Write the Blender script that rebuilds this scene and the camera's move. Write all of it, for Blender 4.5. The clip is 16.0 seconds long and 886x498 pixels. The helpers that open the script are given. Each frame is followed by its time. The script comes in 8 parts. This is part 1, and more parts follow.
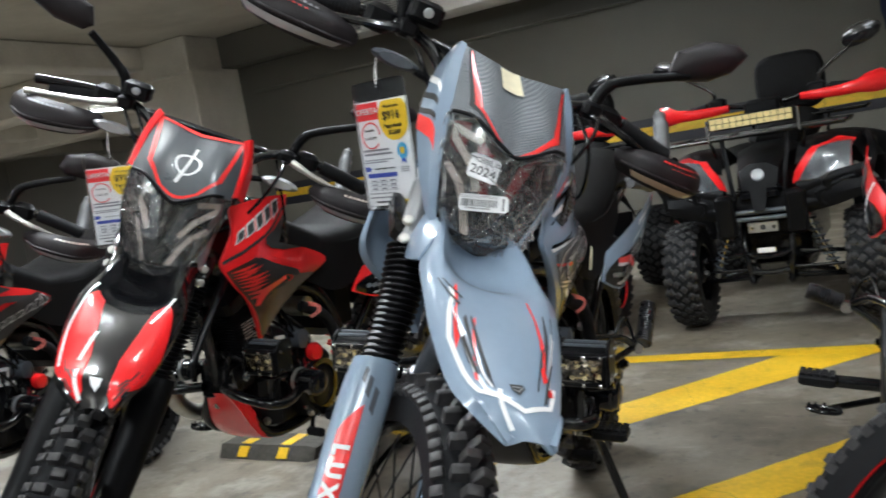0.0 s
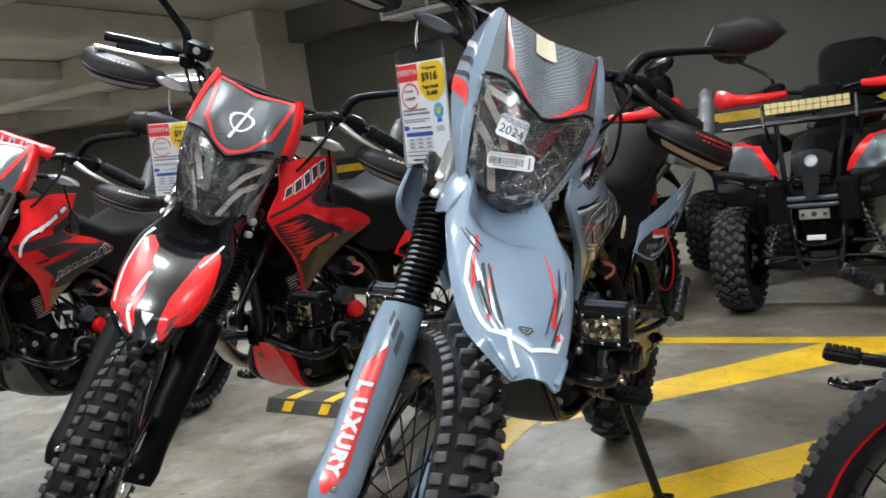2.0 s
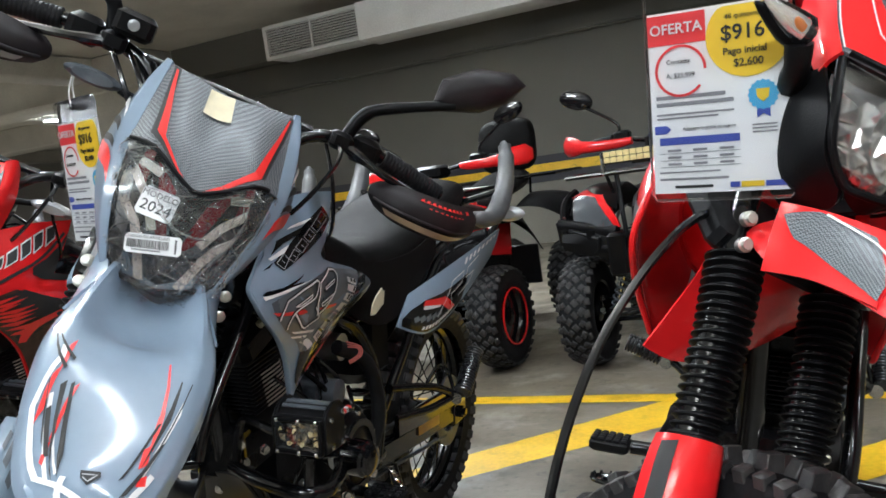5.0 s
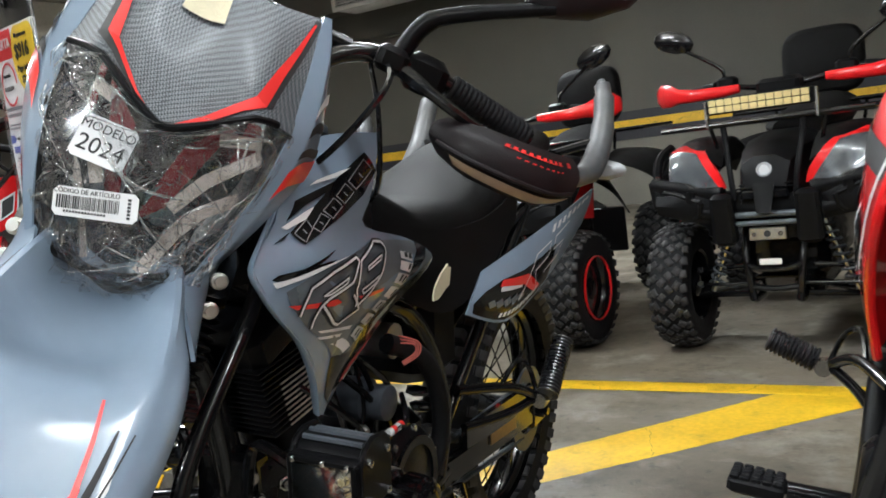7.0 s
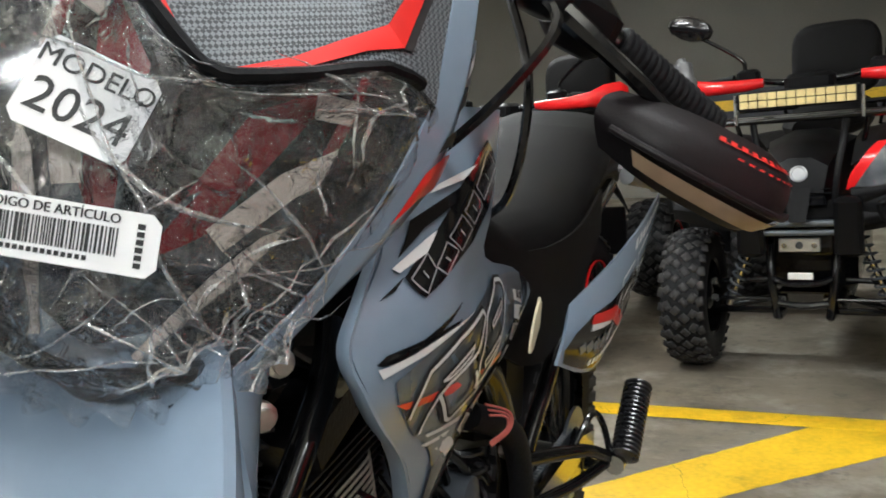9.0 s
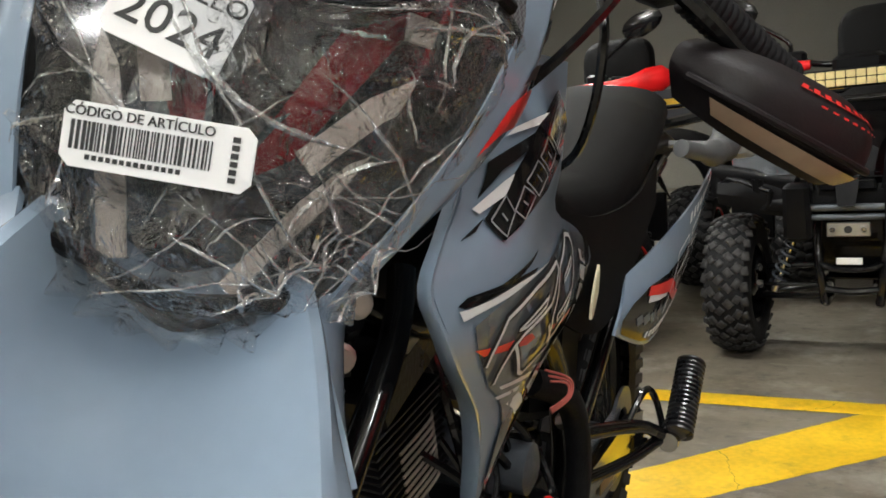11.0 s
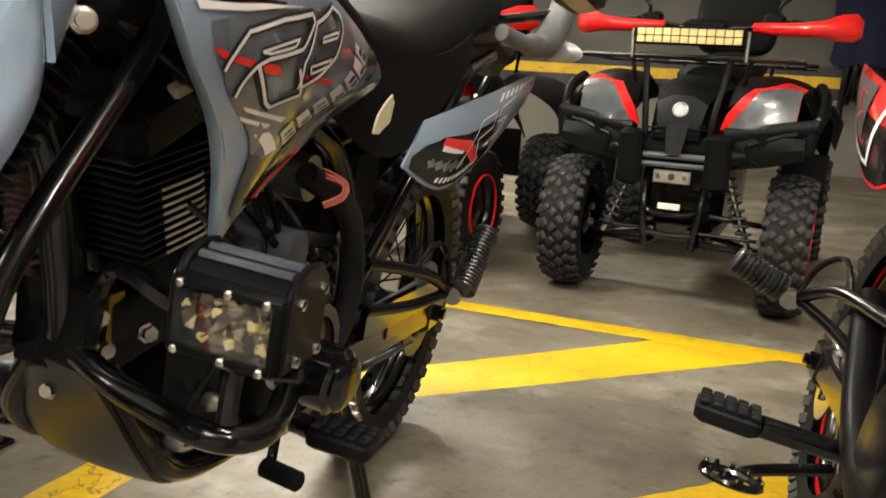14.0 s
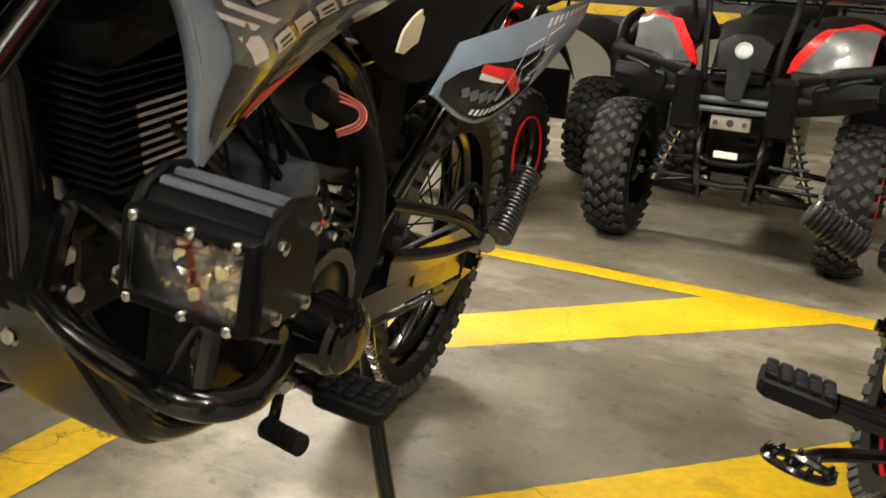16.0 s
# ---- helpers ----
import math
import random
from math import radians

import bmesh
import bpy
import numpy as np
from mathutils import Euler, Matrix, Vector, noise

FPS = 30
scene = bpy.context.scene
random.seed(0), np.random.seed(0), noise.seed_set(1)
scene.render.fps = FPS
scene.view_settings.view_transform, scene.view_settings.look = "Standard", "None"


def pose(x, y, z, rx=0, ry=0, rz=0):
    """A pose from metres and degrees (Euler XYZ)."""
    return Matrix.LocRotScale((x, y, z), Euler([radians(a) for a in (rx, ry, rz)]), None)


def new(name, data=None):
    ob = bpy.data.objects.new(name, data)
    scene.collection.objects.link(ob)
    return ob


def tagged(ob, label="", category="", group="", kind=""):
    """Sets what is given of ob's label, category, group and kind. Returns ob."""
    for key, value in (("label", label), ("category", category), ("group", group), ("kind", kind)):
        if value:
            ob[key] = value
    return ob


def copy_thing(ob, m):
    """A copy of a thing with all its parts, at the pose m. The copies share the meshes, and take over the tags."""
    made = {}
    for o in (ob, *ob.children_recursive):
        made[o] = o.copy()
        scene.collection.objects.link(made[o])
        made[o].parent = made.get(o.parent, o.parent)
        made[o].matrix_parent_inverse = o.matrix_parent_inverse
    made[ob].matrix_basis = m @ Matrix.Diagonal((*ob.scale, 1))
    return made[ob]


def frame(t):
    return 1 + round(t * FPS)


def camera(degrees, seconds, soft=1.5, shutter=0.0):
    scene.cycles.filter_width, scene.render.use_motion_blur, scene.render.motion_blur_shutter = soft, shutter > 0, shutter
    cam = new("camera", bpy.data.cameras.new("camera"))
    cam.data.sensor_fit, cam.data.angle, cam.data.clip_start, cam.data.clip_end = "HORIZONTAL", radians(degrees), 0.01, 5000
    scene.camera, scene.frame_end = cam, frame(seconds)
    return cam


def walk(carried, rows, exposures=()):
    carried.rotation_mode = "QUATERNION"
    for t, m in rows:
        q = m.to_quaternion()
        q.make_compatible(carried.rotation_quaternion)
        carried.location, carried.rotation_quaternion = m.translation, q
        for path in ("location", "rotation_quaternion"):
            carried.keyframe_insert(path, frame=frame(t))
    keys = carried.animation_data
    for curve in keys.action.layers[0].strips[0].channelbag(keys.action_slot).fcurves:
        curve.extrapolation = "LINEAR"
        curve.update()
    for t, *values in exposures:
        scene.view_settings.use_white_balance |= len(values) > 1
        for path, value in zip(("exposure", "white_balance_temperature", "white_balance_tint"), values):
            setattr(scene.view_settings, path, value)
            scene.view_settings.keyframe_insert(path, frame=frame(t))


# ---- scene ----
cam = camera(55.9, 16.0, soft=1.6, shutter=0.3)
METRES, EYE, TILT, LEAN, TURN = 2.45, 0.99, -6.0, 9.8, 0.0
ROWS = [
    (0.0, 0.0, 0.0, 0.0, 0.0, 0.0, 0.0),
    (0.5, -0.0129, -0.002, -0.0028, 5.33, 0.72, -1.07),
    (1.0, -0.0064, -0.0038, -0.0129, 6.11, 0.46, -2.16),
    (1.5, 0.0098, -0.0091, -0.0162, 5.24, -0.46, -2.52),
    (2.0, 0.022, -0.0294, -0.0187, 4.02, -1.29, -2.57),
    (2.5, 0.0463, -0.0691, -0.0164, 2.74, -1.3, -2.69),
    (3.0, 0.0847, -0.0874, -0.0129, 1.24, -0.95, -1.87),
    (3.5, 0.1329, -0.0485, 0.0046, -0.25, -0.04, -0.62),
    (4.0, 0.1806, -0.0011, 0.0217, -0.45, 1.44, -0.89),
    (6.5, 0.1648, 0.1866, 0.0148, -1.71, 0.46, -2.85),
    (7.0, 0.1669, 0.2396, 0.026, 3.35, -1.43, -2.5),
    (7.5, 0.1563, 0.2711, 0.0173, 4.99, -3.3, -4.07),
    (8.0, 0.1154, 0.3168, 0.0274, 1.77, -2.99, -5.45),
    (8.5, 0.0865, 0.351, 0.0296, -2.15, -2.25, -5.34),
    (9.0, 0.086, 0.3911, 0.0365, -0.69, -2.14, -4.68),
    (9.5, 0.0845, 0.4206, 0.0362, 2.93, -2.32, -4.49),
    (12.0, 0.0724, 0.3446, 0.0147, -3.75, -2.41, -5.36),
    (12.5, 0.0847, 0.3205, 0.0103, -8.51, -1.6, -5.63),
    (13.0, 0.0954, 0.326, -0.0055, -9.68, -1.4, -7.23),
    (13.5, 0.1108, 0.3425, -0.0184, -8.82, -2.28, -10.69),
    (14.0, 0.1232, 0.3549, -0.0324, -6.68, -4.82, -12.57),
    (14.5, 0.1308, 0.3648, -0.0419, -4.03, -7.77, -13.55),
    (15.0, 0.1307, 0.382, -0.0481, -2.67, -9.4, -13.98),
    (15.5, 0.1316, 0.4004, -0.0503, -2.44, -9.87, -14.46),
    (16.0, 0.1359, 0.4044, -0.0379, -3.45, -9.28, -14.06),
]
walk(cam, [(t, pose(0, 0, EYE, TILT, LEAN, TURN) @ pose(METRES * x, METRES * y, METRES * z, 90 + pitch, roll, yaw)) for t, x, y, z, yaw, pitch, roll in ROWS],
     exposures=[(0.0, 0.25, 5500, 8), (1.5, 0.3, 5450, 8), (4.0, 0.38, 5450, 8), (7.0, 0.38, 5600, 8), (9.0, 0.45, 5750, 8), (12.0, 0.3, 6150, 9), (13.2, 0.55, 6400, 9), (14.5, 0.9, 6750, 8), (16.0, 0.9, 6750, 8)])

# ---- light ----
GRID = pose(0, 0, 0, 0, 0, -25.6)       # the garage's axes: u along the back wall, v towards it
world = bpy.data.worlds.new("garage_ambient")
scene.world = world
world.use_nodes = True
world.node_tree.nodes["Background"].inputs[0].default_value = (0.95, 0.97, 1.0, 1)
world.node_tree.nodes["Background"].inputs[1].default_value = 0.006
CEILING = 3.3
LAMP_HEIGHT = 2.78
LAMPS = [(-2.2, -1.8, 56, 0), (0.8, -1.6, 68, 0), (-2.0, 1.9, 54, 0), (0.4, 1.9, 14, 0), (2.9, 0.4, 34, 0), (-5.0, -0.8, 14, 0), (-2.8, 5.6, 86, 0), (-6.8, 3.6, 26, 0), (-10.77, 10.67, 45, 61), (-13.5, 4.5, 170, 0), (-16.0, 9.5, 190, 0)]


# ---- materials ----
def socket(node, name, value):
    if name in node.inputs:
        node.inputs[name].default_value = value


def material(name, colour, rough=0.5, metal=0.0, coat=0.0, var=0.12, scale=6.0, bump=0.0, bump_scale=120.0, rough_var=0.1, fine=60.0, spec=0.5, coat_rough=0.04):
    """A surface with stains at one scale, grain at a finer one, and uneven gloss."""
    m = bpy.data.materials.new(name)
    m.use_nodes = True
    t = m.node_tree
    b = t.nodes["Principled BSDF"]
    tex = t.nodes.new("ShaderNodeTexCoord")
    n1 = t.nodes.new("ShaderNodeTexNoise")
    n1.inputs["Scale"].default_value, n1.inputs["Detail"].default_value = scale, 6.0
    n2 = t.nodes.new("ShaderNodeTexNoise")
    n2.inputs["Scale"].default_value, n2.inputs["Detail"].default_value = fine, 3.0
    for n in (n1, n2):
        t.links.new(tex.outputs["Object"], n.inputs["Vector"])
    add = t.nodes.new("ShaderNodeMath")
    add.operation = "ADD"
    t.links.new(n1.outputs["Fac"], add.inputs[0])
    t.links.new(n2.outputs["Fac"], add.inputs[1])
    ramp = t.nodes.new("ShaderNodeMapRange")
    ramp.inputs["From Min"].default_value, ramp.inputs["From Max"].default_value = 0.7, 1.3
    ramp.inputs["To Min"].default_value, ramp.inputs["To Max"].default_value = 1 - var, 1 + var
    t.links.new(add.outputs[0], ramp.inputs["Value"])
    mul = t.nodes.new("ShaderNodeMix")
    mul.data_type, mul.blend_type = "RGBA", "MULTIPLY"
    mul.inputs["Factor"].default_value = 1.0
    mul.inputs["A"].default_value = (*colour, 1)
    t.links.new(ramp.outputs["Result"], mul.inputs["B"])
    t.links.new(mul.outputs["Result"], b.inputs["Base Color"])
    rr = t.nodes.new("ShaderNodeMapRange")
    rr.inputs["To Min"].default_value, rr.inputs["To Max"].default_value = max(0.02, rough - rough_var), min(1, rough + rough_var)
    t.links.new(n1.outputs["Fac"], rr.inputs["Value"])
    t.links.new(rr.outputs["Result"], b.inputs["Roughness"])
    b.inputs["Metallic"].default_value = metal
    socket(b, "Specular IOR Level", spec)
    socket(b, "Coat Weight", coat)
    socket(b, "Coat Roughness", coat_rough)
    if bump:
        n3 = t.nodes.new("ShaderNodeTexNoise")
        n3.inputs["Scale"].default_value, n3.inputs["Detail"].default_value = bump_scale, 4.0
        t.links.new(tex.outputs["Object"], n3.inputs["Vector"])
        bp = t.nodes.new("ShaderNodeBump")
        bp.inputs["Strength"].default_value, bp.inputs["Distance"].default_value = bump, 0.004
        t.links.new(n3.outputs["Fac"], bp.inputs["Height"])
        t.links.new(bp.outputs["Normal"], b.inputs["Normal"])
    return m


def clear(name, gloss, tint=(1, 1, 1), rough=0.05, bump=0.0, bump_scale=30.0, haze=0.0, creased=False):
    """A clear film or pane: see-through, with a share of gloss; haze mixes in white for glints."""
    m = bpy.data.materials.new(name)
    m.use_nodes = True
    t = m.node_tree
    t.nodes.remove(t.nodes["Principled BSDF"])
    a, g, x = t.nodes.new("ShaderNodeBsdfTransparent"), t.nodes.new("ShaderNodeBsdfGlossy"), t.nodes.new("ShaderNodeMixShader")
    a.inputs["Color"].default_value = (*tint, 1)
    g.inputs["Roughness"].default_value = rough
    fr = t.nodes.new("ShaderNodeFresnel")
    fr.inputs["IOR"].default_value = 1.5
    ad = t.nodes.new("ShaderNodeMath")
    ad.operation = "ADD"
    ad.inputs[1].default_value = gloss
    t.links.new(fr.outputs[0], ad.inputs[0])
    t.links.new(ad.outputs[0], x.inputs["Fac"])
    t.links.new(a.outputs[0], x.inputs[1])
    t.links.new(g.outputs[0], x.inputs[2])
    # plain white mixed in, standing in for lamp glints on creased film
    if haze:
        d, h = t.nodes.new("ShaderNodeBsdfDiffuse"), t.nodes.new("ShaderNodeMixShader")
        d.inputs["Color"].default_value = (0.85, 0.86, 0.88, 1)
        h.inputs["Fac"].default_value = haze
        t.links.new(x.outputs[0], h.inputs[1])
        t.links.new(d.outputs[0], h.inputs[2])
        x = h
    t.links.new(x.outputs[0], t.nodes["Material Output"].inputs["Surface"])
    if bump:
        tex = t.nodes.new("ShaderNodeTexCoord")
        no = t.nodes.new("ShaderNodeTexNoise")
        no.inputs["Scale"].default_value, no.inputs["Detail"].default_value, no.inputs["Distortion"].default_value = bump_scale, 5.0, 1.5
        bp = t.nodes.new("ShaderNodeBump")
        bp.inputs["Strength"].default_value, bp.inputs["Distance"].default_value = bump, 0.02
        t.links.new(tex.outputs["Object"], no.inputs["Vector"])
        height = no.outputs["Fac"]
        if creased:
            # creases between flat facets, at two sizes
            wob = t.nodes.new("ShaderNodeVectorMath")
            wob.operation = "MULTIPLY_ADD"
            wob.inputs[1].default_value = (0.06, 0.06, 0.06)
            t.links.new(no.outputs["Color"], wob.inputs[0])
            t.links.new(tex.outputs["Object"], wob.inputs[2])
            for k, sc in enumerate((22.0, 48.0)):
                vo = t.nodes.new("ShaderNodeTexVoronoi")
                vo.feature = "SMOOTH_F1"
                vo.inputs["Smoothness"].default_value = 0.12
                vo.inputs["Scale"].default_value = sc
                t.links.new(wob.outputs[0], vo.inputs["Vector"])
                mx = t.nodes.new("ShaderNodeMath")
                mx.operation = "MULTIPLY_ADD"
                mx.inputs[1].default_value = (1.5, 0.30)[k]
                t.links.new(vo.outputs["Distance"], mx.inputs[0])
                t.links.new(height, mx.inputs[2])
                height = mx.outputs[0]
        t.links.new(height, bp.inputs["Height"])
        t.links.new(bp.outputs["Normal"], g.inputs["Normal"])
        t.links.new(bp.outputs["Normal"], fr.inputs["Normal"])
    return m


def carbon(name, dark, light):
    """Woven carbon-look film under a clear coat."""
    m = material(name, dark, 0.48, 0.0, 0.05, 0.05)
    t = m.node_tree
    tex, ch = t.nodes.new("ShaderNodeTexCoord"), t.nodes.new("ShaderNodeTexChecker")
    ma = t.nodes.new("ShaderNodeMapping")
    ma.inputs["Rotation"].default_value = (0.4, 0.6, 0.8)
    t.links.new(tex.outputs["Object"], ma.inputs["Vector"])
    t.links.new(ma.outputs["Vector"], ch.inputs["Vector"])
    ch.inputs["Scale"].default_value = 520
    ch.inputs["Color1"].default_value, ch.inputs["Color2"].default_value = (*dark, 1), (*light, 1)
    t.links.new(ch.outputs["Color"], t.nodes["Principled BSDF"].inputs["Base Color"])
    return m


def concrete(name, light, dark, rough):
    m = material(name, light, rough, 0, 0, 0.1, 1.3, 0.25, 90.0, 0.16, 40.0)
    t = m.node_tree
    b = t.nodes["Principled BSDF"]
    tex, no, ra = t.nodes.new("ShaderNodeTexCoord"), t.nodes.new("ShaderNodeTexNoise"), t.nodes.new("ShaderNodeValToRGB")
    no.inputs["Scale"].default_value, no.inputs["Detail"].default_value, no.inputs["Roughness"].default_value = 1.1, 9.0, 0.62
    t.links.new(tex.outputs["Object"], no.inputs["Vector"])
    t.links.new(no.outputs["Fac"], ra.inputs["Fac"])
    ra.color_ramp.elements[0].position, ra.color_ramp.elements[0].color = 0.36, (*dark, 1)
    ra.color_ramp.elements[1].position, ra.color_ramp.elements[1].color = 0.62, (*light, 1)
    old = b.inputs["Base Color"].links[0].from_node
    t.links.new(ra.outputs["Color"], old.inputs["A"])
    return m


def worn(m, colour, scale, lo, hi, strength=1.0, stretch=(1, 1, 1)):
    """Stains, scuffs or dirt of one colour, with ragged edges, over a surface."""
    t = m.node_tree
    b = t.nodes["Principled BSDF"]
    src = b.inputs["Base Color"].links[0].from_socket
    tex, ma, no, mr, mx = (t.nodes.new("ShaderNode" + k) for k in ("TexCoord", "Mapping", "TexNoise", "MapRange", "Mix"))
    ma.inputs["Scale"].default_value = stretch
    ma.inputs["Location"].default_value = (scale * 0.37, scale * 0.11, 0)
    no.inputs["Scale"].default_value, no.inputs["Detail"].default_value, no.inputs["Roughness"].default_value = scale, 8.0, 0.65
    mr.inputs["From Min"].default_value, mr.inputs["From Max"].default_value, mr.inputs["To Max"].default_value = lo, hi, strength
    mx.data_type = "RGBA"
    mx.inputs["B"].default_value = (*colour, 1)
    t.links.new(tex.outputs["Object"], ma.inputs["Vector"])
    t.links.new(ma.outputs["Vector"], no.inputs["Vector"])
    t.links.new(no.outputs["Fac"], mr.inputs["Value"])
    t.links.new(mr.outputs["Result"], mx.inputs["Factor"])
    t.links.new(src, mx.inputs["A"])
    t.links.new(mx.outputs["Result"], b.inputs["Base Color"])
    return m


def cracked(m, colour, scale, width):
    """Fine hairline cracks."""
    t = m.node_tree
    b = t.nodes["Principled BSDF"]
    src = b.inputs["Base Color"].links[0].from_socket
    tex, no, vo, mr, mx = (t.nodes.new("ShaderNode" + k) for k in ("TexCoord", "TexNoise", "TexVoronoi", "MapRange", "Mix"))
    vo.feature = "DISTANCE_TO_EDGE"
    vo.inputs["Scale"].default_value = scale
    no.inputs["Scale"].default_value, no.inputs["Detail"].default_value = 2.5, 6.0
    ad = t.nodes.new("ShaderNodeVectorMath")
    t.links.new(tex.outputs["Object"], no.inputs["Vector"])
    t.links.new(tex.outputs["Object"], ad.inputs[0])
    t.links.new(no.outputs["Color"], ad.inputs[1])
    t.links.new(ad.outputs[0], vo.inputs["Vector"])
    mr.inputs["From Max"].default_value, mr.inputs["To Min"].default_value, mr.inputs["To Max"].default_value = width, 0.8, 0.0
    mx.data_type = "RGBA"
    mx.inputs["B"].default_value = (*colour, 1)
    t.links.new(vo.outputs["Distance"], mr.inputs["Value"])
    t.links.new(mr.outputs["Result"], mx.inputs["Factor"])
    t.links.new(src, mx.inputs["A"])
    t.links.new(mx.outputs["Result"], b.inputs["Base Color"])
    return m


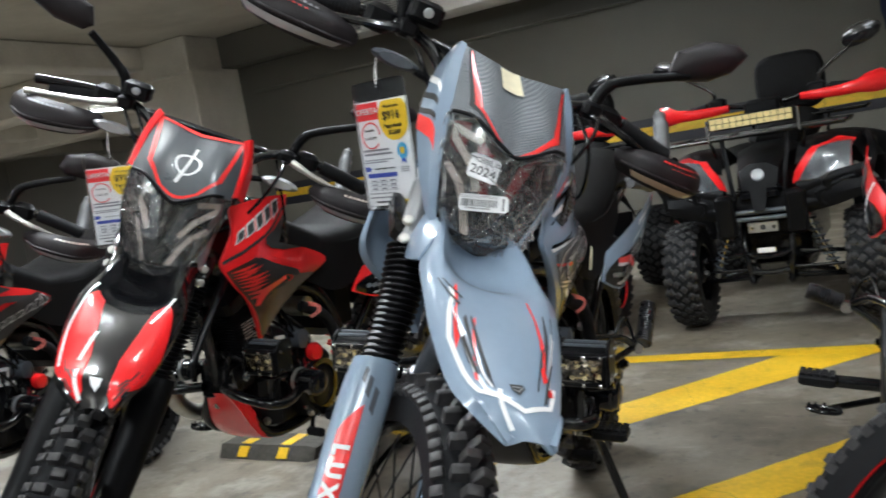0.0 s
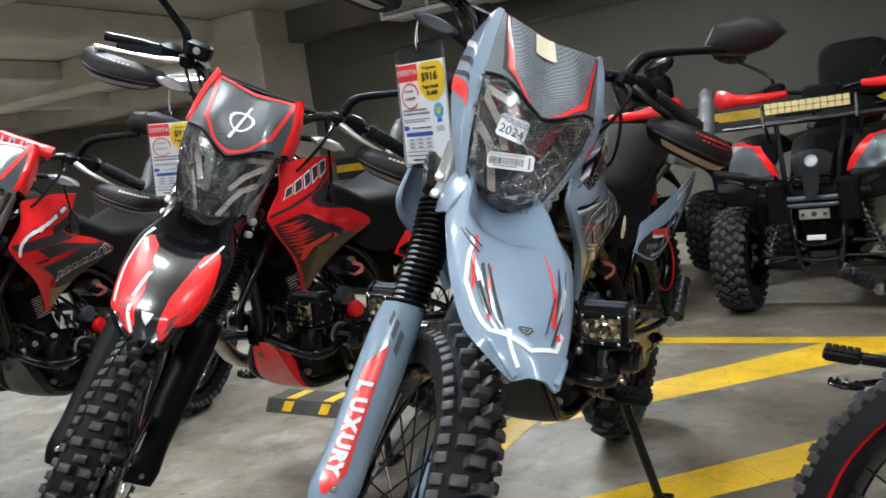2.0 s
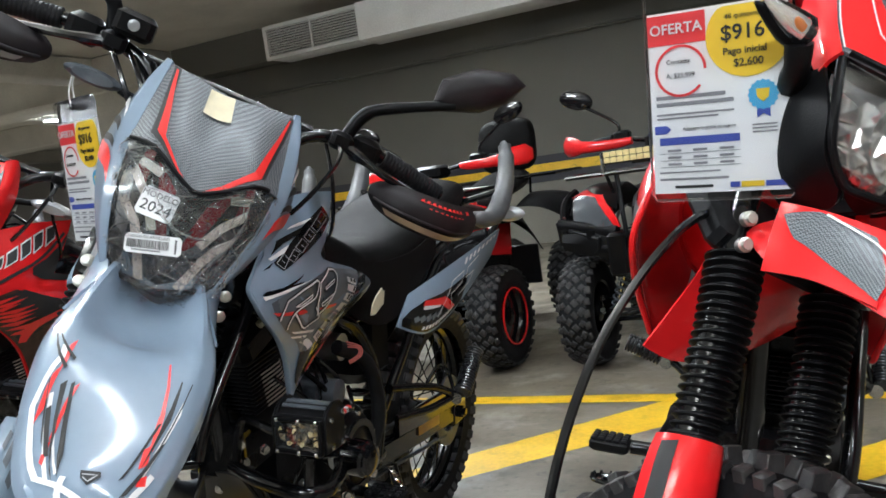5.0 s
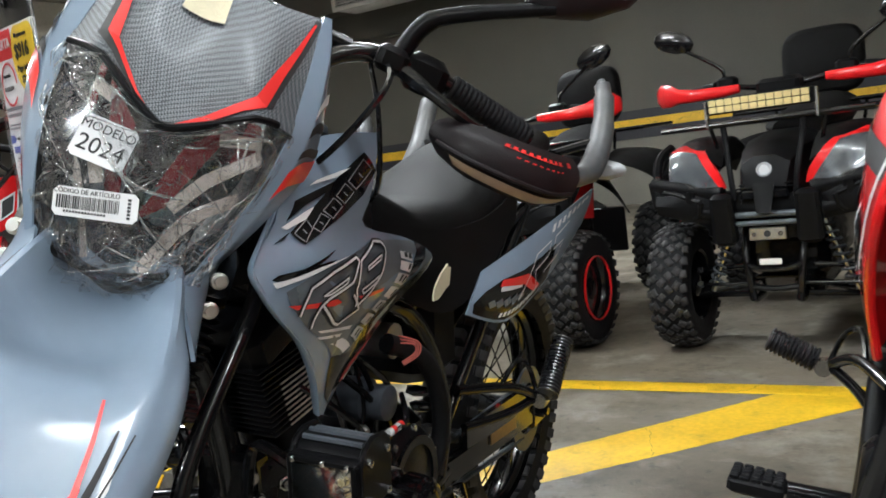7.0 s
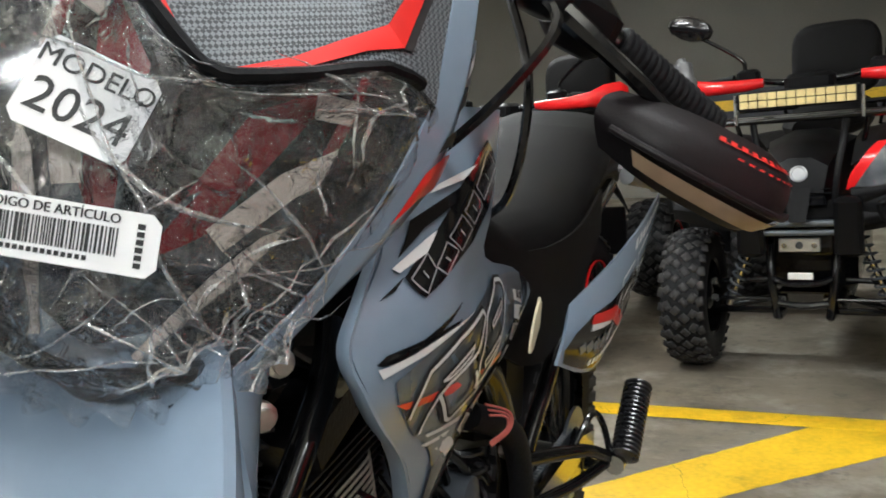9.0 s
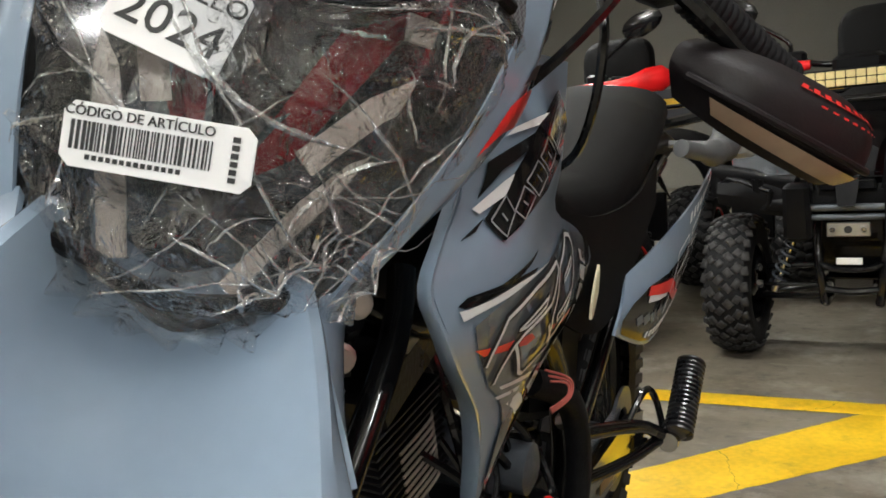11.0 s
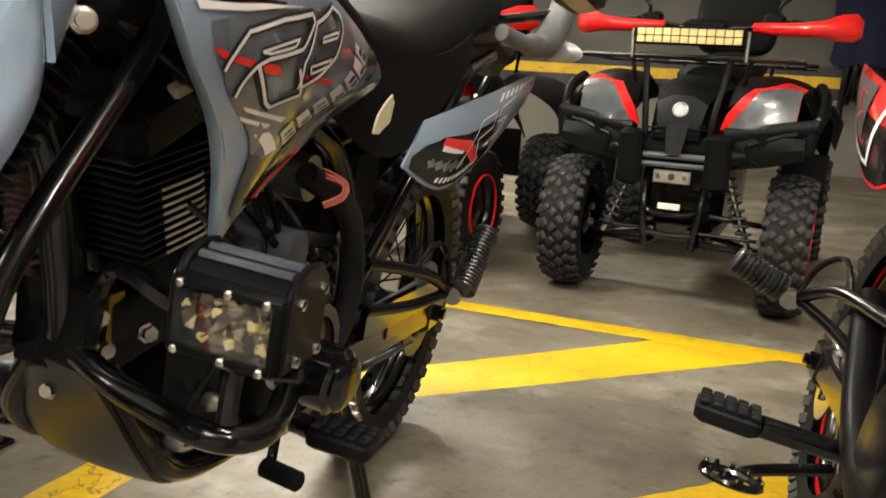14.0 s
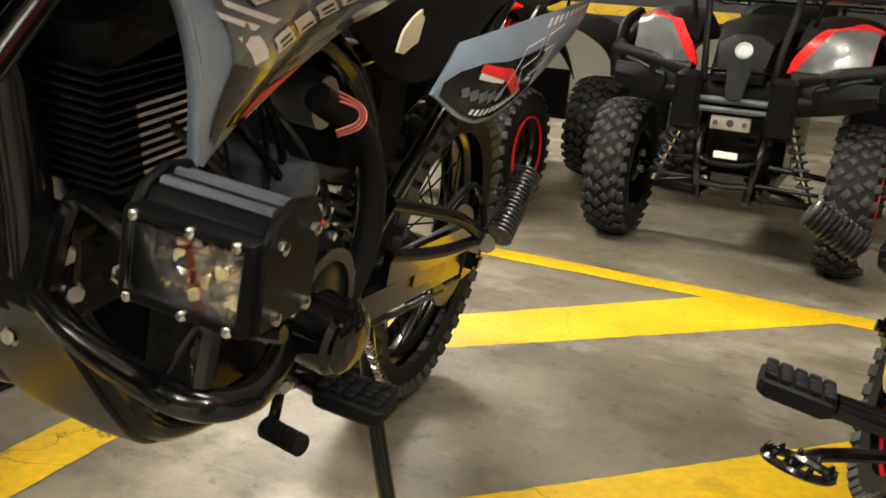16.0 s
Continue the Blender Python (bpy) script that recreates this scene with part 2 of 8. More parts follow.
M = {
    "floor": concrete("floor_concrete", (0.27, 0.238, 0.186), (0.12, 0.101, 0.074), 0.5),
    "paint_wall": material("wall_paint", (0.40, 0.38, 0.33), 0.6, var=0.08, scale=1.2, bump=0.15),
    "dark_wall": material("wall_dark_paint", (0.110, 0.104, 0.086), 0.6, var=0.08, scale=1.2, bump=0.15),
    "dado": material("wall_lower_paint", (0.19, 0.18, 0.15), 0.55, var=0.08, scale=1.2, bump=0.15),
    "beam": concrete("beam_concrete", (0.62, 0.59, 0.52), (0.50, 0.47, 0.41), 0.7),
    "yellow": material("yellow_floor_paint", (0.80, 0.50, 0.012), 0.45, var=0.14, scale=9, bump=0.1),
    "navy": material("dark_band_paint", (0.022, 0.022, 0.03), 0.5),
    "grey": material("blue_grey_gloss", (0.225, 0.29, 0.375), 0.34, 0, 1.0, 0.03, rough_var=0.04, spec=0.14, coat_rough=0.12),
    "red": material("red_gloss", (0.76, 0.012, 0.014), 0.4, 0, 1.0, 0.04, rough_var=0.04, spec=0.12),
    "orange_red": material("red_decal", (0.80, 0.03, 0.025), 0.3, 0, 0.4, 0.04),
    "white": material("white_decal", (0.80, 0.80, 0.80), 0.35, 0, 0.3, 0.03),
    "black": material("black_gloss_plastic", (0.006, 0.006, 0.007), 0.14, 0, 0.5, 0.1, spec=0.35),
    "matte": material("black_matte_plastic", (0.005, 0.005, 0.0055), 0.38, 0, 0, 0.15, bump=0.10, bump_scale=400, spec=0.11),
    "guard_black": material("hand_guard_plastic", (0.014, 0.011, 0.012), 0.5, 0, 0, 0.1, bump=0.1, bump_scale=400, spec=0.25),
    "frame": material("black_tube_paint", (0.005, 0.005, 0.0055), 0.2, 0, 0.4, 0.1, spec=0.3),
    "rubber": material("tyre_rubber", (0.009, 0.009, 0.010), 0.6, 0, 0, 0.25, 14, 0.2, 300, spec=0.14),
    "tread": material("dusty_tread_rubber", (0.042, 0.040, 0.040), 0.5, 0, 0, 0.25, 40, 0.2, 300, spec=0.4),
    "quad_tread": material("wide_tyre_rubber", (0.026, 0.025, 0.025), 0.55, 0, 0, 0.3, 40, 0.2, 300, spec=0.3),
    "lamp_glass": material("grey_lamp_glass", (0.13, 0.14, 0.15), 0.22, 0.2, 0.4, 0.25, 30),
    "seat": material("seat_vinyl", (0.0055, 0.0052, 0.0052), 0.6, 0, 0, 0.1, 5, 0.3, 500, spec=0.10),
    "engine": material("engine_black", (0.005, 0.005, 0.006), 0.30, 0.0, 0, 0.2, 20, 0.15, 200, spec=0.25),
    "graphite": material("graphite_case", (0.075, 0.085, 0.10), 0.4, 0.3, 0, 0.15, 20, 0.15, 200),
    "steel": material("bright_steel", (0.62, 0.61, 0.58), 0.25, 1.0, 0, 0.1),
    "alu": material("cast_aluminium", (0.55, 0.54, 0.50), 0.4, 1.0, 0, 0.12),
    "silver": material("silver_grey_paint", (0.36, 0.37, 0.38), 0.35, 0.4, 0.5, 0.05),
    "bronze": material("bronze_tone", (0.30, 0.20, 0.09), 0.35, 1.0, 0, 0.15),
    "carbon": carbon("carbon_weave_film", (0.035, 0.04, 0.046), (0.20, 0.22, 0.24)),
    "dark_grey": material("dark_grey_film", (0.075, 0.085, 0.095), 0.3, 0, 0.6, 0.05),
    "slate": material("slate_grey_film", (0.125, 0.145, 0.165), 0.28, 0, 0.8, 0.08),
    "lens": clear("clear_lens", 0.03, (0.97, 0.97, 0.97)),
    "wrap": clear("crumpled_clear_film", 0.10, (0.93, 0.93, 0.92), 0.06, 1.0, 30.0, 0.012, True),
    # fold strips: gloss plus a white share that imitates bright glints
    "fold": clear("film_fold", 0.60, (0.95, 0.95, 0.95), 0.12, 0.6, 70.0, 0.10),
    "pouch": clear("clear_pouch", 0.02, (0.99, 0.99, 0.99), 0.1),
    "drl": material("frosted_light_guide", (0.60, 0.51, 0.44), 0.35, 0, 0.2, 0.05),
    "red_lens": material("red_plastic_trim", (0.22, 0.010, 0.016), 0.2, 0, 0.6, 0.1),
    "reflector": material("chrome_reflector", (0.86, 0.84, 0.80), 0.22, 0.75, 0.3, 0.1, 40),
    "paper": material("white_paper", (0.86, 0.86, 0.86), 0.5, 0, 0, 0.02),
    "ink": material("black_ink", (0.02, 0.02, 0.02), 0.6, 0, 0, 0.05),
    "ink_grey": material("grey_ink", (0.25, 0.25, 0.27), 0.6, 0, 0, 0.05),
    "tag_red": material("tag_red_ink", (0.72, 0.03, 0.035), 0.5, 0, 0, 0.03),
    "tag_yellow": material("tag_yellow_ink", (0.85, 0.60, 0.02), 0.5, 0, 0, 0.03),
    "tag_blue": material("tag_blue_ink", (0.06, 0.09, 0.42), 0.5, 0, 0, 0.03),
    "tag_cyan": material("tag_light_blue_ink", (0.10, 0.42, 0.70), 0.5, 0, 0, 0.03),
    "tape": material("masking_tape", (0.74, 0.68, 0.48), 0.7, 0, 0, 0.06, 30, 0.2, 300),
    "amber": material("smoked_reflector_strip", (0.42, 0.30, 0.20), 0.35, 0, 0.3, 0.1),
    "crystal": material("faceted_reflector", (0.72, 0.64, 0.50), 0.10, 1.0, 0, 0.3, 90),
    "faded": material("faded_brown_film", (0.060, 0.028, 0.020), 0.35, 0.1, 0.5, 0.3, 30),
    "rail": material("grey_cast_rail", (0.11, 0.112, 0.115), 0.42, 0.3, 0, 0.12, 20, 0.1, 300),
    "amber_bulb": material("amber_bulb_glass", (0.55, 0.16, 0.03), 0.15, 0, 0.5, 0.1),
    "led": material("led_chip", (0.75, 0.62, 0.30), 0.3, 0.2, 0, 0.1),
    "cloth": material("navy_cloth", (0.012, 0.016, 0.05), 0.9, 0, 0, 0.2, 12, 0.4, 200),
    "peg": material("shiny_ribbed_rubber", (0.02, 0.02, 0.022), 0.28, 0, 0.2, 0.2, 30, spec=0.6),
    "fin": material("machined_fin_edge", (0.62, 0.55, 0.46), 0.45, 0.3, 0, 0.15, 30),
    "stop": material("worn_grey_rubber", (0.07, 0.065, 0.055), 0.7, 0, 0, 0.3, 14, 0.3, 120, spec=0.2),
    "skid": material("satin_black_plate", (0.016, 0.016, 0.015), 0.34, 0, 0.1, 0.15, 8, spec=0.4),
    "wire": material("red_wire", (0.62, 0.16, 0.13), 0.5, 0, 0, 0.1),
    "mirror": material("mirror_glass", (0.85, 0.85, 0.86), 0.03, 1.0, 0, 0.01, rough_var=0.01),
    "duct": material("galvanised_duct", (0.88, 0.89, 0.90), 0.35, 0.1, 0, 0.1, 3),
    "vent": material("white_grille_paint", (0.72, 0.72, 0.71), 0.45, 0, 0, 0.05),
}
worn(M["floor"], (0.085, 0.070, 0.050), 3.6, 0.49, 0.66, 0.85)
worn(M["floor"], (0.05, 0.045, 0.04), 16.0, 0.57, 0.68, 0.7)
worn(M["floor"], (0.46, 0.43, 0.37), 2.6, 0.52, 0.68, 0.7)
worn(M["floor"], (0.55, 0.52, 0.46), 45.0, 0.66, 0.72, 0.6)
worn(M["floor"], (0.44, 0.41, 0.35), 5.0, 0.60, 0.70, 0.3, (1, 5, 1))
worn(M["yellow"], (0.30, 0.20, 0.03), 6.0, 0.60, 0.75, 0.7)
worn(M["yellow"], (0.12, 0.09, 0.04), 38.0, 0.66, 0.74, 0.6)
cracked(M["yellow"], (0.10, 0.07, 0.02), 0.7, 0.0022)
worn(M["tread"], (0.020, 0.020, 0.021), 30.0, 0.48, 0.66, 0.8)
lamp_mat = bpy.data.materials.new("fluorescent_tube")
lamp_mat.use_nodes = True
lamp_mat.node_tree.nodes["Principled BSDF"].inputs["Emission Color"].default_value = (1.0, 0.98, 0.94, 1)
lamp_mat.node_tree.nodes["Principled BSDF"].inputs["Emission Strength"].default_value = 14.0


# ---- mesh tools ----
def part(name, bm, mat, parent, label="", sharp=38):
    """Links a bmesh as one mesh object under a thing or a part."""
    me = bpy.data.meshes.new(name)
    bmesh.ops.recalc_face_normals(bm, faces=bm.faces)
    for f in bm.faces:
        f.smooth = True
    bm.to_mesh(me)
    bm.free()
    me.set_sharp_from_angle(angle=radians(sharp))
    me.materials.append(mat)
    ob = new(name, me)
    ob.parent = parent
    if label:
        ob["label"] = label
    if name in ("decal", "barcode", "film_folds", "tread", "chain"):
        ob["kind"] = "stuff"
    return ob


def thing(name, m, label, category, group="", kind=""):
    ob = new(name)
    ob.empty_display_size = 0.1
    ob.matrix_world = m
    return tagged(ob, label, category, group, kind)


def smooth_path(pts, k=5, closed=False):
    """Catmull-Rom points through pts."""
    p = [Vector(q) for q in pts]
    n = len(p)
    out = []
    for i in range(n if closed else n - 1):
        if closed:
            a, b, c, d = p[i - 1], p[i], p[(i + 1) % n], p[(i + 2) % n]
        else:
            a, b, c, d = p[max(i - 1, 0)], p[i], p[i + 1], p[min(i + 2, n - 1)]
        for j in range(k):
            t = j / k
            out.append(0.5 * (2 * b + (c - a) * t + (2 * a - 5 * b + 4 * c - d) * t * t + (3 * b - a - 3 * c + d) * t ** 3))
    if not closed:
        out.append(p[-1])
    return out


def loft(bm, rings, cap=True, closed=False):
    vs = [[bm.verts.new(p) for p in r] for r in rings]
    n = len(vs[0])
    pairs = list(zip(vs, vs[1:])) + ([(vs[-1], vs[0])] if closed else [])
    for a, b in pairs:
        for i in range(n):
            bm.faces.new((a[i], a[(i + 1) % n], b[(i + 1) % n], b[i]))
    if cap and not closed:
        bm.faces.new(list(reversed(vs[0])))
        bm.faces.new(vs[-1])
    return bm


def tube(bm, pts, r, n=10, k=0, closed=False):
    """A round tube along pts; r: one radius or one for each point."""
    p = smooth_path(pts, k, closed) if k else [Vector(q) for q in pts]
    m = len(p)
    rad = [r] * m if isinstance(r, (int, float)) else [r[min(int(i * len(r) / m), len(r) - 1)] for i in range(m)]
    tan = [((p[(i + 1) % m] - p[i - 1]) if closed else (p[min(i + 1, m - 1)] - p[max(i - 1, 0)])).normalized() for i in range(m)]
    side = tan[0].orthogonal().normalized()
    rings = []
    for i in range(m):
        side = (side - tan[i] * side.dot(tan[i])).normalized()
        up = tan[i].cross(side)
        rings.append([p[i] + rad[i] * (math.cos(a) * side + math.sin(a) * up) for a in (2 * math.pi * j / n for j in range(n))])
    return loft(bm, rings, True, closed)


def lathe(bm, profile, centre, axis=(0, 1, 0), n=32, closed=False, cap=True):
    """Turns (radius, height along the axis) round the axis through centre."""
    c, ax = Vector(centre), Vector(axis).normalized()
    s = ax.orthogonal().normalized()
    u = ax.cross(s)
    rings = [[c + ax * h + max(r, 1e-4) * (math.cos(2 * math.pi * j / n) * s + math.sin(2 * math.pi * j / n) * u) for j in range(n)] for r, h in profile]
    return loft(bm, rings, cap, closed)


def box(bm, centre, size, rot=None, bevel=0.003, taper=1.0):
    m = Matrix.Translation(centre) @ (rot.to_4x4() if rot else Matrix.Identity(4))
    x, y, z = (s / 2 for s in size)
    b = min(bevel, x * 0.45, y * 0.45, z * 0.45)

    def ring(h, gx, gy):
        return [m @ Vector(q) for q in ((-gx + b, -gy, h), (gx - b, -gy, h), (gx, -gy + b, h), (gx, gy - b, h), (gx - b, gy, h), (-gx + b, gy, h), (-gx, gy - b, h), (-gx, -gy + b, h))]
    t = taper
    return loft(bm, [ring(-z, x - b, y - b), ring(-z + b, x, y), ring(z - b, x * t, y * t), ring(z, x * t - b, y * t - b)])


def prism(bm, outline, depth, bevel=0.0):
    """A flat outline (3D points in one plane) made solid by the vector depth."""
    d = Vector(depth)
    o = [Vector(p) for p in outline]
    c = sum(o, Vector()) / len(o)
    if bevel:
        dn = d.normalized() * bevel
        f = 1 - bevel / max(0.001, max((p - c).length for p in o))
        return loft(bm, [[c + (p - c) * f for p in o], [p + dn for p in o], [p + d - dn for p in o], [c + (p - c) * f + d for p in o]])
    return loft(bm, [o, [p + d for p in o]])


class Panel:
    """A curved sheet through rows of control points; u runs along a row, v from row to row, both 0 to 1."""

    def __init__(self, rows, flip=False):
        self.rows = [[Vector(p) for p in r] for r in rows]
        self.sign = -1 if flip else 1

    @staticmethod
    def spline(p, t):
        n = len(p) - 1
        if t < 0 or t > 1:
            e = 0.0 if t < 0 else 1.0
            f = Panel.spline(p, e)
            return f + (f - Panel.spline(p, 0.04 if t < 0 else 0.96)) * (abs(t - e) / 0.04)
        t *= n
        i = min(int(t), n - 1)
        t -= i
        a, b, c, d = p[max(i - 1, 0)], p[i], p[i + 1], p[min(i + 2, n)]
        return 0.5 * (2 * b + (c - a) * t + (2 * a - 5 * b + 4 * c - d) * t * t + (3 * b - a - 3 * c + d) * t ** 3)

    def at(self, u, v, off=0.0):
        q = self.spline([self.spline(r, u) for r in self.rows], v)
        if off:
            q = q + off * self.normal(u, v)
        return q

    def normal(self, u, v):
        e = 0.01
        a = self.at(min(u + e, 1), v) - self.at(max(u - e, 0), v)
        b = self.at(u, min(v + e, 1)) - self.at(u, max(v - e, 0))
        return a.cross(b).normalized() * self.sign

    def sheet(self, bm, nu=16, nv=12, thick=0.004, u0=0, u1=1, v0=0, v1=1, off=0.0):
        g = [[(u0 + (u1 - u0) * i / nu, v0 + (v1 - v0) * j / nv) for i in range(nu + 1)] for j in range(nv + 1)]
        top = [[bm.verts.new(self.at(u, v, off)) for u, v in r] for r in g]
        bot = [[bm.verts.new(self.at(u, v, off) - thick * self.normal(u, v)) for u, v in r] for r in g]
        for j in range(nv):
            for i in range(nu):
                bm.faces.new((top[j][i], top[j][i + 1], top[j + 1][i + 1], top[j + 1][i]))
                bm.faces.new((bot[j][i], bot[j + 1][i], bot[j + 1][i + 1], bot[j][i + 1]))
        for j in range(nv):
            bm.faces.new((top[j][0], top[j + 1][0], bot[j + 1][0], bot[j][0]))
            bm.faces.new((top[j][nu], bot[j][nu], bot[j + 1][nu], top[j + 1][nu]))
        for i in range(nu):
            bm.faces.new((top[0][i], bot[0][i], bot[0][i + 1], top[0][i + 1]))
            bm.faces.new((top[nv][i], top[nv][i + 1], bot[nv][i + 1], bot[nv][i]))
        return bm

    def quad(self, bm, q, n=8, m=3, off=0.0012):
        """A film piece between four (u, v) corners."""
        a, b, c, d = (Vector((*p, 0)) for p in q)
        g = []
        for j in range(m + 1):
            row = []
            for i in range(n + 1):
                s, t = i / n, j / m
                p = (a * (1 - s) + b * s) * (1 - t) + (d * (1 - s) + c * s) * t
                row.append(bm.verts.new(self.at(p.x, p.y, off)))
            g.append(row)
        for j in range(m):
            for i in range(n):
                bm.faces.new((g[j][i], g[j][i + 1], g[j + 1][i + 1], g[j + 1][i]))
        return bm

    def stroke(self, bm, pts, w, off=0.0012):
        """A line of film of width w (in u, v) through (u, v) points."""
        for a, b in zip(pts, pts[1:]):
            a, b = Vector(a), Vector(b)
            d = (b - a).normalized()
            n = Vector((-d.y, d.x)) * w / 2
            a2, b2 = a - d * w * 0.4, b + d * w * 0.4
            self.quad(bm, [a2 - n, b2 - n, b2 + n, a2 + n], 6, 1, off)
        return bm


def film(panel, outline, off=0.0012, cuts=2, bm=None):
    """A piece of film on a panel inside an outline of (u, v) points."""
    flat = bmesh.new()
    face = flat.faces.new([flat.verts.new((u, v, 0)) for u, v in outline])
    bmesh.ops.triangulate(flat, faces=[face])
    bmesh.ops.subdivide_edges(flat, edges=flat.edges[:], cuts=cuts, use_grid_fill=True)
    bm = bm or bmesh.new()
    vs = {p: bm.verts.new(panel.at(p.co.x, p.co.y, off)) for p in flat.verts}
    for f in flat.faces:
        bm.faces.new([vs[p] for p in f.verts])
    flat.free()
    return bm


def ribbon(panel, pts, w, off=0.0012, k=4, bm=None):
    """A line of film w metres wide along (u, v) points of a panel."""
    bm = bm or bmesh.new()
    q = [Vector(a).lerp(Vector(b), i / k) for a, b in zip(pts, pts[1:]) for i in range(k)] + [Vector(pts[-1])]
    p = [panel.at(c.x, c.y, off) for c in q]
    prev = None
    for i, c in enumerate(q):
        d = (p[min(i + 1, len(p) - 1)] - p[max(i - 1, 0)]).normalized()
        n = d.cross(panel.normal(min(max(c.x, 0), 1), min(max(c.y, 0), 1))).normalized() * w / 2
        cur = (bm.verts.new(p[i] - n), bm.verts.new(p[i] + n))
        if prev:
            bm.faces.new((prev[0], prev[1], cur[1], cur[0]))
        prev = cur
    return bm


def lettering(text, size, m, mat, parent, name="lettering", align="CENTER", label="", bold=0.0):
    """Flat words in the built-in font, lying in the plane of the pose m (x along the line, z out of it)."""
    c = bpy.data.curves.new(name, "FONT")
    c.body, c.size, c.align_x, c.align_y, c.extrude = text, size, align, "CENTER", 0.0003
    c.resolution_u = 3
    c.offset = bold * size
    tmp = bpy.data.objects.new("tmp", c)
    scene.collection.objects.link(tmp)
    me = bpy.data.meshes.new_from_object(tmp.evaluated_get(bpy.context.evaluated_depsgraph_get()))
    bpy.data.objects.remove(tmp)
    me.transform(m)
    me.name = name
    me.materials.clear()
    me.materials.append(mat)
    ob = new(name, me)
    ob.parent = parent
    if label:
        ob["label"] = label
    return ob


def plane_pose(p, x, y):
    """The pose at p whose x and y axes follow the given directions."""
    x = Vector(x).normalized()
    z = x.cross(Vector(y)).normalized()
    y = z.cross(x)
    return Matrix((( x.x, y.x, z.x, p[0]), (x.y, y.y, z.y, p[1]), (x.z, y.z, z.z, p[2]), (0, 0, 0, 1)))


B = bmesh.new


# ---- the garage ----
def slab(name, u0, u1, v0, v1, z0, z1, mat, label="", category="", kind="structure", bevel=0.01, m=GRID):
    bm = box(B(), ((u0 + u1) / 2, (v0 + v1) / 2, (z0 + z1) / 2), (u1 - u0, v1 - v0, z1 - z0), bevel=bevel)
    ob = part(name, bm, mat, None)
    ob.matrix_world = m
    return tagged(ob, label or name.replace("_", " "), category or "wall", kind=kind)


WALL = 10.2
slab("floor", -24, 12, -10, 24, -0.2, 0.0, M["floor"], "worn polished concrete garage floor with stains", "floor", bevel=0)
slab("ceiling", -24, 12, -10, 24, CEILING, CEILING + 0.2, M["beam"], "bare painted concrete garage ceiling", "ceiling", bevel=0)
slab("wall_north", -7.98, 12, WALL, WALL + 0.25, 0, CEILING, M["dark_wall"], "olive grey painted garage wall", "wall")
slab("wall_dado", -7.75, 4.5, WALL - 0.02, WALL - 0.0005, 0, 0.745, M["dado"], "paler painted lower part of the garage wall", "wall", bevel=0.004)
slab("wall_south", -24, 12, -10, -9.75, 0, CEILING, M["paint_wall"], "grey painted garage wall", "wall")
slab("wall_east", 4.5, 4.75, -9.75, WALL, 0, CEILING, M["paint_wall"], "grey painted garage wall", "wall")
slab("wall_west", -24, -23.75, -9.75, 24, 0, CEILING, M["paint_wall"], "grey painted garage wall", "wall")
slab("wall_far", -23.75, -7.75, 18.0, 18.25, 0, CEILING, M["paint_wall"], "pale far wall of the garage", "wall")
slab("wall_return", -7.98, -7.75, WALL + 0.25, 18.0, 0, CEILING, M["paint_wall"], "pale painted return wall", "wall")
for i, (a, b, mat, txt) in enumerate(((0.75, 0.86, "navy", "dark painted stripe along the wall"), (0.86, 0.97, "yellow", "yellow painted warning stripe along the wall"), (0.97, 1.07, "navy", "dark painted stripe along the wall"))):
    slab("trim_stripe", -7.7, 4.5, WALL - 0.006, WALL - 0.0005, a, b, M[mat], txt, "wall stripe", bevel=0)
slab("column", -9.0, -7.98, 9.2, WALL + 0.2, 0, CEILING, M["beam"], "square painted concrete column", "column", bevel=0.02)
slab("wall_seam", 0.74, 0.765, WALL - 0.012, WALL, 0, CEILING, M["dark_wall"], "vertical panel joint strip of the wall", "wall trim")
for v, h, w in ((9.5, 0.5, 0.7), (5.0, 0.35, 0.5), (13.2, 0.5, 0.6)):
    slab("ceiling_beam", -23.7, -7.98 if v > 9 else 4.5, v - w / 2, v + w / 2, CEILING - h, CEILING, M["beam"], "deep painted concrete ceiling beam", "beam", bevel=0.02)
for u in (-9.0, -12.5, -16.0, -19.5):
    slab("ceiling_beam", u - 0.22, u + 0.22, -9.7, 17.9, CEILING - 0.32, CEILING - 0.002, M["beam"], "painted concrete ceiling rib", "beam", bevel=0.02)
slab("lintel", -7.98, 4.5, WALL - 0.35, WALL, CEILING - 0.45, CEILING, M["dark_wall"], "dark painted beam over the wall", "beam", bevel=0.01)


def floor_stripe(name, corners, label, lift=0.0):
    """A painted stripe between four floor corners, with slightly ragged edges."""
    rng = random.Random(len(name) + int(corners[0][0] * 100))
    a, b, c, d = (Vector((*p, 0)) for p in corners)
    bm = B()
    n = 60
    rows = []
    for i in range(n + 1):
        t = i / n
        lo, hi = a.lerp(b, t), d.lerp(c, t)
        w = (hi - lo).normalized()
        lo, hi = lo + w * rng.uniform(-0.002, 0.003), hi + w * rng.uniform(-0.003, 0.002)
        rows.append([bm.verts.new(lo + (hi - lo) * s + Vector((0, 0, z))) for s, z in ((0, 0.0005 + lift), (0.04, 0.002 + lift), (0.96, 0.002 + lift), (1, 0.0005 + lift))])
    for r, q in zip(rows, rows[1:]):
        for k in range(3):
            bm.faces.new((r[k], r[k + 1], q[k + 1], q[k]))
    return tagged(part(name, bm, M["yellow"], None), label, "floor marking", "yellow floor markings", "structure")


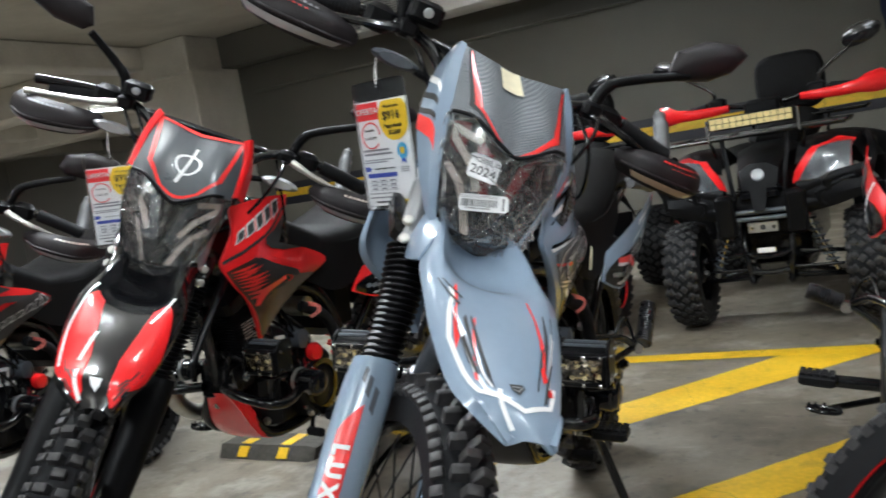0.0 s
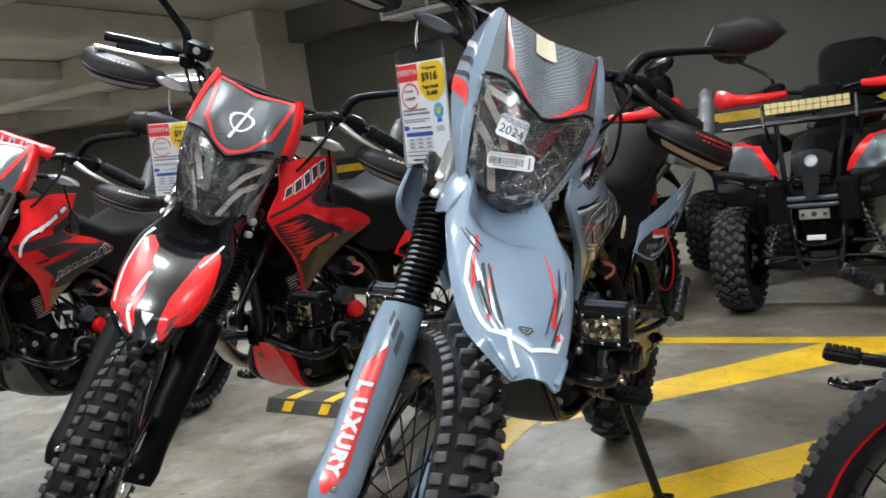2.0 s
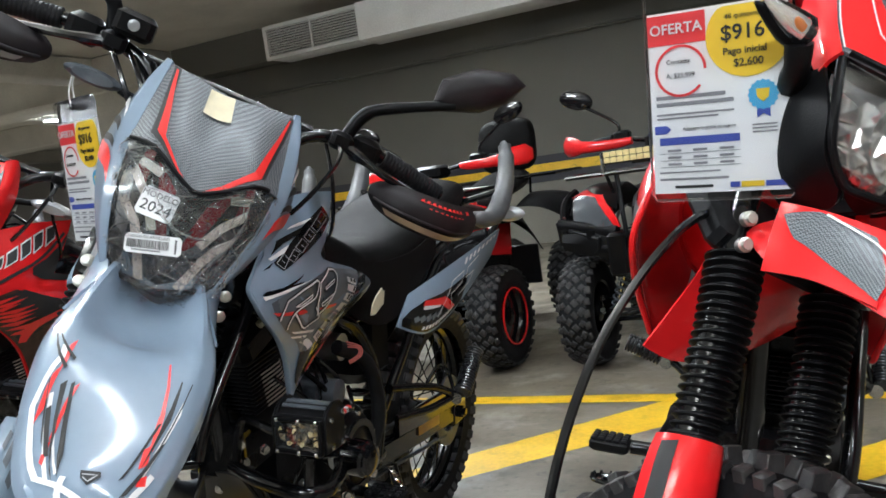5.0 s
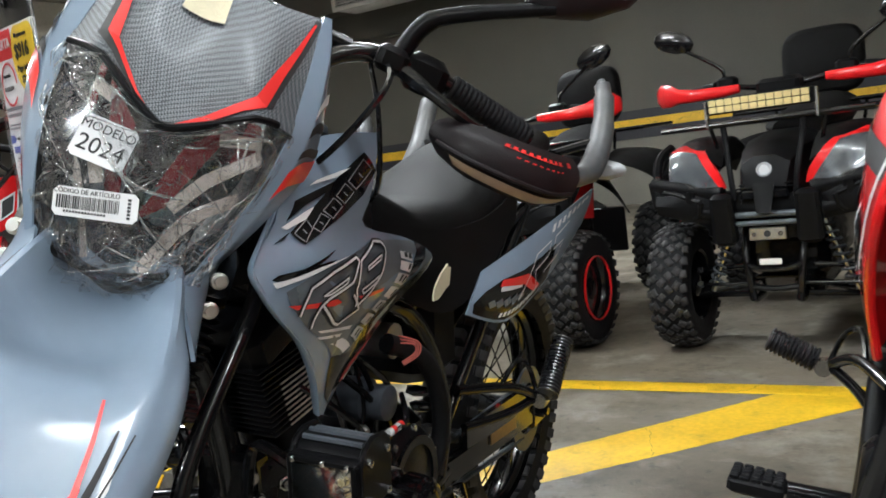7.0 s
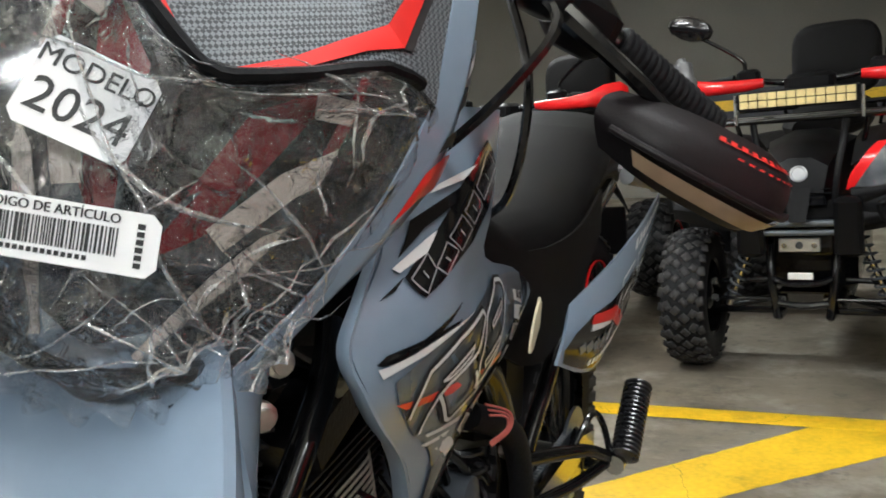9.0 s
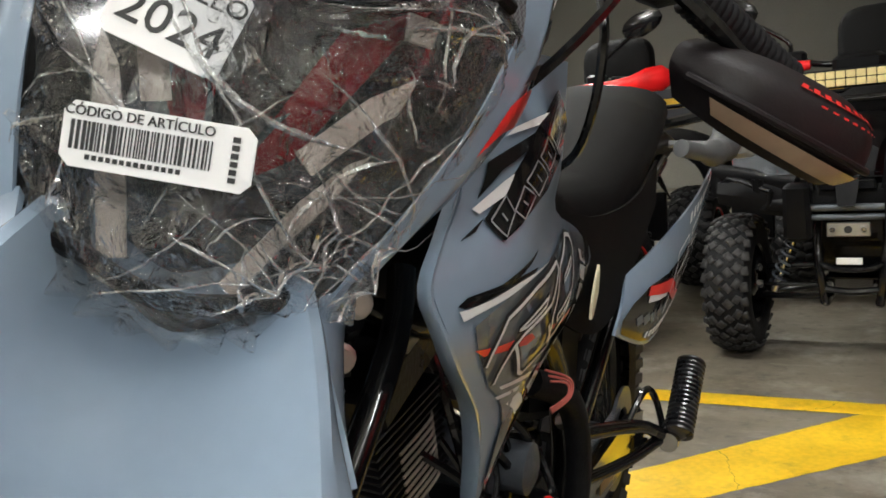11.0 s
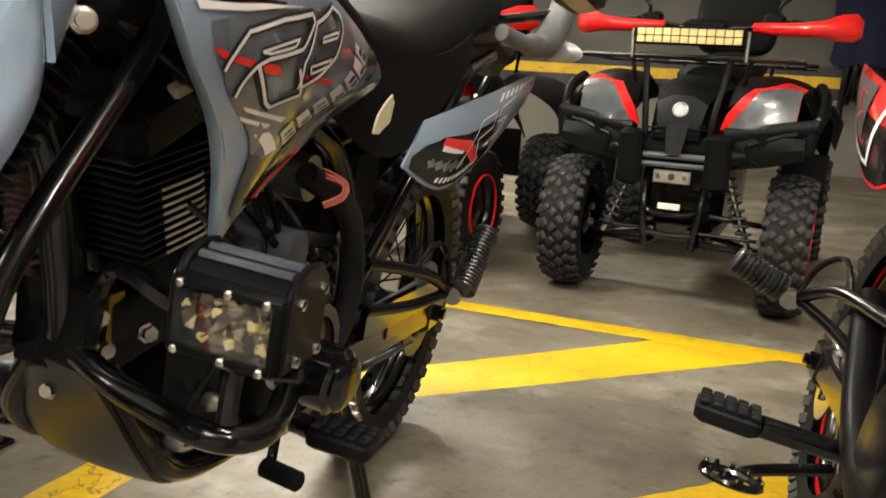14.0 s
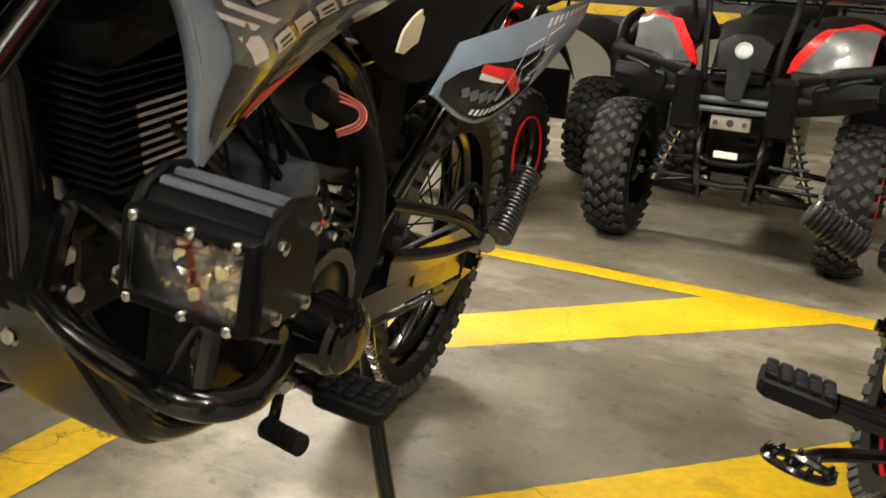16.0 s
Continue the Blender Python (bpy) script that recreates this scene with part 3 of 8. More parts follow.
floor_stripe("floor_marking", [(0.05, 2.645), (1.62, 3.14), (1.19, 3.27), (0.05, 2.83)], "wide yellow hatch stripe painted on the floor", 0.0000)
floor_stripe("floor_marking", [(0.10, 1.86), (1.95, 2.47), (1.95, 2.67), (0.04, 2.015)], "wide yellow hatch stripe painted on the floor", 0.0006)
floor_stripe("floor_marking", [(-0.60, 1.38), (0.22, 3.05), (0.10, 3.07), (-0.72, 1.40)], "yellow bay line painted on the floor", 0.0012)
floor_stripe("floor_marking", [(-0.3, 3.98), (3.6, 2.11), (3.64, 2.2), (-0.26, 4.07)], "thin yellow bay line painted on the floor", 0.0018)
floor_stripe("floor_marking", [(-3.35, 3.0), (-2.2, 5.4), (-2.31, 5.45), (-3.46, 3.05)], "yellow bay line painted on the floor", 0.0024)


# ---- motorcycles ----
RAKE = radians(27)
AXIS = Vector((-math.sin(RAKE), 0, math.cos(RAKE)))
HEAD = Vector((1.07, 0, 0.866))


def canted(p):
    """The front end sits a little askew on its clamps."""
    k = 0.09 + 0.05 * min(max((p.z - 0.9) / 0.12, 0), 1)
    low = 0.040 * min(max((0.75 - p.z) / 0.4, 0), 1)
    return Vector((p.x, p.y + k * (p.z - 0.87) - low, p.z - (k if p.z > 0.9 else 0.05) * p.y))


def standing(x, y, heading, lean, size=1.0):
    """The pose of a bike at rest: heading off the camera's axis, and lean to its left, in degrees."""
    p, q = radians(heading), radians(lean)
    f, l = Vector((-math.sin(p), -math.cos(p), 0)), Vector((math.cos(p), -math.sin(p), 0))
    z = Vector((0, 0, 1))
    a, u = l * math.cos(q) - z * math.sin(q), z * math.cos(q) + l * math.sin(q)
    return Matrix(((f.x, a.x, u.x, x), (f.y, a.y, u.y, y), (f.z, a.z, u.z, 0), (0, 0, 0, 1))) @ Matrix.Diagonal((size, size, size, 1))


def turned(bm, angle):
    """Turns the front end about the steering axis."""
    r = Matrix.Rotation(radians(angle), 4, AXIS)
    for v in bm.verts:
        p = canted(v.co)
        v.co = HEAD + r @ (p - HEAD)
    return bm


def tyre(bm, c, r, w, rim, knobs, kh, seed=0):
    """A knobbly tyre: the carcass with no knobs given, else its blocks."""
    prof = []
    for a in range(-100, 101, 20):
        t = radians(a)
        prof.append((rim + (r - kh - rim) * (0.5 + 0.5 * math.cos(t) if abs(a) < 100 else 0.0) ** 0.55, w / 2 * math.sin(t) * (1 if abs(a) < 100 else 0.8)))
    rng = random.Random(seed)
    if not knobs:
        return lathe(bm, prof, c, n=56, cap=False)
    step = 2 * math.pi / knobs
    for i in range(knobs):
        cols = ((-0.19, 0), (0.19, 0)) if i % 2 else ((0.0, 0),)
        for y, _ in (*cols, (-0.41, 1), (0.41, 1)):
            a = i * step + (step * 0.25 if abs(y) > 0.3 else 0) + rng.uniform(-0.01, 0.01)
            lean = y * 1.7
            rr = r - kh / 2 - (0.30 * w * (abs(y) / 0.41) ** 2 if abs(y) > 0.3 else 0.004)
            rad = Vector((math.cos(a), 0, math.sin(a)))
            tan = Vector((-math.sin(a), 0, math.cos(a)))
            ax = Vector((0, 1, 0))
            out = rad * math.cos(lean) + ax * math.sin(lean)
            side = ax * math.cos(lean) - rad * math.sin(lean)
            m = Matrix((tan, side, out)).transposed()
            p = Vector(c) + rad * rr + ax * y * w
            box(bm, p, (step * r * 0.60, w * (0.30 if abs(y) < 0.3 else 0.22), kh * 1.6), m, 0.0012, 0.90)
    return bm


def wheel(bike, c, r, w, rim, knobs, front, angle, rim_mat, name):
    """A spoked wheel as a part with tyre, rim, spokes, hub and brake disc."""
    fx = (lambda bm: turned(bm, angle)) if front else (lambda bm: bm)
    hub = part(name, fx(lathe(B(), [(0.02, -0.07), (0.035, -0.07), (0.038, -0.055), (0.022, -0.045), (0.022, 0.045), (0.038, 0.055), (0.035, 0.07), (0.02, 0.07)], c, n=20)), M["engine"], bike)
    part("tyre", fx(tyre(B(), c, r, w, rim, 0, 0.017)), M["rubber"], hub)
    part("tread", fx(tyre(B(), c, r, w, rim, knobs, 0.017, knobs)), M["tread"], hub)
    part("rim", fx(lathe(B(), [(rim - 0.012, -0.012), (rim - 0.006, -0.020), (rim + 0.012, -0.026), (rim + 0.012, -0.018), (rim - 0.004, -0.012), (rim - 0.004, 0.012), (rim + 0.012, 0.018), (rim + 0.012, 0.026), (rim - 0.006, 0.020), (rim - 0.012, 0.012)], c, n=56, closed=True)), M["frame"] if rim_mat is M["red"] else rim_mat, hub)
    if rim_mat is M["red"]:
        for s in (-1, 1):
            part("rim_stripe", fx(lathe(B(), [(rim + 0.001, 0.0245 * s), (rim + 0.011, 0.0268 * s), (rim + 0.011, 0.0276 * s), (rim + 0.001, 0.0255 * s)], c, n=56, closed=True)), rim_mat, hub)
    bm = B()
    C = Vector(c)
    for i in range(36):
        a = 2 * math.pi * i / 36
        b = a + (0.55 if i % 4 < 2 else -0.55)
        s = 0.05 if i % 2 else -0.05
        tube(bm, [C + Vector((math.cos(b) * 0.034, s, math.sin(b) * 0.034)), C + Vector((math.cos(a) * (rim - 0.016), s * 0.1, math.sin(a) * (rim - 0.016)))], 0.0019, 5)
    part("spokes", fx(bm), M["steel"] if rim_mat is M["red"] else M["frame"], hub)
    d = 0.11 if front else 0.1
    y = 0.062 if front else -0.075
    disc = lathe(B(), [(d, y - 0.002), (d, y + 0.002), (d - 0.035, y + 0.002), (d - 0.035, y - 0.002)], c, n=36, closed=True)
    for i in range(6):
        a = i * math.pi / 3
        tube(disc, [C + Vector((math.cos(a) * 0.03, y, math.sin(a) * 0.03)), C + Vector((math.cos(a + 0.4) * (d - 0.03), y, math.sin(a + 0.4) * (d - 0.03)))], 0.006, 6)
    part("brake_disc", fx(disc), M["steel"], hub)
    return hub


def bellows(p0, p1, r, n=16):
    """A ribbed rubber gaiter between two points."""
    p0, p1 = Vector(p0), Vector(p1)
    ax = (p1 - p0)
    L = ax.length
    prof = [(r * 0.72, 0)]
    for i in range(n):
        h = L * i / n
        rr = r * (1.08 - 0.22 * i / n)
        prof += [(rr * 0.78, h + L / n * 0.08), (rr, h + L / n * 0.4), (rr, h + L / n * 0.6), (rr * 0.78, h + L / n * 0.95)]
    prof.append((r * 0.6, L))
    return lathe(B(), prof, p0, ax, 20)


def mirrored(rows):
    return [[(x, -y, z) for x, y, z in r] for r in rows]


SHROUD = [[(1.000, 0.150, 0.975), (0.900, 0.165, 0.985), (0.795, 0.165, 0.982)],
          [(1.030, 0.172, 0.908), (0.940, 0.190, 0.915), (0.845, 0.178, 0.908)],
          [(1.076, 0.174, 0.862), (0.980, 0.195, 0.868), (0.872, 0.182, 0.872)],
          [(1.068, 0.180, 0.828), (0.930, 0.196, 0.832), (0.718, 0.160, 0.831)],
          [(1.040, 0.178, 0.795), (0.880, 0.190, 0.788), (0.622, 0.150, 0.784)],
          [(0.982, 0.168, 0.742), (0.880, 0.172, 0.745), (0.756, 0.155, 0.747)],
          [(0.952, 0.158, 0.690), (0.918, 0.158, 0.690), (0.868, 0.150, 0.690)],
          [(0.934, 0.147, 0.646), (0.926, 0.145, 0.643), (0.918, 0.142, 0.645)]]
RED_SHROUD = [[(1.035, 0.150, 0.962), (0.960, 0.176, 0.985), (0.860, 0.166, 0.988)],
              [(1.078, 0.172, 0.905), (0.970, 0.200, 0.925), (0.790, 0.174, 0.930)],
              [(1.088, 0.184, 0.855), (0.945, 0.202, 0.858), (0.680, 0.156, 0.850)],
              [(1.030, 0.184, 0.785), (0.920, 0.192, 0.780), (0.680, 0.150, 0.780)],
              [(0.975, 0.168, 0.710), (0.935, 0.170, 0.705), (0.800, 0.150, 0.710)]]
SIDE = [[(0.448, 0.156, 0.732), (0.310, 0.180, 0.760), (0.090, 0.192, 0.790), (-0.160, 0.185, 0.815)],
        [(0.500, 0.164, 0.702), (0.340, 0.190, 0.702), (0.130, 0.196, 0.735), (-0.120, 0.188, 0.785)],
        [(0.524, 0.162, 0.674), (0.395, 0.182, 0.634), (0.200, 0.188, 0.668), (-0.070, 0.184, 0.745)]]
FENDER = []
for x, w, r, ze, zr, zc, o in ((1.155, 0.062, 0.050, 0.868, 0.918, 0.884, 0), (1.240, 0.084, 0.066, 0.852, 0.895, 0.852, 0), (1.300, 0.100, 0.076, 0.842, 0.872, 0.832, 0), (1.372, 0.105, 0.080, 0.824, 0.850, 0.842, 0),
                               (1.450, 0.098, 0.075, 0.786, 0.815, 0.818, 0), (1.530, 0.080, 0.060, 0.748, 0.772, 0.780, 0), (1.578, 0.060, 0.046, 0.735, 0.755, 0.762, 0.003), (1.610, 0.032, 0.024, 0.714, 0.722, 0.728, 0.020)):
    half = [(x - 0.002, w, ze), (x + 0.002, w - 0.006, ze + 0.014), (x + 0.003, r + 0.008, zr - 0.006), (x + 0.004, r - 0.004, zr), (x + 0.004, r * 0.55, zc + 0.28 * (zr - zc))]
    FENDER.append([(a, o - y, z) for a, y, z in half] + [(x + 0.006, o, zc)] + [(a, o + y, z) for a, y, z in reversed(half)])
RED_FENDER = []
for x, w, r, ze, zr, zc in ((1.140, 0.085, 0.050, 0.865, 0.905, 0.905), (1.215, 0.100, 0.060, 0.846, 0.900, 0.918), (1.290, 0.104, 0.060, 0.852, 0.905, 0.922), (1.360, 0.104, 0.060, 0.848, 0.900, 0.915), (1.415, 0.104, 0.060, 0.840, 0.888, 0.906),
                            (1.445, 0.100, 0.058, 0.824, 0.874, 0.896), (1.475, 0.096, 0.056, 0.790, 0.856, 0.882), (1.530, 0.086, 0.050, 0.766, 0.830, 0.852), (1.590, 0.060, 0.036, 0.750, 0.795, 0.808), (1.630, 0.030, 0.020, 0.740, 0.762, 0.766)):
    half = [(x - 0.002, w, ze), (x, w - 0.004, ze + 0.014), (x + 0.002, r + 0.012, zr - 0.010), (x + 0.003, r - 0.004, zr), (x + 0.004, r * 0.5, zc + 0.3 * (zr - zc))]
    RED_FENDER.append([(a, -y, z) for a, y, z in half] + [(x + 0.005, 0, zc)] + [(a, y, z) for a, y, z in reversed(half)])
VISOR = [[(1.060, -0.101, 1.178), (1.070, -0.050, 1.172), (1.072, 0.000, 1.166), (1.070, 0.050, 1.172), (1.060, 0.101, 1.178)],
         [(1.094, -0.104, 1.140), (1.128, -0.056, 1.134), (1.138, 0.000, 1.120), (1.128, 0.056, 1.134), (1.094, 0.104, 1.140)],
         [(1.132, -0.107, 1.100), (1.172, -0.062, 1.100), (1.192, 0.000, 1.076), (1.172, 0.062, 1.100), (1.132, 0.107, 1.100)],
         [(1.168, -0.109, 1.062), (1.202, -0.070, 1.066), (1.230, 0.000, 1.032), (1.202, 0.070, 1.066), (1.168, 0.109, 1.062)]]
LENS = [[(1.164, -0.106, 1.060), (1.198, -0.068, 1.064), (1.226, 0.000, 1.030), (1.198, 0.068, 1.064), (1.164, 0.106, 1.060)],
        [(1.184, -0.101, 1.008), (1.216, -0.056, 1.006), (1.236, 0.000, 0.990), (1.216, 0.056, 1.006), (1.184, 0.101, 1.008)],
        [(1.198, -0.087, 0.955), (1.226, -0.047, 0.948), (1.244, 0.000, 0.942), (1.226, 0.047, 0.948), (1.198, 0.087, 0.955)],
        [(1.206, -0.068, 0.900), (1.228, -0.036, 0.892), (1.242, 0.000, 0.888), (1.228, 0.036, 0.892), (1.206, 0.068, 0.900)]]

RED_VISOR = [[(x, -y, z) for x, y, z in r] + [(x, y, z) for x, y, z in reversed(r[:2])] for r in (
    ((1.078, 0.098, 1.228), (1.092, 0.050, 1.222), (1.097, 0, 1.217)), ((1.112, 0.106, 1.175), (1.138, 0.056, 1.165), (1.149, 0, 1.158)),
    ((1.150, 0.110, 1.130), (1.182, 0.060, 1.119), (1.195, 0, 1.112)), ((1.182, 0.108, 1.095), (1.214, 0.060, 1.082), (1.226, 0, 1.076)))]
RED_LENS = [[(x, -y, z) for x, y, z in r] + [(x, y, z) for x, y, z in reversed(r[:2])] for r in (
    ((1.180, 0.102, 1.088), (1.211, 0.060, 1.074), (1.222, 0, 1.069)), ((1.205, 0.096, 1.035), (1.225, 0.055, 1.030), (1.232, 0, 1.028)),
    ((1.215, 0.080, 0.995), (1.230, 0.045, 0.985), (1.236, 0, 0.982)), ((1.216, 0.044, 0.962), (1.226, 0.025, 0.956), (1.230, 0, 0.954)))]


def tip_at(p, rng):
    return p + Vector((0.006, rng.uniform(-0.002, 0.002), rng.uniform(-0.002, 0.002)))


def turned_rows(rows, angle):
    r = Matrix.Rotation(radians(angle), 3, AXIS)
    out = []
    for row in rows:
        q = []
        for p in row:
            p = canted(Vector(p))
            q.append(HEAD + r @ (p - HEAD))
        out.append(q)
    return out


def motorcycle(at, label, look_of, angle=40.0):
    """A trail motorcycle leaning on its side stand; x forward, y to its left, from the rear axle's foot."""
    S = look_of
    T = lambda bm: turned(bm, angle)
    bike = thing("motorcycle", standing(*at), label, "motorcycle", "row of trail motorcycles")
    paint, trim = M[S["paint"]], M[S["trim"]]

    # running gear
    wheel(bike, (1.385, 0, 0.345), 0.345, 0.083, 0.266, 76, True, angle, M[S["rim"]], "front_wheel")
    wheel(bike, (0, 0, 0.318), 0.318, 0.118, 0.228, 46, False, 0, M[S["rim"]], "rear_wheel")
    down = Vector((math.sin(RAKE), 0, -math.cos(RAKE)))
    for s in (-1, 1):
        top = Vector((1.118, 0.078 * s, 0.87))
        fork = part("fork_leg", T(tube(B(), [top - down * 0.25, top + down * 0.60], 0.019 if S["style"] != "red" else 0.016, 14)), M["silver" if S["style"] != "red" else "frame"], bike)
        part("gaiter", T(bellows(top + down * 0.035, top + down * 0.265, 0.036 if S["style"] != "red" else 0.032, 22)), M["matte"], fork)
        part("lower_leg", T(tube(B(), [top + down * 0.25, top + down * 0.62], 0.027, 14)), M["matte"], fork)
        g = []
        for d, w, o in ((0.255, 0.036, 0.034), (0.30, 0.041, 0.038), (0.42, 0.040, 0.037), (0.54, 0.037, 0.035), (0.60, 0.041, 0.038), (0.635, 0.032, 0.028)) if S["style"] != "grey" else ((0.235, 0.036, 0.034), (0.28, 0.041, 0.038), (0.38, 0.040, 0.037), (0.48, 0.037, 0.035), (0.545, 0.041, 0.038), (0.585, 0.032, 0.028)):
            c = top + down * d
            f = Vector((math.cos(RAKE), 0, math.sin(RAKE)))
            ring = []
            for a in (-110, -80, -62, -48, -20, 20, 48, 62, 80, 110):
                ring.append(c + f * (o * math.cos(radians(a))) + Vector((0, s * 0.006 + w * math.sin(radians(a)), 0)))
            g.append(ring)
        pan = Panel(g, True)
        guard = part("fork_guard", T(pan.sheet(B(), 16, 10, 0.004)), M[S["guard"]], fork)
        if S["guard_decal"]:
            b = B()
            lo, hi = (0.30, 0.50) if s < 0 else (0.50, 0.70)
            if S["style"] == "grey":
                m0 = (lo + hi) / 2
                pan.quad(b, [(lo + 0.01, 0.35), (hi - 0.03, 0.27), (hi, 0.72), (lo, 0.77)], 6, 14, 0.0015)
                pan.quad(b, [(lo, 0.77), (hi, 0.72), (m0 + 0.02, 0.845), (m0 - 0.02, 0.855)], 6, 5, 0.0015)
            else:
                pan.quad(b, [(0.10, 0.07), (0.28, 0.05), (0.32, 0.86), (0.14, 0.92)], 6, 16, 0.0015)
            part("decal", T(b), M[S["guard_decal"]], guard)
            if S["style"] == "red":
                b = B()
                for k in range(6):
                    v = 0.26 + 0.085 * k
                    pan.stroke(b, [(0.16, v), (0.26, v + 0.03), (0.26, v + 0.06), (0.17, v + 0.05)], 0.012, 0.0022)
                part("decal", T(b), M["white"], guard)
            b = B()
            for k in range(3):
                pan.quad(b, [(hi - 0.10 + 0.05 * k, 0.10 + 0.05 * k), (hi - 0.068 + 0.05 * k, 0.12 + 0.05 * k), (hi - 0.068 + 0.05 * k, 0.20 + 0.05 * k), (hi - 0.10 + 0.05 * k, 0.18 + 0.05 * k)], 2, 8, 0.0015)
            if S["style"] == "grey":
                part("decal", T(b), M["graphite"], guard)
                mid = (lo + hi) / 2
                for k, ch in enumerate("LUXURY"):
                    v = 0.405 + 0.060 * k
                    n = pan.normal(mid, v)
                    ax = pan.at(mid, v + 0.03) - pan.at(mid, v - 0.03)
                    p = pan.at(mid, v, 0.003)
                    me = lettering(ch, 0.033, plane_pose(p, ax, n.cross(ax)), M["white"], guard, bold=0.055)
                    for q in me.data.vertices:
                        w = canted(q.co)
                        q.co = HEAD + Matrix.Rotation(radians(angle), 4, AXIS) @ (w - HEAD)
        bm = B()
        for z in (0.0, 0.032):
            c = top + down * z + Vector((0.03, 0.022 * s, 0.012))
            lathe(bm, [(0.009, -0.004), (0.009, 0.005), (0.006, 0.006), (0.006, 0.010)], c, (1, 0.25 * s, 0.3), 12)
        part("clamp_bolts", T(bm), M["alu"], fork)
    bm = B()
    for d, w in ((-0.005, 0.23), (-0.20, 0.22)):
        c = Vector((1.085, 0, 0.87)) + down * d
        box(bm, c, (0.11, w, 0.04), Matrix.Rotation(RAKE, 3, "Y"), 0.012)
    part("triple_clamp", T(bm), M["frame" if S["style"] != "red" else "rubber"], bike)

    cal = part("brake_caliper", T(box(B(), (1.315, 0.062, 0.425), (0.085, 0.034, 0.050), Matrix.Rotation(0.9, 3, "Y"), 0.010)), M["red"] if S["style"] != "grey" else M["graphite"], bike)
    part("bolt", T(lathe(B(), [(0.006, 0), (0.006, 0.005)], (1.315, 0.079, 0.435), (0, 1, 0), 6)), M["steel"], cal)
    for s in (-1, 1):
        for d0, y0 in ((0.60, -0.016), (0.615, 0.016)) if S["style"] != "grey" else ((0.548, -0.016), (0.562, 0.016)):
            p = Vector((1.118, 0.078 * s + y0, 0.87)) + down * d0 + Vector((math.cos(RAKE), 0, math.sin(RAKE))) * 0.034
            part("guard_bolt", T(lathe(B(), [(0.0065, -0.003), (0.0065, 0.004), (0.004, 0.007)], p, (math.cos(RAKE), 0, math.sin(RAKE)), 10)), M["steel"], bike)

    # front fender
    fr = turned_rows(FENDER if S["style"] != "red" else RED_FENDER, angle)
    pan = Panel(fr, True)
    fender = part("front_fender", pan.sheet(B(), 24, 30, 0.004), M["black"] if S["style"] == "red_black" else paint, bike)
    for s in (-1, 1):
        b = B()
        q = [[(1.285, 0.098 * s, 0.846), (1.262, 0.084 * s, 0.866), (1.230, 0.064 * s, 0.894)], [(1.222, 0.096 * s, 0.832), (1.212, 0.090 * s, 0.866), (1.200, 0.072 * s, 0.906)], [(1.168, 0.088 * s, 0.826), (1.174, 0.090 * s, 0.862), (1.190, 0.084 * s, 0.910)]]
        if S["style"] == "red":
            q = [[(1.365, 0.104 * s, 0.849), (1.350, 0.086 * s, 0.884), (1.320, 0.040 * s, 0.919)], [(1.290, 0.110 * s, 0.849), (1.275, 0.108 * s, 0.882), (1.255, 0.095 * s, 0.912)], [(1.236, 0.123 * s, 0.837), (1.228, 0.128 * s, 0.870), (1.219, 0.131 * s, 0.903)]]
        wing = Panel(turned_rows(q, angle))
        wing.sheet(b, 8, 8, 0.004 * s)
        wing_part = part("fender_wing", b, M["black"] if S["style"] == "red_black" else paint, fender)
        if S["style"] == "red":
            part("decal", film(wing, [(0.80, 0.90), (0.93, 0.60), (0.80, 0.25), (0.30, 0.02), (0.10, 0.02), (0.30, 0.40), (0.52, 0.72)], -0.0056 * s, 2), M["carbon"], wing_part)
            part("decal", ribbon(wing, [(0.90, 0.55), (0.72, 0.24), (0.60, 0.12)], 0.003, -0.0066 * s, 4), M["white"], wing_part)
    if S["style"] == "grey":
        b = ribbon(pan, [(0.300, 0.47), (0.304, 0.50), (0.174, 0.617), (0.263, 0.806), (0.363, 0.838), (0.483, 0.889), (0.66, 0.850), (0.71, 0.72)], 0.0065, 0.0016)
        ribbon(pan, [(0.400, 0.805), (0.365, 0.865), (0.325, 0.95)], 0.0060, 0.0020, 4, b)
        for q in ([(0.289, 0.595), (0.310, 0.591), (0.330, 0.813), (0.308, 0.808)], [(0.689, 0.552), (0.703, 0.580), (0.669, 0.742), (0.651, 0.749)], [(0.335, 0.66), (0.342, 0.65), (0.372, 0.79), (0.362, 0.80)]):
            film(pan, q, 0.0014, 2, b)
        part("decal", b, M["white"], fender)
        b = B()
        for q in ([(0.285, 0.548), (0.319, 0.525), (0.275, 0.627), (0.211, 0.653)], [(0.320, 0.467), (0.341, 0.445), (0.327, 0.517), (0.310, 0.533)], [(0.373, 0.577), (0.391, 0.562), (0.349, 0.674), (0.326, 0.691)], [(0.311, 0.700), (0.336, 0.691), (0.309, 0.757), (0.291, 0.747)],
                  [(0.623, 0.601), (0.638, 0.587), (0.647, 0.632), (0.629, 0.646)], [(0.620, 0.675), (0.641, 0.660), (0.661, 0.702), (0.631, 0.721)], [(0.646, 0.750), (0.681, 0.727), (0.702, 0.761), (0.660, 0.780)], [(0.600, 0.45), (0.606, 0.45), (0.655, 0.67), (0.640, 0.68)]):
            film(pan, q, 0.0018, 2, b)
        part("decal", b, M["orange_red"], fender)
        b = B()
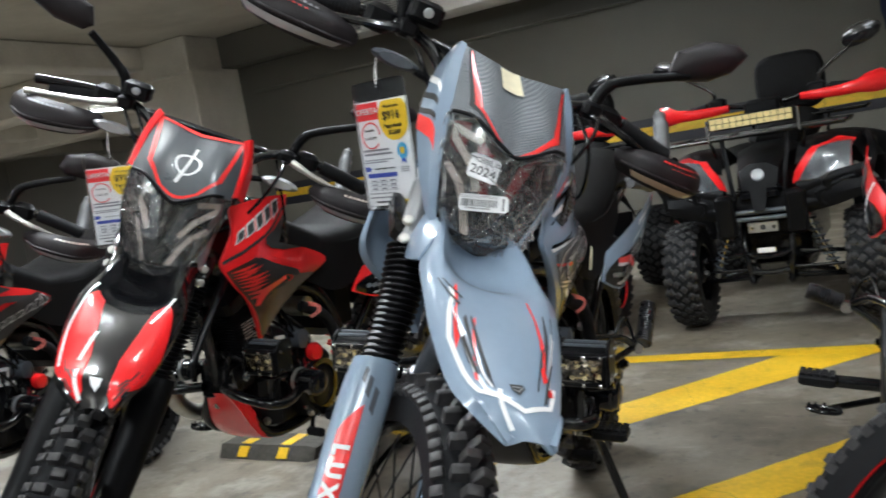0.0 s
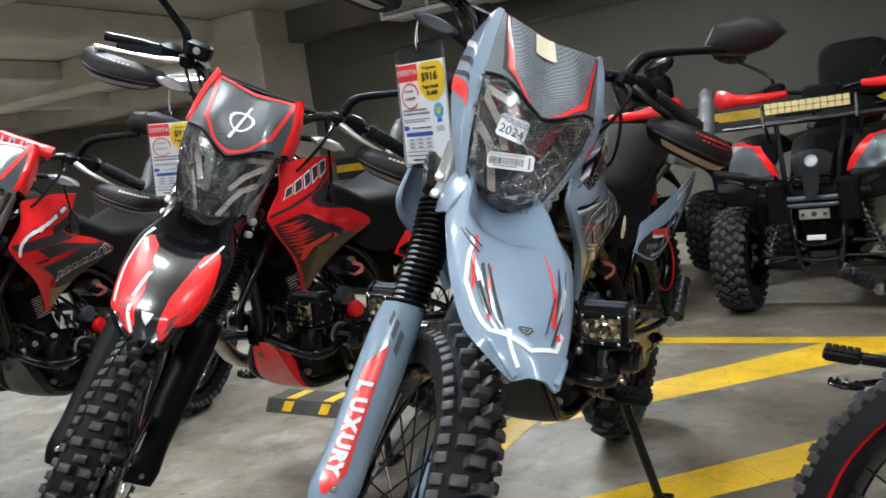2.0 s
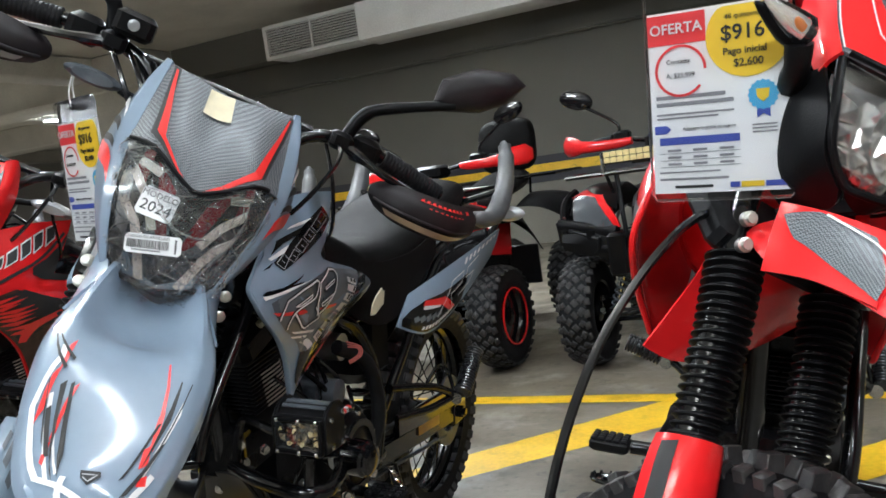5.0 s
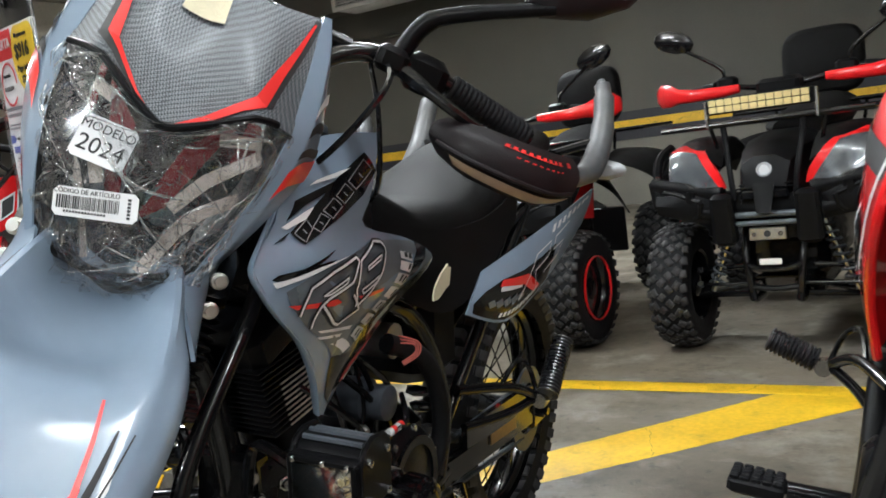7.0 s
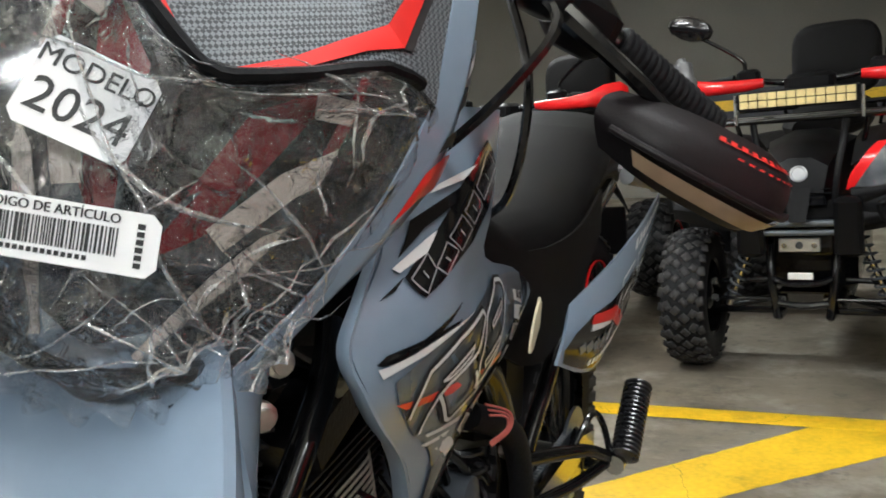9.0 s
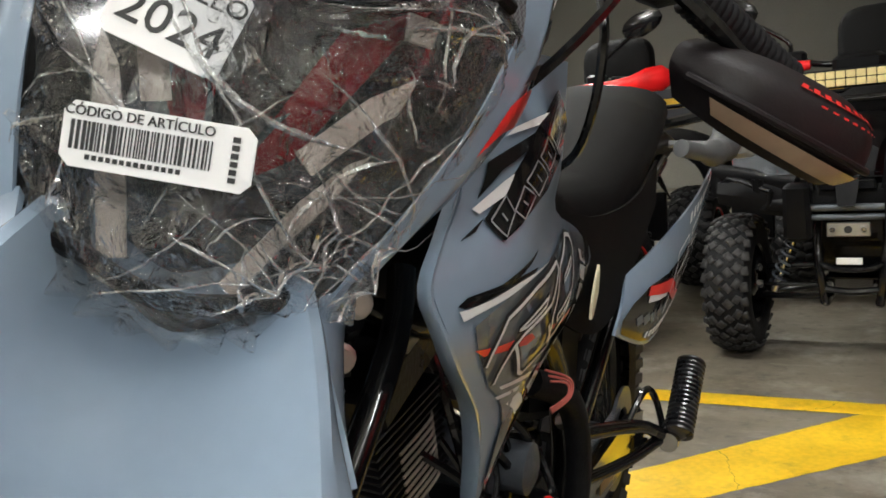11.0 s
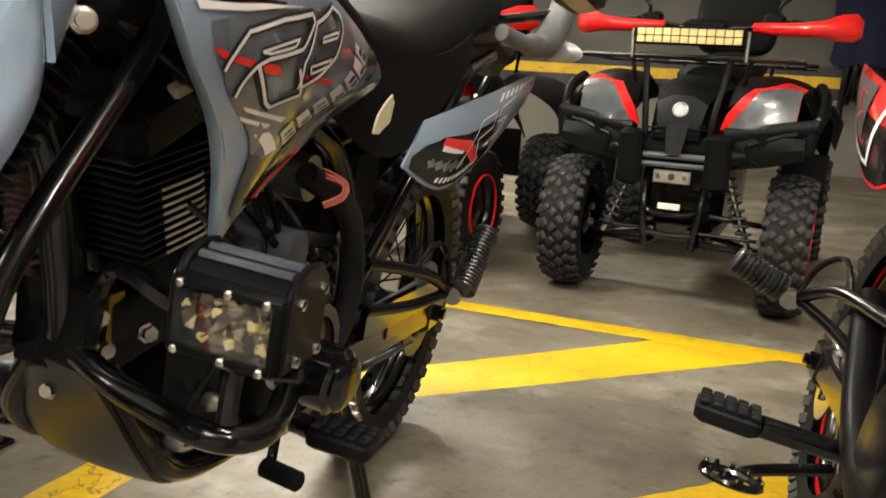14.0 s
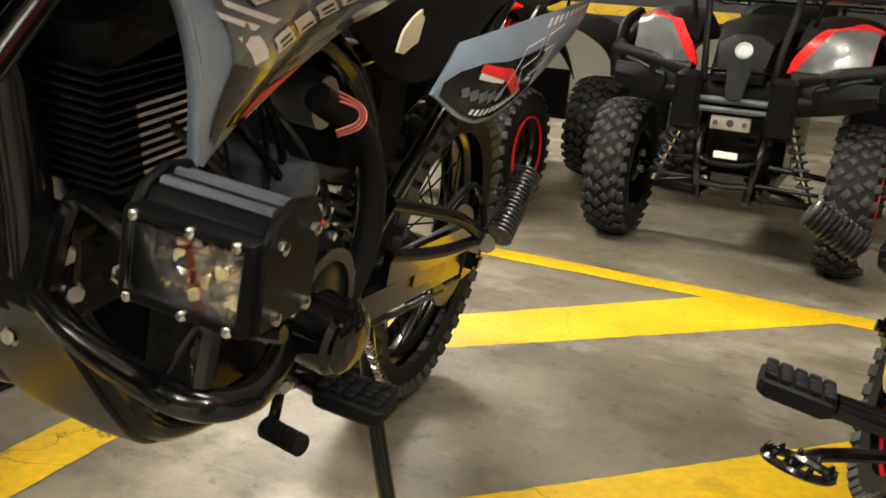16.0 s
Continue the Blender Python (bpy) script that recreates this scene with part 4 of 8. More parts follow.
        for q in ([(0.329, 0.574), (0.350, 0.561), (0.341, 0.780), (0.348, 0.825)], [(0.364, 0.569), (0.374, 0.560), (0.391, 0.726), (0.372, 0.814)], [(0.290, 0.627), (0.313, 0.619), (0.334, 0.728), (0.313, 0.731)], [(0.185, 0.428), (0.200, 0.426), (0.335, 0.526), (0.326, 0.534)], [(0.239, 0.434), (0.250, 0.433), (0.355, 0.499), (0.350, 0.508)],
                  [(0.672, 0.661), (0.693, 0.642), (0.633, 0.831), (0.604, 0.850)], [(0.630, 0.618), (0.642, 0.611), (0.592, 0.768), (0.578, 0.785)], [(0.655, 0.50), (0.660, 0.50), (0.668, 0.60), (0.640, 0.72)], [(0.700, 0.50), (0.706, 0.50), (0.680, 0.66), (0.672, 0.67)], [(0.27, 0.56), (0.276, 0.555), (0.300, 0.70), (0.290, 0.69)]):
            film(pan, q, 0.0022, 2, b)
        part("decal", b, M["ink"], fender)
        b = film(pan, [(0.455, 0.769), (0.517, 0.762), (0.522, 0.783), (0.482, 0.827), (0.457, 0.800)], 0.0016)
        part("badge", b, M["ink"], fender)
        b = ribbon(pan, [(0.462, 0.785), (0.510, 0.779), (0.482, 0.812), (0.464, 0.797)], 0.0016, 0.0022, 3)
        part("badge", b, M["silver"], fender)
    elif S["style"] == "red_black":
        b = B()
        for f in (0, 1):
            film(pan, [((1 - u) if f else u, v) for u, v in ((0.33, 0.40), (0.39, 0.45), (0.43, 0.69), (0.40, 0.91), (0.30, 0.96), (0.12, 0.89), (0.03, 0.72), (0.06, 0.62), (0.20, 0.50))], 0.0014, 3, b)
        part("decal", b, M["red"], fender)
        b = B()
        rng = random.Random(3)
        for f in (0, 1):
            for k in range(9):
                u, v = rng.uniform(0.08, 0.32), rng.uniform(0.70, 0.86)
                film(pan, [((1 - x) if f else x, y) for x, y in ((u, v), (u + 0.02, v - 0.01), (u + 0.05, v + 0.07), (u + 0.035, v + 0.075))], 0.0018, 1, b)
        part("decal", b, M["ink"], fender)
        b = ribbon(pan, [(0.30, 0.36), (0.17, 0.56), (0.12, 0.74)], 0.006, 0.002)
        ribbon(pan, [(0.42, 0.60), (0.37, 0.72)], 0.007, 0.002, 4, b)
        ribbon(pan, [(0.37, 0.78), (0.32, 0.95)], 0.007, 0.002, 4, b)
        ribbon(pan, [(0.62, 0.52), (0.70, 0.36)], 0.005, 0.002, 4, b)
        film(pan, [(0.46, 0.83), (0.54, 0.83), (0.53, 0.88), (0.50, 0.91), (0.47, 0.88)], 0.002, 1, b)
        part("decal", b, M["white"], fender)

    if S["style"] == "red":
        q = [[(1.10, -0.085, 0.870), (1.11, -0.04, 0.885), (1.115, 0, 0.89), (1.11, 0.05, 0.89), (1.10, 0.10, 0.88)], [(1.06, -0.056, 0.795), (1.075, -0.01, 0.80), (1.085, 0.04, 0.81), (1.085, 0.08, 0.82), (1.07, 0.13, 0.835)],
             [(1.04, -0.052, 0.685), (1.045, -0.006, 0.682), (1.05, 0.04, 0.70), (1.05, 0.09, 0.735), (1.04, 0.147, 0.786)]]
        part("fender_skirt", Panel(turned_rows(q, angle), True).sheet(B(), 12, 8, 0.004), paint, fender)

    # headlight mask
    red = S["style"] == "red"
    askew = (lambda rows: [[(x, y - 0.02, z + 0.25 * y) for x, y, z in r] for r in rows]) if red else (lambda rows: rows)
    nose = angle - 2 if red else angle
    vis = Panel(turned_rows(askew(RED_VISOR) if red else VISOR, nose), True)
    lens = Panel(turned_rows(askew(RED_LENS) if red else LENS, nose), True)
    mask = part("headlight_mask", vis.sheet(B(), 28, 18, 0.005), M[S["visor"]], bike)
    front = lambda p: turned_rows([[p]], angle)[0][0]
    if S["style"] == "grey":
        frame_rows = lambda s: [[(1.063, 0.098 * s, 1.181), (1.057, 0.105 * s, 1.182), (1.052, 0.108 * s, 1.180), (1.030, 0.112 * s, 1.166)],
                                [(1.100, 0.102 * s, 1.137), (1.092, 0.117 * s, 1.139), (1.087, 0.122 * s, 1.135), (1.058, 0.131 * s, 1.114)],
                                [(1.166, 0.107 * s, 1.064), (1.150, 0.123 * s, 1.066), (1.144, 0.130 * s, 1.060), (1.115, 0.142 * s, 1.040)],
                                [(1.190, 0.101 * s, 1.006), (1.182, 0.112 * s, 1.002), (1.176, 0.118 * s, 0.998), (1.150, 0.127 * s, 0.984)],
                                [(1.205, 0.087 * s, 0.945), (1.200, 0.094 * s, 0.940), (1.196, 0.097 * s, 0.936), (1.178, 0.099 * s, 0.924)],
                                [(1.212, 0.070 * s, 0.890), (1.210, 0.074 * s, 0.886), (1.206, 0.076 * s, 0.884), (1.196, 0.074 * s, 0.879)]]
    elif red:
        frame_rows = lambda s: [[(1.079, 0.097 * s, 1.227), (1.068, 0.103 * s, 1.226), (1.058, 0.105 * s, 1.218)],
                                [(1.113, 0.105 * s, 1.174), (1.098, 0.113 * s, 1.164), (1.080, 0.113 * s, 1.150)],
                                [(1.151, 0.109 * s, 1.129), (1.136, 0.115 * s, 1.120), (1.116, 0.112 * s, 1.106)],
                                [(1.183, 0.108 * s, 1.094), (1.174, 0.112 * s, 1.080), (1.166, 0.109 * s, 1.064)]]
    else:
        frame_rows = lambda s: [[(1.066, 0.092 * s, 1.184), (1.050, 0.108 * s, 1.190), (1.030, 0.114 * s, 1.168)],
                                [(1.102, 0.106 * s, 1.134), (1.088, 0.119 * s, 1.138), (1.058, 0.130 * s, 1.114)],
                                [(1.162, 0.109 * s, 1.066), (1.142, 0.121 * s, 1.068), (1.102, 0.132 * s, 1.052)]]
    for s in (-1, 1):
        if S["style"] == "red":
            q = [[(1.172, 0.110 * s, 1.075), (1.140, 0.112 * s, 1.060), (1.100, 0.104 * s, 1.050)], [(1.203, 0.100 * s, 1.030), (1.170, 0.098 * s, 1.010), (1.100, 0.088 * s, 1.000)],
                 [(1.214, 0.084 * s, 0.988), (1.180, 0.072 * s, 0.962), (1.120, 0.058 * s, 0.942)], [(1.216, 0.046 * s, 0.955), (1.190, 0.020 * s, 0.932), (1.130, 0.020 * s, 0.912)]]
            part("side_fairing", Panel(turned_rows(askew(q), nose)).sheet(B(), 8, 12, -0.005 * s), M["matte"], mask)
        fp = Panel(turned_rows(askew(frame_rows(s)), nose))
        b = fp.sheet(B(), 10, 26, -0.005 * s)
        side = part("mask_frame", b, paint, mask)
        if S["style"] == "grey":
            b = B()
            for k in range(3):
                fp.quad(b, [(0.45, 0.38 + 0.07 * k), (0.98, 0.30 + 0.07 * k), (0.98, 0.325 + 0.07 * k), (0.45, 0.41 + 0.07 * k)], 4, 2, -0.0016 * s)
            part("decal", b, M["ink"], side)
            b = B()
            fp.quad(b, [(0.40, 0.52), (0.98, 0.40), (0.98, 0.48), (0.40, 0.62)], 4, 3, -0.002 * s)
            part("decal", b, M["orange_red"], side)
            b = B()
            fp.quad(b, [(0.45, 0.33), (0.98, 0.22), (0.98, 0.25), (0.45, 0.355)], 4, 3, -0.002 * s)
            part("decal", b, M["white"], side)
    # chevron on the visor
    b = B()
    if S["style"] == "red":
        for s in (0, 1):
            f = lambda *q: [((1 - u) if s else u, v) for u, v in q]
            film(vis, f((0.0, 0.0), (0.13, 0.0), (0.19, 0.66), (0.36, 0.93), (0.30, 0.93), (0.01, 0.93)), 0.0014, 2, b)
        part("decal", b, M["red"], mask)
        b = B()
        for s in (0, 1):
            f = lambda *q: [((1 - u) if s else u, v) for u, v in q]
            ribbon(vis, f((0.145, 0.0), (0.172, 0.35), (0.20, 0.66), (0.28, 0.80), (0.37, 0.92)), 0.0022, 0.0024, 3, b)
            ribbon(vis, f((0.012, 0.02), (0.010, 0.5), (0.014, 0.96)), 0.0018, 0.0024, 3, b)
        part("decal", b, M["white"], mask)
    else:
        wide = 0.05
        vis.stroke(b, [(0.09, 0.04), (0.19, 0.83), (0.46, 0.99)], wide, 0.0014)
        vis.stroke(b, [(0.50, 0.99), (0.80, 0.84), (0.955, 0.08)], wide, 0.0014)
        part("decal", b, M["ink" if S["style"] == "grey" else "dark_grey"], mask)
        b = B()
        if S["style"] == "grey":
            for q in ([(0.085, 0.07), (0.10, 0.07), (0.255, 0.80), (0.20, 0.80)], [(0.20, 0.80), (0.255, 0.80), (0.46, 0.985), (0.43, 0.985)],
                      [(0.53, 0.955), (0.55, 0.99), (0.79, 0.87), (0.745, 0.80)], [(0.745, 0.80), (0.79, 0.87), (0.945, 0.11), (0.93, 0.11)]):
                vis.quad(b, q, 6, 3, 0.0024)
        else:
            vis.stroke(b, [(0.06, 0.05), (0.20, 0.74), (0.36, 0.90), (0.64, 0.90), (0.80, 0.74), (0.94, 0.05)], 0.045, 0.0024)
            vis.stroke(b, [(0.03, 0.03), (0.97, 0.03)], 0.06, 0.0024)
        part("decal", b, M["orange_red"], mask)
    b = B()
    if S["style"] == "grey":
        vis.quad(b, [(0.34, 0.07), (0.53, 0.03), (0.55, 0.27), (0.36, 0.31)], 8, 5, 0.0035)
        part("tape_patch", b, M["tape"], mask, "strip of yellowed masking tape")
    else:
        ring = [(0.50 + 0.11 * math.cos(a), 0.46 + 0.13 * math.sin(a)) for a in (2 * math.pi * k / 16 for k in range(17))]
        vis.stroke(b, ring, 0.026, 0.002)
        vis.stroke(b, [(0.53, 0.24), (0.46, 0.72)], 0.03, 0.0024)
        part("badge", b, M["white"], mask)
    lip = B()
    tube(lip, [vis.at(u, 1.0, 0.002) for u in (0.05, 0.12, 0.25, 0.37, 0.47, 0.5, 0.53, 0.63, 0.75, 0.86)], 0.0038, 8, 2)
    part("visor_lip", lip, M["matte"], mask)

    # headlight
    inner = Panel([[p - 0.034 * lens.normal(i / 4, j / 3) for i, p in enumerate(r)] for j, r in enumerate(lens.rows)], True)
    head = part("headlight", inner.sheet(B(), 18, 14, 0.004), M["black"] if S["style"] != "red" else M["reflector"], mask)
    rim_b = B()
    edge = [lens.at(1, v) for v in (0, 0.33, 0.66, 1)] + [lens.at(u, 1.0) for u in (0.75, 0.5, 0.25, 0)] + [lens.at(0, v) for v in (0.66, 0.33, 0)]
    tube(rim_b, edge, 0.005, 8, 3)
    part("headlight_rim", rim_b, M["matte"], head)
    part("headlight_bowl", Panel([[p + 0.002 * lens.normal(i / 4, 1.0) for i, p in enumerate(lens.rows[-1])], [p + Vector((0, 0, -0.028)) - 0.03 * lens.normal(i / 4, 1.0) for i, p in enumerate(lens.rows[-1])]], True).sheet(B(), 12, 5, 0.004), M["matte"], head)
    if S["style"] != "red":
        for s in (0, 1):
            f = lambda u: (1 - u) if s else u
            for pts in ([(f(0.70), 0.15), (f(0.93), 0.13), (f(0.90), 0.22), (f(0.76), 0.38), (f(0.66), 0.56)], [(f(0.95), 0.46), (f(0.82), 0.58), (f(0.77), 0.70), (f(0.66), 0.96)]):
                pp = [inner.at(u, v, 0.024) for u, v in pts]
                nn = inner.normal(0.5, 0.5)
                lo, ring_ = B(), []
                for i, p in enumerate(pp):
                    d = (pp[min(i + 1, len(pp) - 1)] - pp[max(i - 1, 0)]).normalized()
                    w = d.cross(nn).normalized() * 0.0062
                    ring_.append([p - w, p - w + nn * 0.004, p + w + nn * 0.004, p + w])
                part("light_guide", loft(lo, ring_), M["drl"], head)
            b = B()
            inner.quad(b, [(f(0.60), 0.14), (f(0.76), 0.10), (f(0.66), 0.56), (f(0.54), 0.66)], 5, 6, 0.016)
            inner.quad(b, [(f(0.80), 0.03), (f(0.995), 0.03), (f(0.97), 0.26), (f(0.84), 0.34)], 4, 4, 0.012)
            part("lamp_trim", b, M["red_lens"] if S["style"] == "grey" else M["dark_grey"], head)
            C = inner.at(f(0.66), 0.56, 0.004)
            nrm = inner.normal(f(0.66), 0.56)
            part("reflector", lathe(B(), [(0.021, 0.010), (0.019, 0.010), (0.012, -0.004), (0.006, -0.006), (0.005, 0.004), (0.002, 0.006)], C, nrm, 20), M["graphite"], head)
    else:
        C, nrm = inner.at(0.5, 0.40, 0.006), inner.normal(0.5, 0.40)
        part("reflector", lathe(B(), [(0.050, -0.01), (0.046, 0.006), (0.03, -0.012), (0.012, -0.016), (0.011, 0.004), (0.004, 0.01)], C, nrm, 24), M["reflector"], head)
        rng = random.Random(2)
        for j in range(4):
            for i in range(6):
                u, v = 0.08 + 0.15 * i, 0.12 + 0.22 * j
                b = B()
                a = [inner.at(u, v, 0.004), inner.at(u + 0.13, v, 0.004), inner.at(u + 0.13, v + 0.2, 0.004), inner.at(u, v + 0.2, 0.004)]
                c0 = sum(a, Vector()) / 4 + nrm * rng.uniform(0.006, 0.016)
                vs = [b.verts.new(p) for p in a]
                t0 = b.verts.new(c0)
                for k in range(4):
                    b.faces.new((vs[k], vs[(k + 1) % 4], t0))
                part("reflector_facet", b, M["reflector"], head)
        b = B()
        inner.quad(b, [(0.66, 0.03), (0.96, 0.03), (0.92, 0.18), (0.70, 0.18)], 4, 3, 0.022)
        part("lamp_trim", b, M["orange_red"], head)
    part("lens", lens.sheet(B(), 18, 14, 0.002), M["lens"], head).visible_shadow = False
    if S["style"] == "grey" or S["style"] == "red_black":
        fine = S["style"] == "grey"
        rng = random.Random(11)
        lines = []
        for k in range(120 if fine else 36):
            p = Vector((rng.uniform(0, 1), rng.uniform(0.0, 1.05)))
            if k % 3 == 0:
                p = Vector((rng.uniform(0.3, 1.0), rng.uniform(0.45, 1.08)))
            a = rng.choice((0.35, -0.5, 1.1, -1.2, 0.0, 2.2)) + rng.gauss(0, 0.35)
            lines.append((p, Vector((math.cos(a), math.sin(a))), rng.uniform(0.05, 0.34), rng.uniform(0.008, 0.030), rng.uniform(0.002, 0.009) * rng.choice((1, 1, 0.5)), rng.uniform(-1.2, 1.2)))

        def rise(u, v):
            q = Vector((u * 5, v * 5, 3.1))
            d = 0.005 + 0.006 * noise.noise(q) + 0.003 * noise.noise(q * 3)
            for p, dr, ln, wd, am, cv in lines:
                e = Vector((u, v)) - p
                x = e.dot(dr) / ln
                if abs(x) < 1:
                    y = abs(e.x * dr.y - e.y * dr.x + cv * ln * 0.25 * x * x)
                    if y < wd * 4:
                        d += am * math.exp(-y / wd) * (1 - x * x)
            if v > 1:
                d += (v - 1) * 0.05 + 0.006 * math.sin(u * 60) * (v - 1) * 8
            return max(d, 0.001)
        bm = B()
        nu, nv = (84, 76) if fine else (40, 36)
        g = []
        for j in range(nv + 1):
            row = []
            for i in range(nu + 1):
                u, v = -0.03 + 1.06 * i / nu, -0.01 + 1.15 * j / nv
                row.append(bm.verts.new(lens.at(u, v) + lens.normal(min(max(u, 0.02), 0.98), min(max(v, 0.02), 0.98)) * rise(u, v)))
            g.append(row)
        for j in range(nv):
            for i in range(nu):
                bm.faces.new((g[j][i], g[j][i + 1], g[j + 1][i + 1], g[j + 1][i]))
        w = part("film_wrap", bm, M["wrap"], head, "crumpled clear plastic film", 80)
        w.visible_shadow = False
        bm = B()
        for p, dr, ln, wd, am, cv in (q for q in lines[::2] if q[0].y < 0.92):
            sd = Vector((-dr.y, dr.x))
            prev = None
            n = 9
            for i in range(n + 1):
                x = -1 + 2 * i / n
                q = p + dr * (x * ln) + sd * (cv * ln * 0.25 * x * x + rng.uniform(-0.004, 0.004))
                wv = (0.0003 + 0.0018 * (wd / 0.03) ** 2 * rng.uniform(0.1, 1.0)) * (1 - abs(x) ** 3) + 0.0001
                nn = lens.normal(min(max(q.x, 0.02), 0.98), min(max(q.y, 0.02), 0.98))
                c0 = lens.at(q.x, q.y) + nn * (rise(q.x, q.y) + 0.0012)
                tn = (lens.at(q.x + sd.x * 0.01, q.y + sd.y * 0.01) - lens.at(q.x, q.y)).normalized()
                cur = [bm.verts.new(c0 - tn * wv), bm.verts.new(c0 + nn * (wv * 0.9)), bm.verts.new(c0 + tn * wv)]
                if prev:
                    for k in range(2):
                        bm.faces.new((prev[k], prev[k + 1], cur[k + 1], cur[k]))
                prev = cur
        w = part("film_folds", bm, M["fold"], head, "fold lines of the film, glints put in as white", 20)
        w.visible_shadow = False
    if S["style"] == "grey":
        def sticker(c, x, nrm, w, h, rows):
            c, x, nrm = Vector(c), Vector(x).normalized() * 0.01, Vector(nrm).normalized() * 0.01
            o = front(c)
            m = plane_pose(o, front(c + x) - o, (front(c + nrm) - o).cross(front(c + x) - o)) @ pose(0, 0, 0.012)
            bm = B()
            r = 0.004
            out = [(-w / 2 + r, -h / 2), (w / 2 - r, -h / 2), (w / 2, -h / 2 + r), (w / 2, h / 2 - r), (w / 2 - r, h / 2), (-w / 2 + r, h / 2), (-w / 2, h / 2 - r), (-w / 2, -h / 2 + r)]
            prism(bm, [m @ Vector((a, b, 0)) for a, b in out], m.to_3x3() @ Vector((0, 0, 0.0008)))
            st = part("sticker", bm, M["paper"], head, "white paper sticker")
            for txt, size, dx, dy, turn in rows:
                lettering(txt, size, m @ pose(dx, dy, 0.0012, 0, 0, turn), M["ink"], st)
            return st, m
        sticker((1.221, -0.037, 0.995), (0.008, 0.05, 0.0), (1, -0.16, 0.45), 0.050, 0.041, [("MODELO", 0.0120, 0, 0.011, 0), ("2024", 0.0215, 0, -0.0065, 0)])
        st, m = sticker((1.242, -0.020, 0.950), (0.020, 0.071, 0.021), (1, -0.32, 0.12), 0.077, 0.026, [("CÓDIGO DE ARTÍCULO", 0.0056, -0.008, 0.0092, 0)])
        bm = B()
        rng = random.Random(5)
        x = -0.035

        def bars(x0, x1, y0, y1):
            prism(bm, [m @ Vector(q) for q in ((x0, y0, 0.0010), (x1, y0, 0.0010), (x1, y1, 0.0010), (x0, y1, 0.0010))], m.to_3x3() @ Vector((0, 0, 0.0003)))
        while x < 0.022:
            w = rng.choice((0.0005, 0.0009, 0.0014))
            bars(x, x + w, -0.006, 0.0055)
            x += w + rng.choice((0.0006, 0.001))
        for k in range(14):
            bars(-0.028 + 0.0028 * k, -0.0262 + 0.0028 * k, -0.0095, -0.0075)
        for k in range(6):
            bars(0.0292, 0.0322, -0.0095 + 0.0032 * k, -0.0073 + 0.0032 * k)
        part("barcode", bm, M["ink"], st)

    # handlebar and controls
    bar = part("handlebar", T(tube(B(), [(0.945, -0.40, 1.150), (0.955, -0.26, 1.172), (0.985, -0.15, 1.162), (1.01, -0.07, 1.095), (1.012, 0, 1.090), (1.01, 0.07, 1.095), (0.985, 0.15, 1.162), (0.955, 0.26, 1.172), (0.945, 0.40, 1.150)], 0.0115, 12, 5)), M["frame"], bike)
    part("crossbar", T(tube(B(), [(0.985, -0.14, 1.165), (0.985, 0.14, 1.165)], 0.022 if S["style"] == "red" or S.get("bars") else 0.009, 14)), M["red"] if S["style"] == "red" or S.get("bars") else M["frame"], bar)
    if S.get("bars"):
        pad = B()
        for k in range(5):
            y = -0.07 + 0.032 * k
            for w0 in (0.0, 0.012):
                box(pad, (1.0065, y + w0, 1.168), (0.002, 0.006, 0.020), None, 0.0005)
            box(pad, (1.0068, y + 0.006, 1.168 + (0.008 if k % 2 else -0.008)), (0.002, 0.016, 0.005), None, 0.0005)
        part("decal", T(pad), M["white"], bar)
    for s in (-1, 1):
        grip = B()
        prof = []
        for i in range(18):
            prof += [(0.0160, i * 0.0068), (0.0175, i * 0.0068 + 0.002), (0.0175, i * 0.0068 + 0.0045), (0.0160, i * 0.0068 + 0.0065)]
        low = S["style"] == "red_black" and s < 0
        lathe(grip, prof, (0.9535, 0.275 * s, 1.170) if not low else (0.9535, -0.245, 1.164), (-0.07, s, -0.15 if not low else -0.24), 14)
        part("grip", T(grip), M["rubber"], bar)
        part("switch_box", T(box(B(), (0.958, 0.238 * s, 1.170), (0.05, 0.055, 0.048), None, 0.012)), M["matte"], bar)
        part("lever_perch", T(box(B(), (0.985, 0.190 * s, 1.170), (0.05, 0.038, 0.032), None, 0.008)), M["matte"], bar)
        if s < 0:
            res = part("brake_reservoir", T(box(B(), (0.995, -0.170, 1.205), (0.05, 0.06, 0.042), None, 0.008)), M["matte"], bar)
            part("sight_glass", T(lathe(B(), [(0.009, 0), (0.009, 0.002), (0.006, 0.003)], (1.0205, -0.170, 1.205), (1, 0, 0), 14)), M["silver"], res)
        part("lever", T(tube(B(), [(0.995, 0.19 * s, 1.168), (1.012, 0.26 * s, 1.150), (1.005, 0.33 * s, 1.136), (1.002, 0.40 * s, 1.124)], [0.009, 0.007, 0.006, 0.007], 8, 5)), M["alu"] if S["style"] != "grey" else M["frame"], bar)
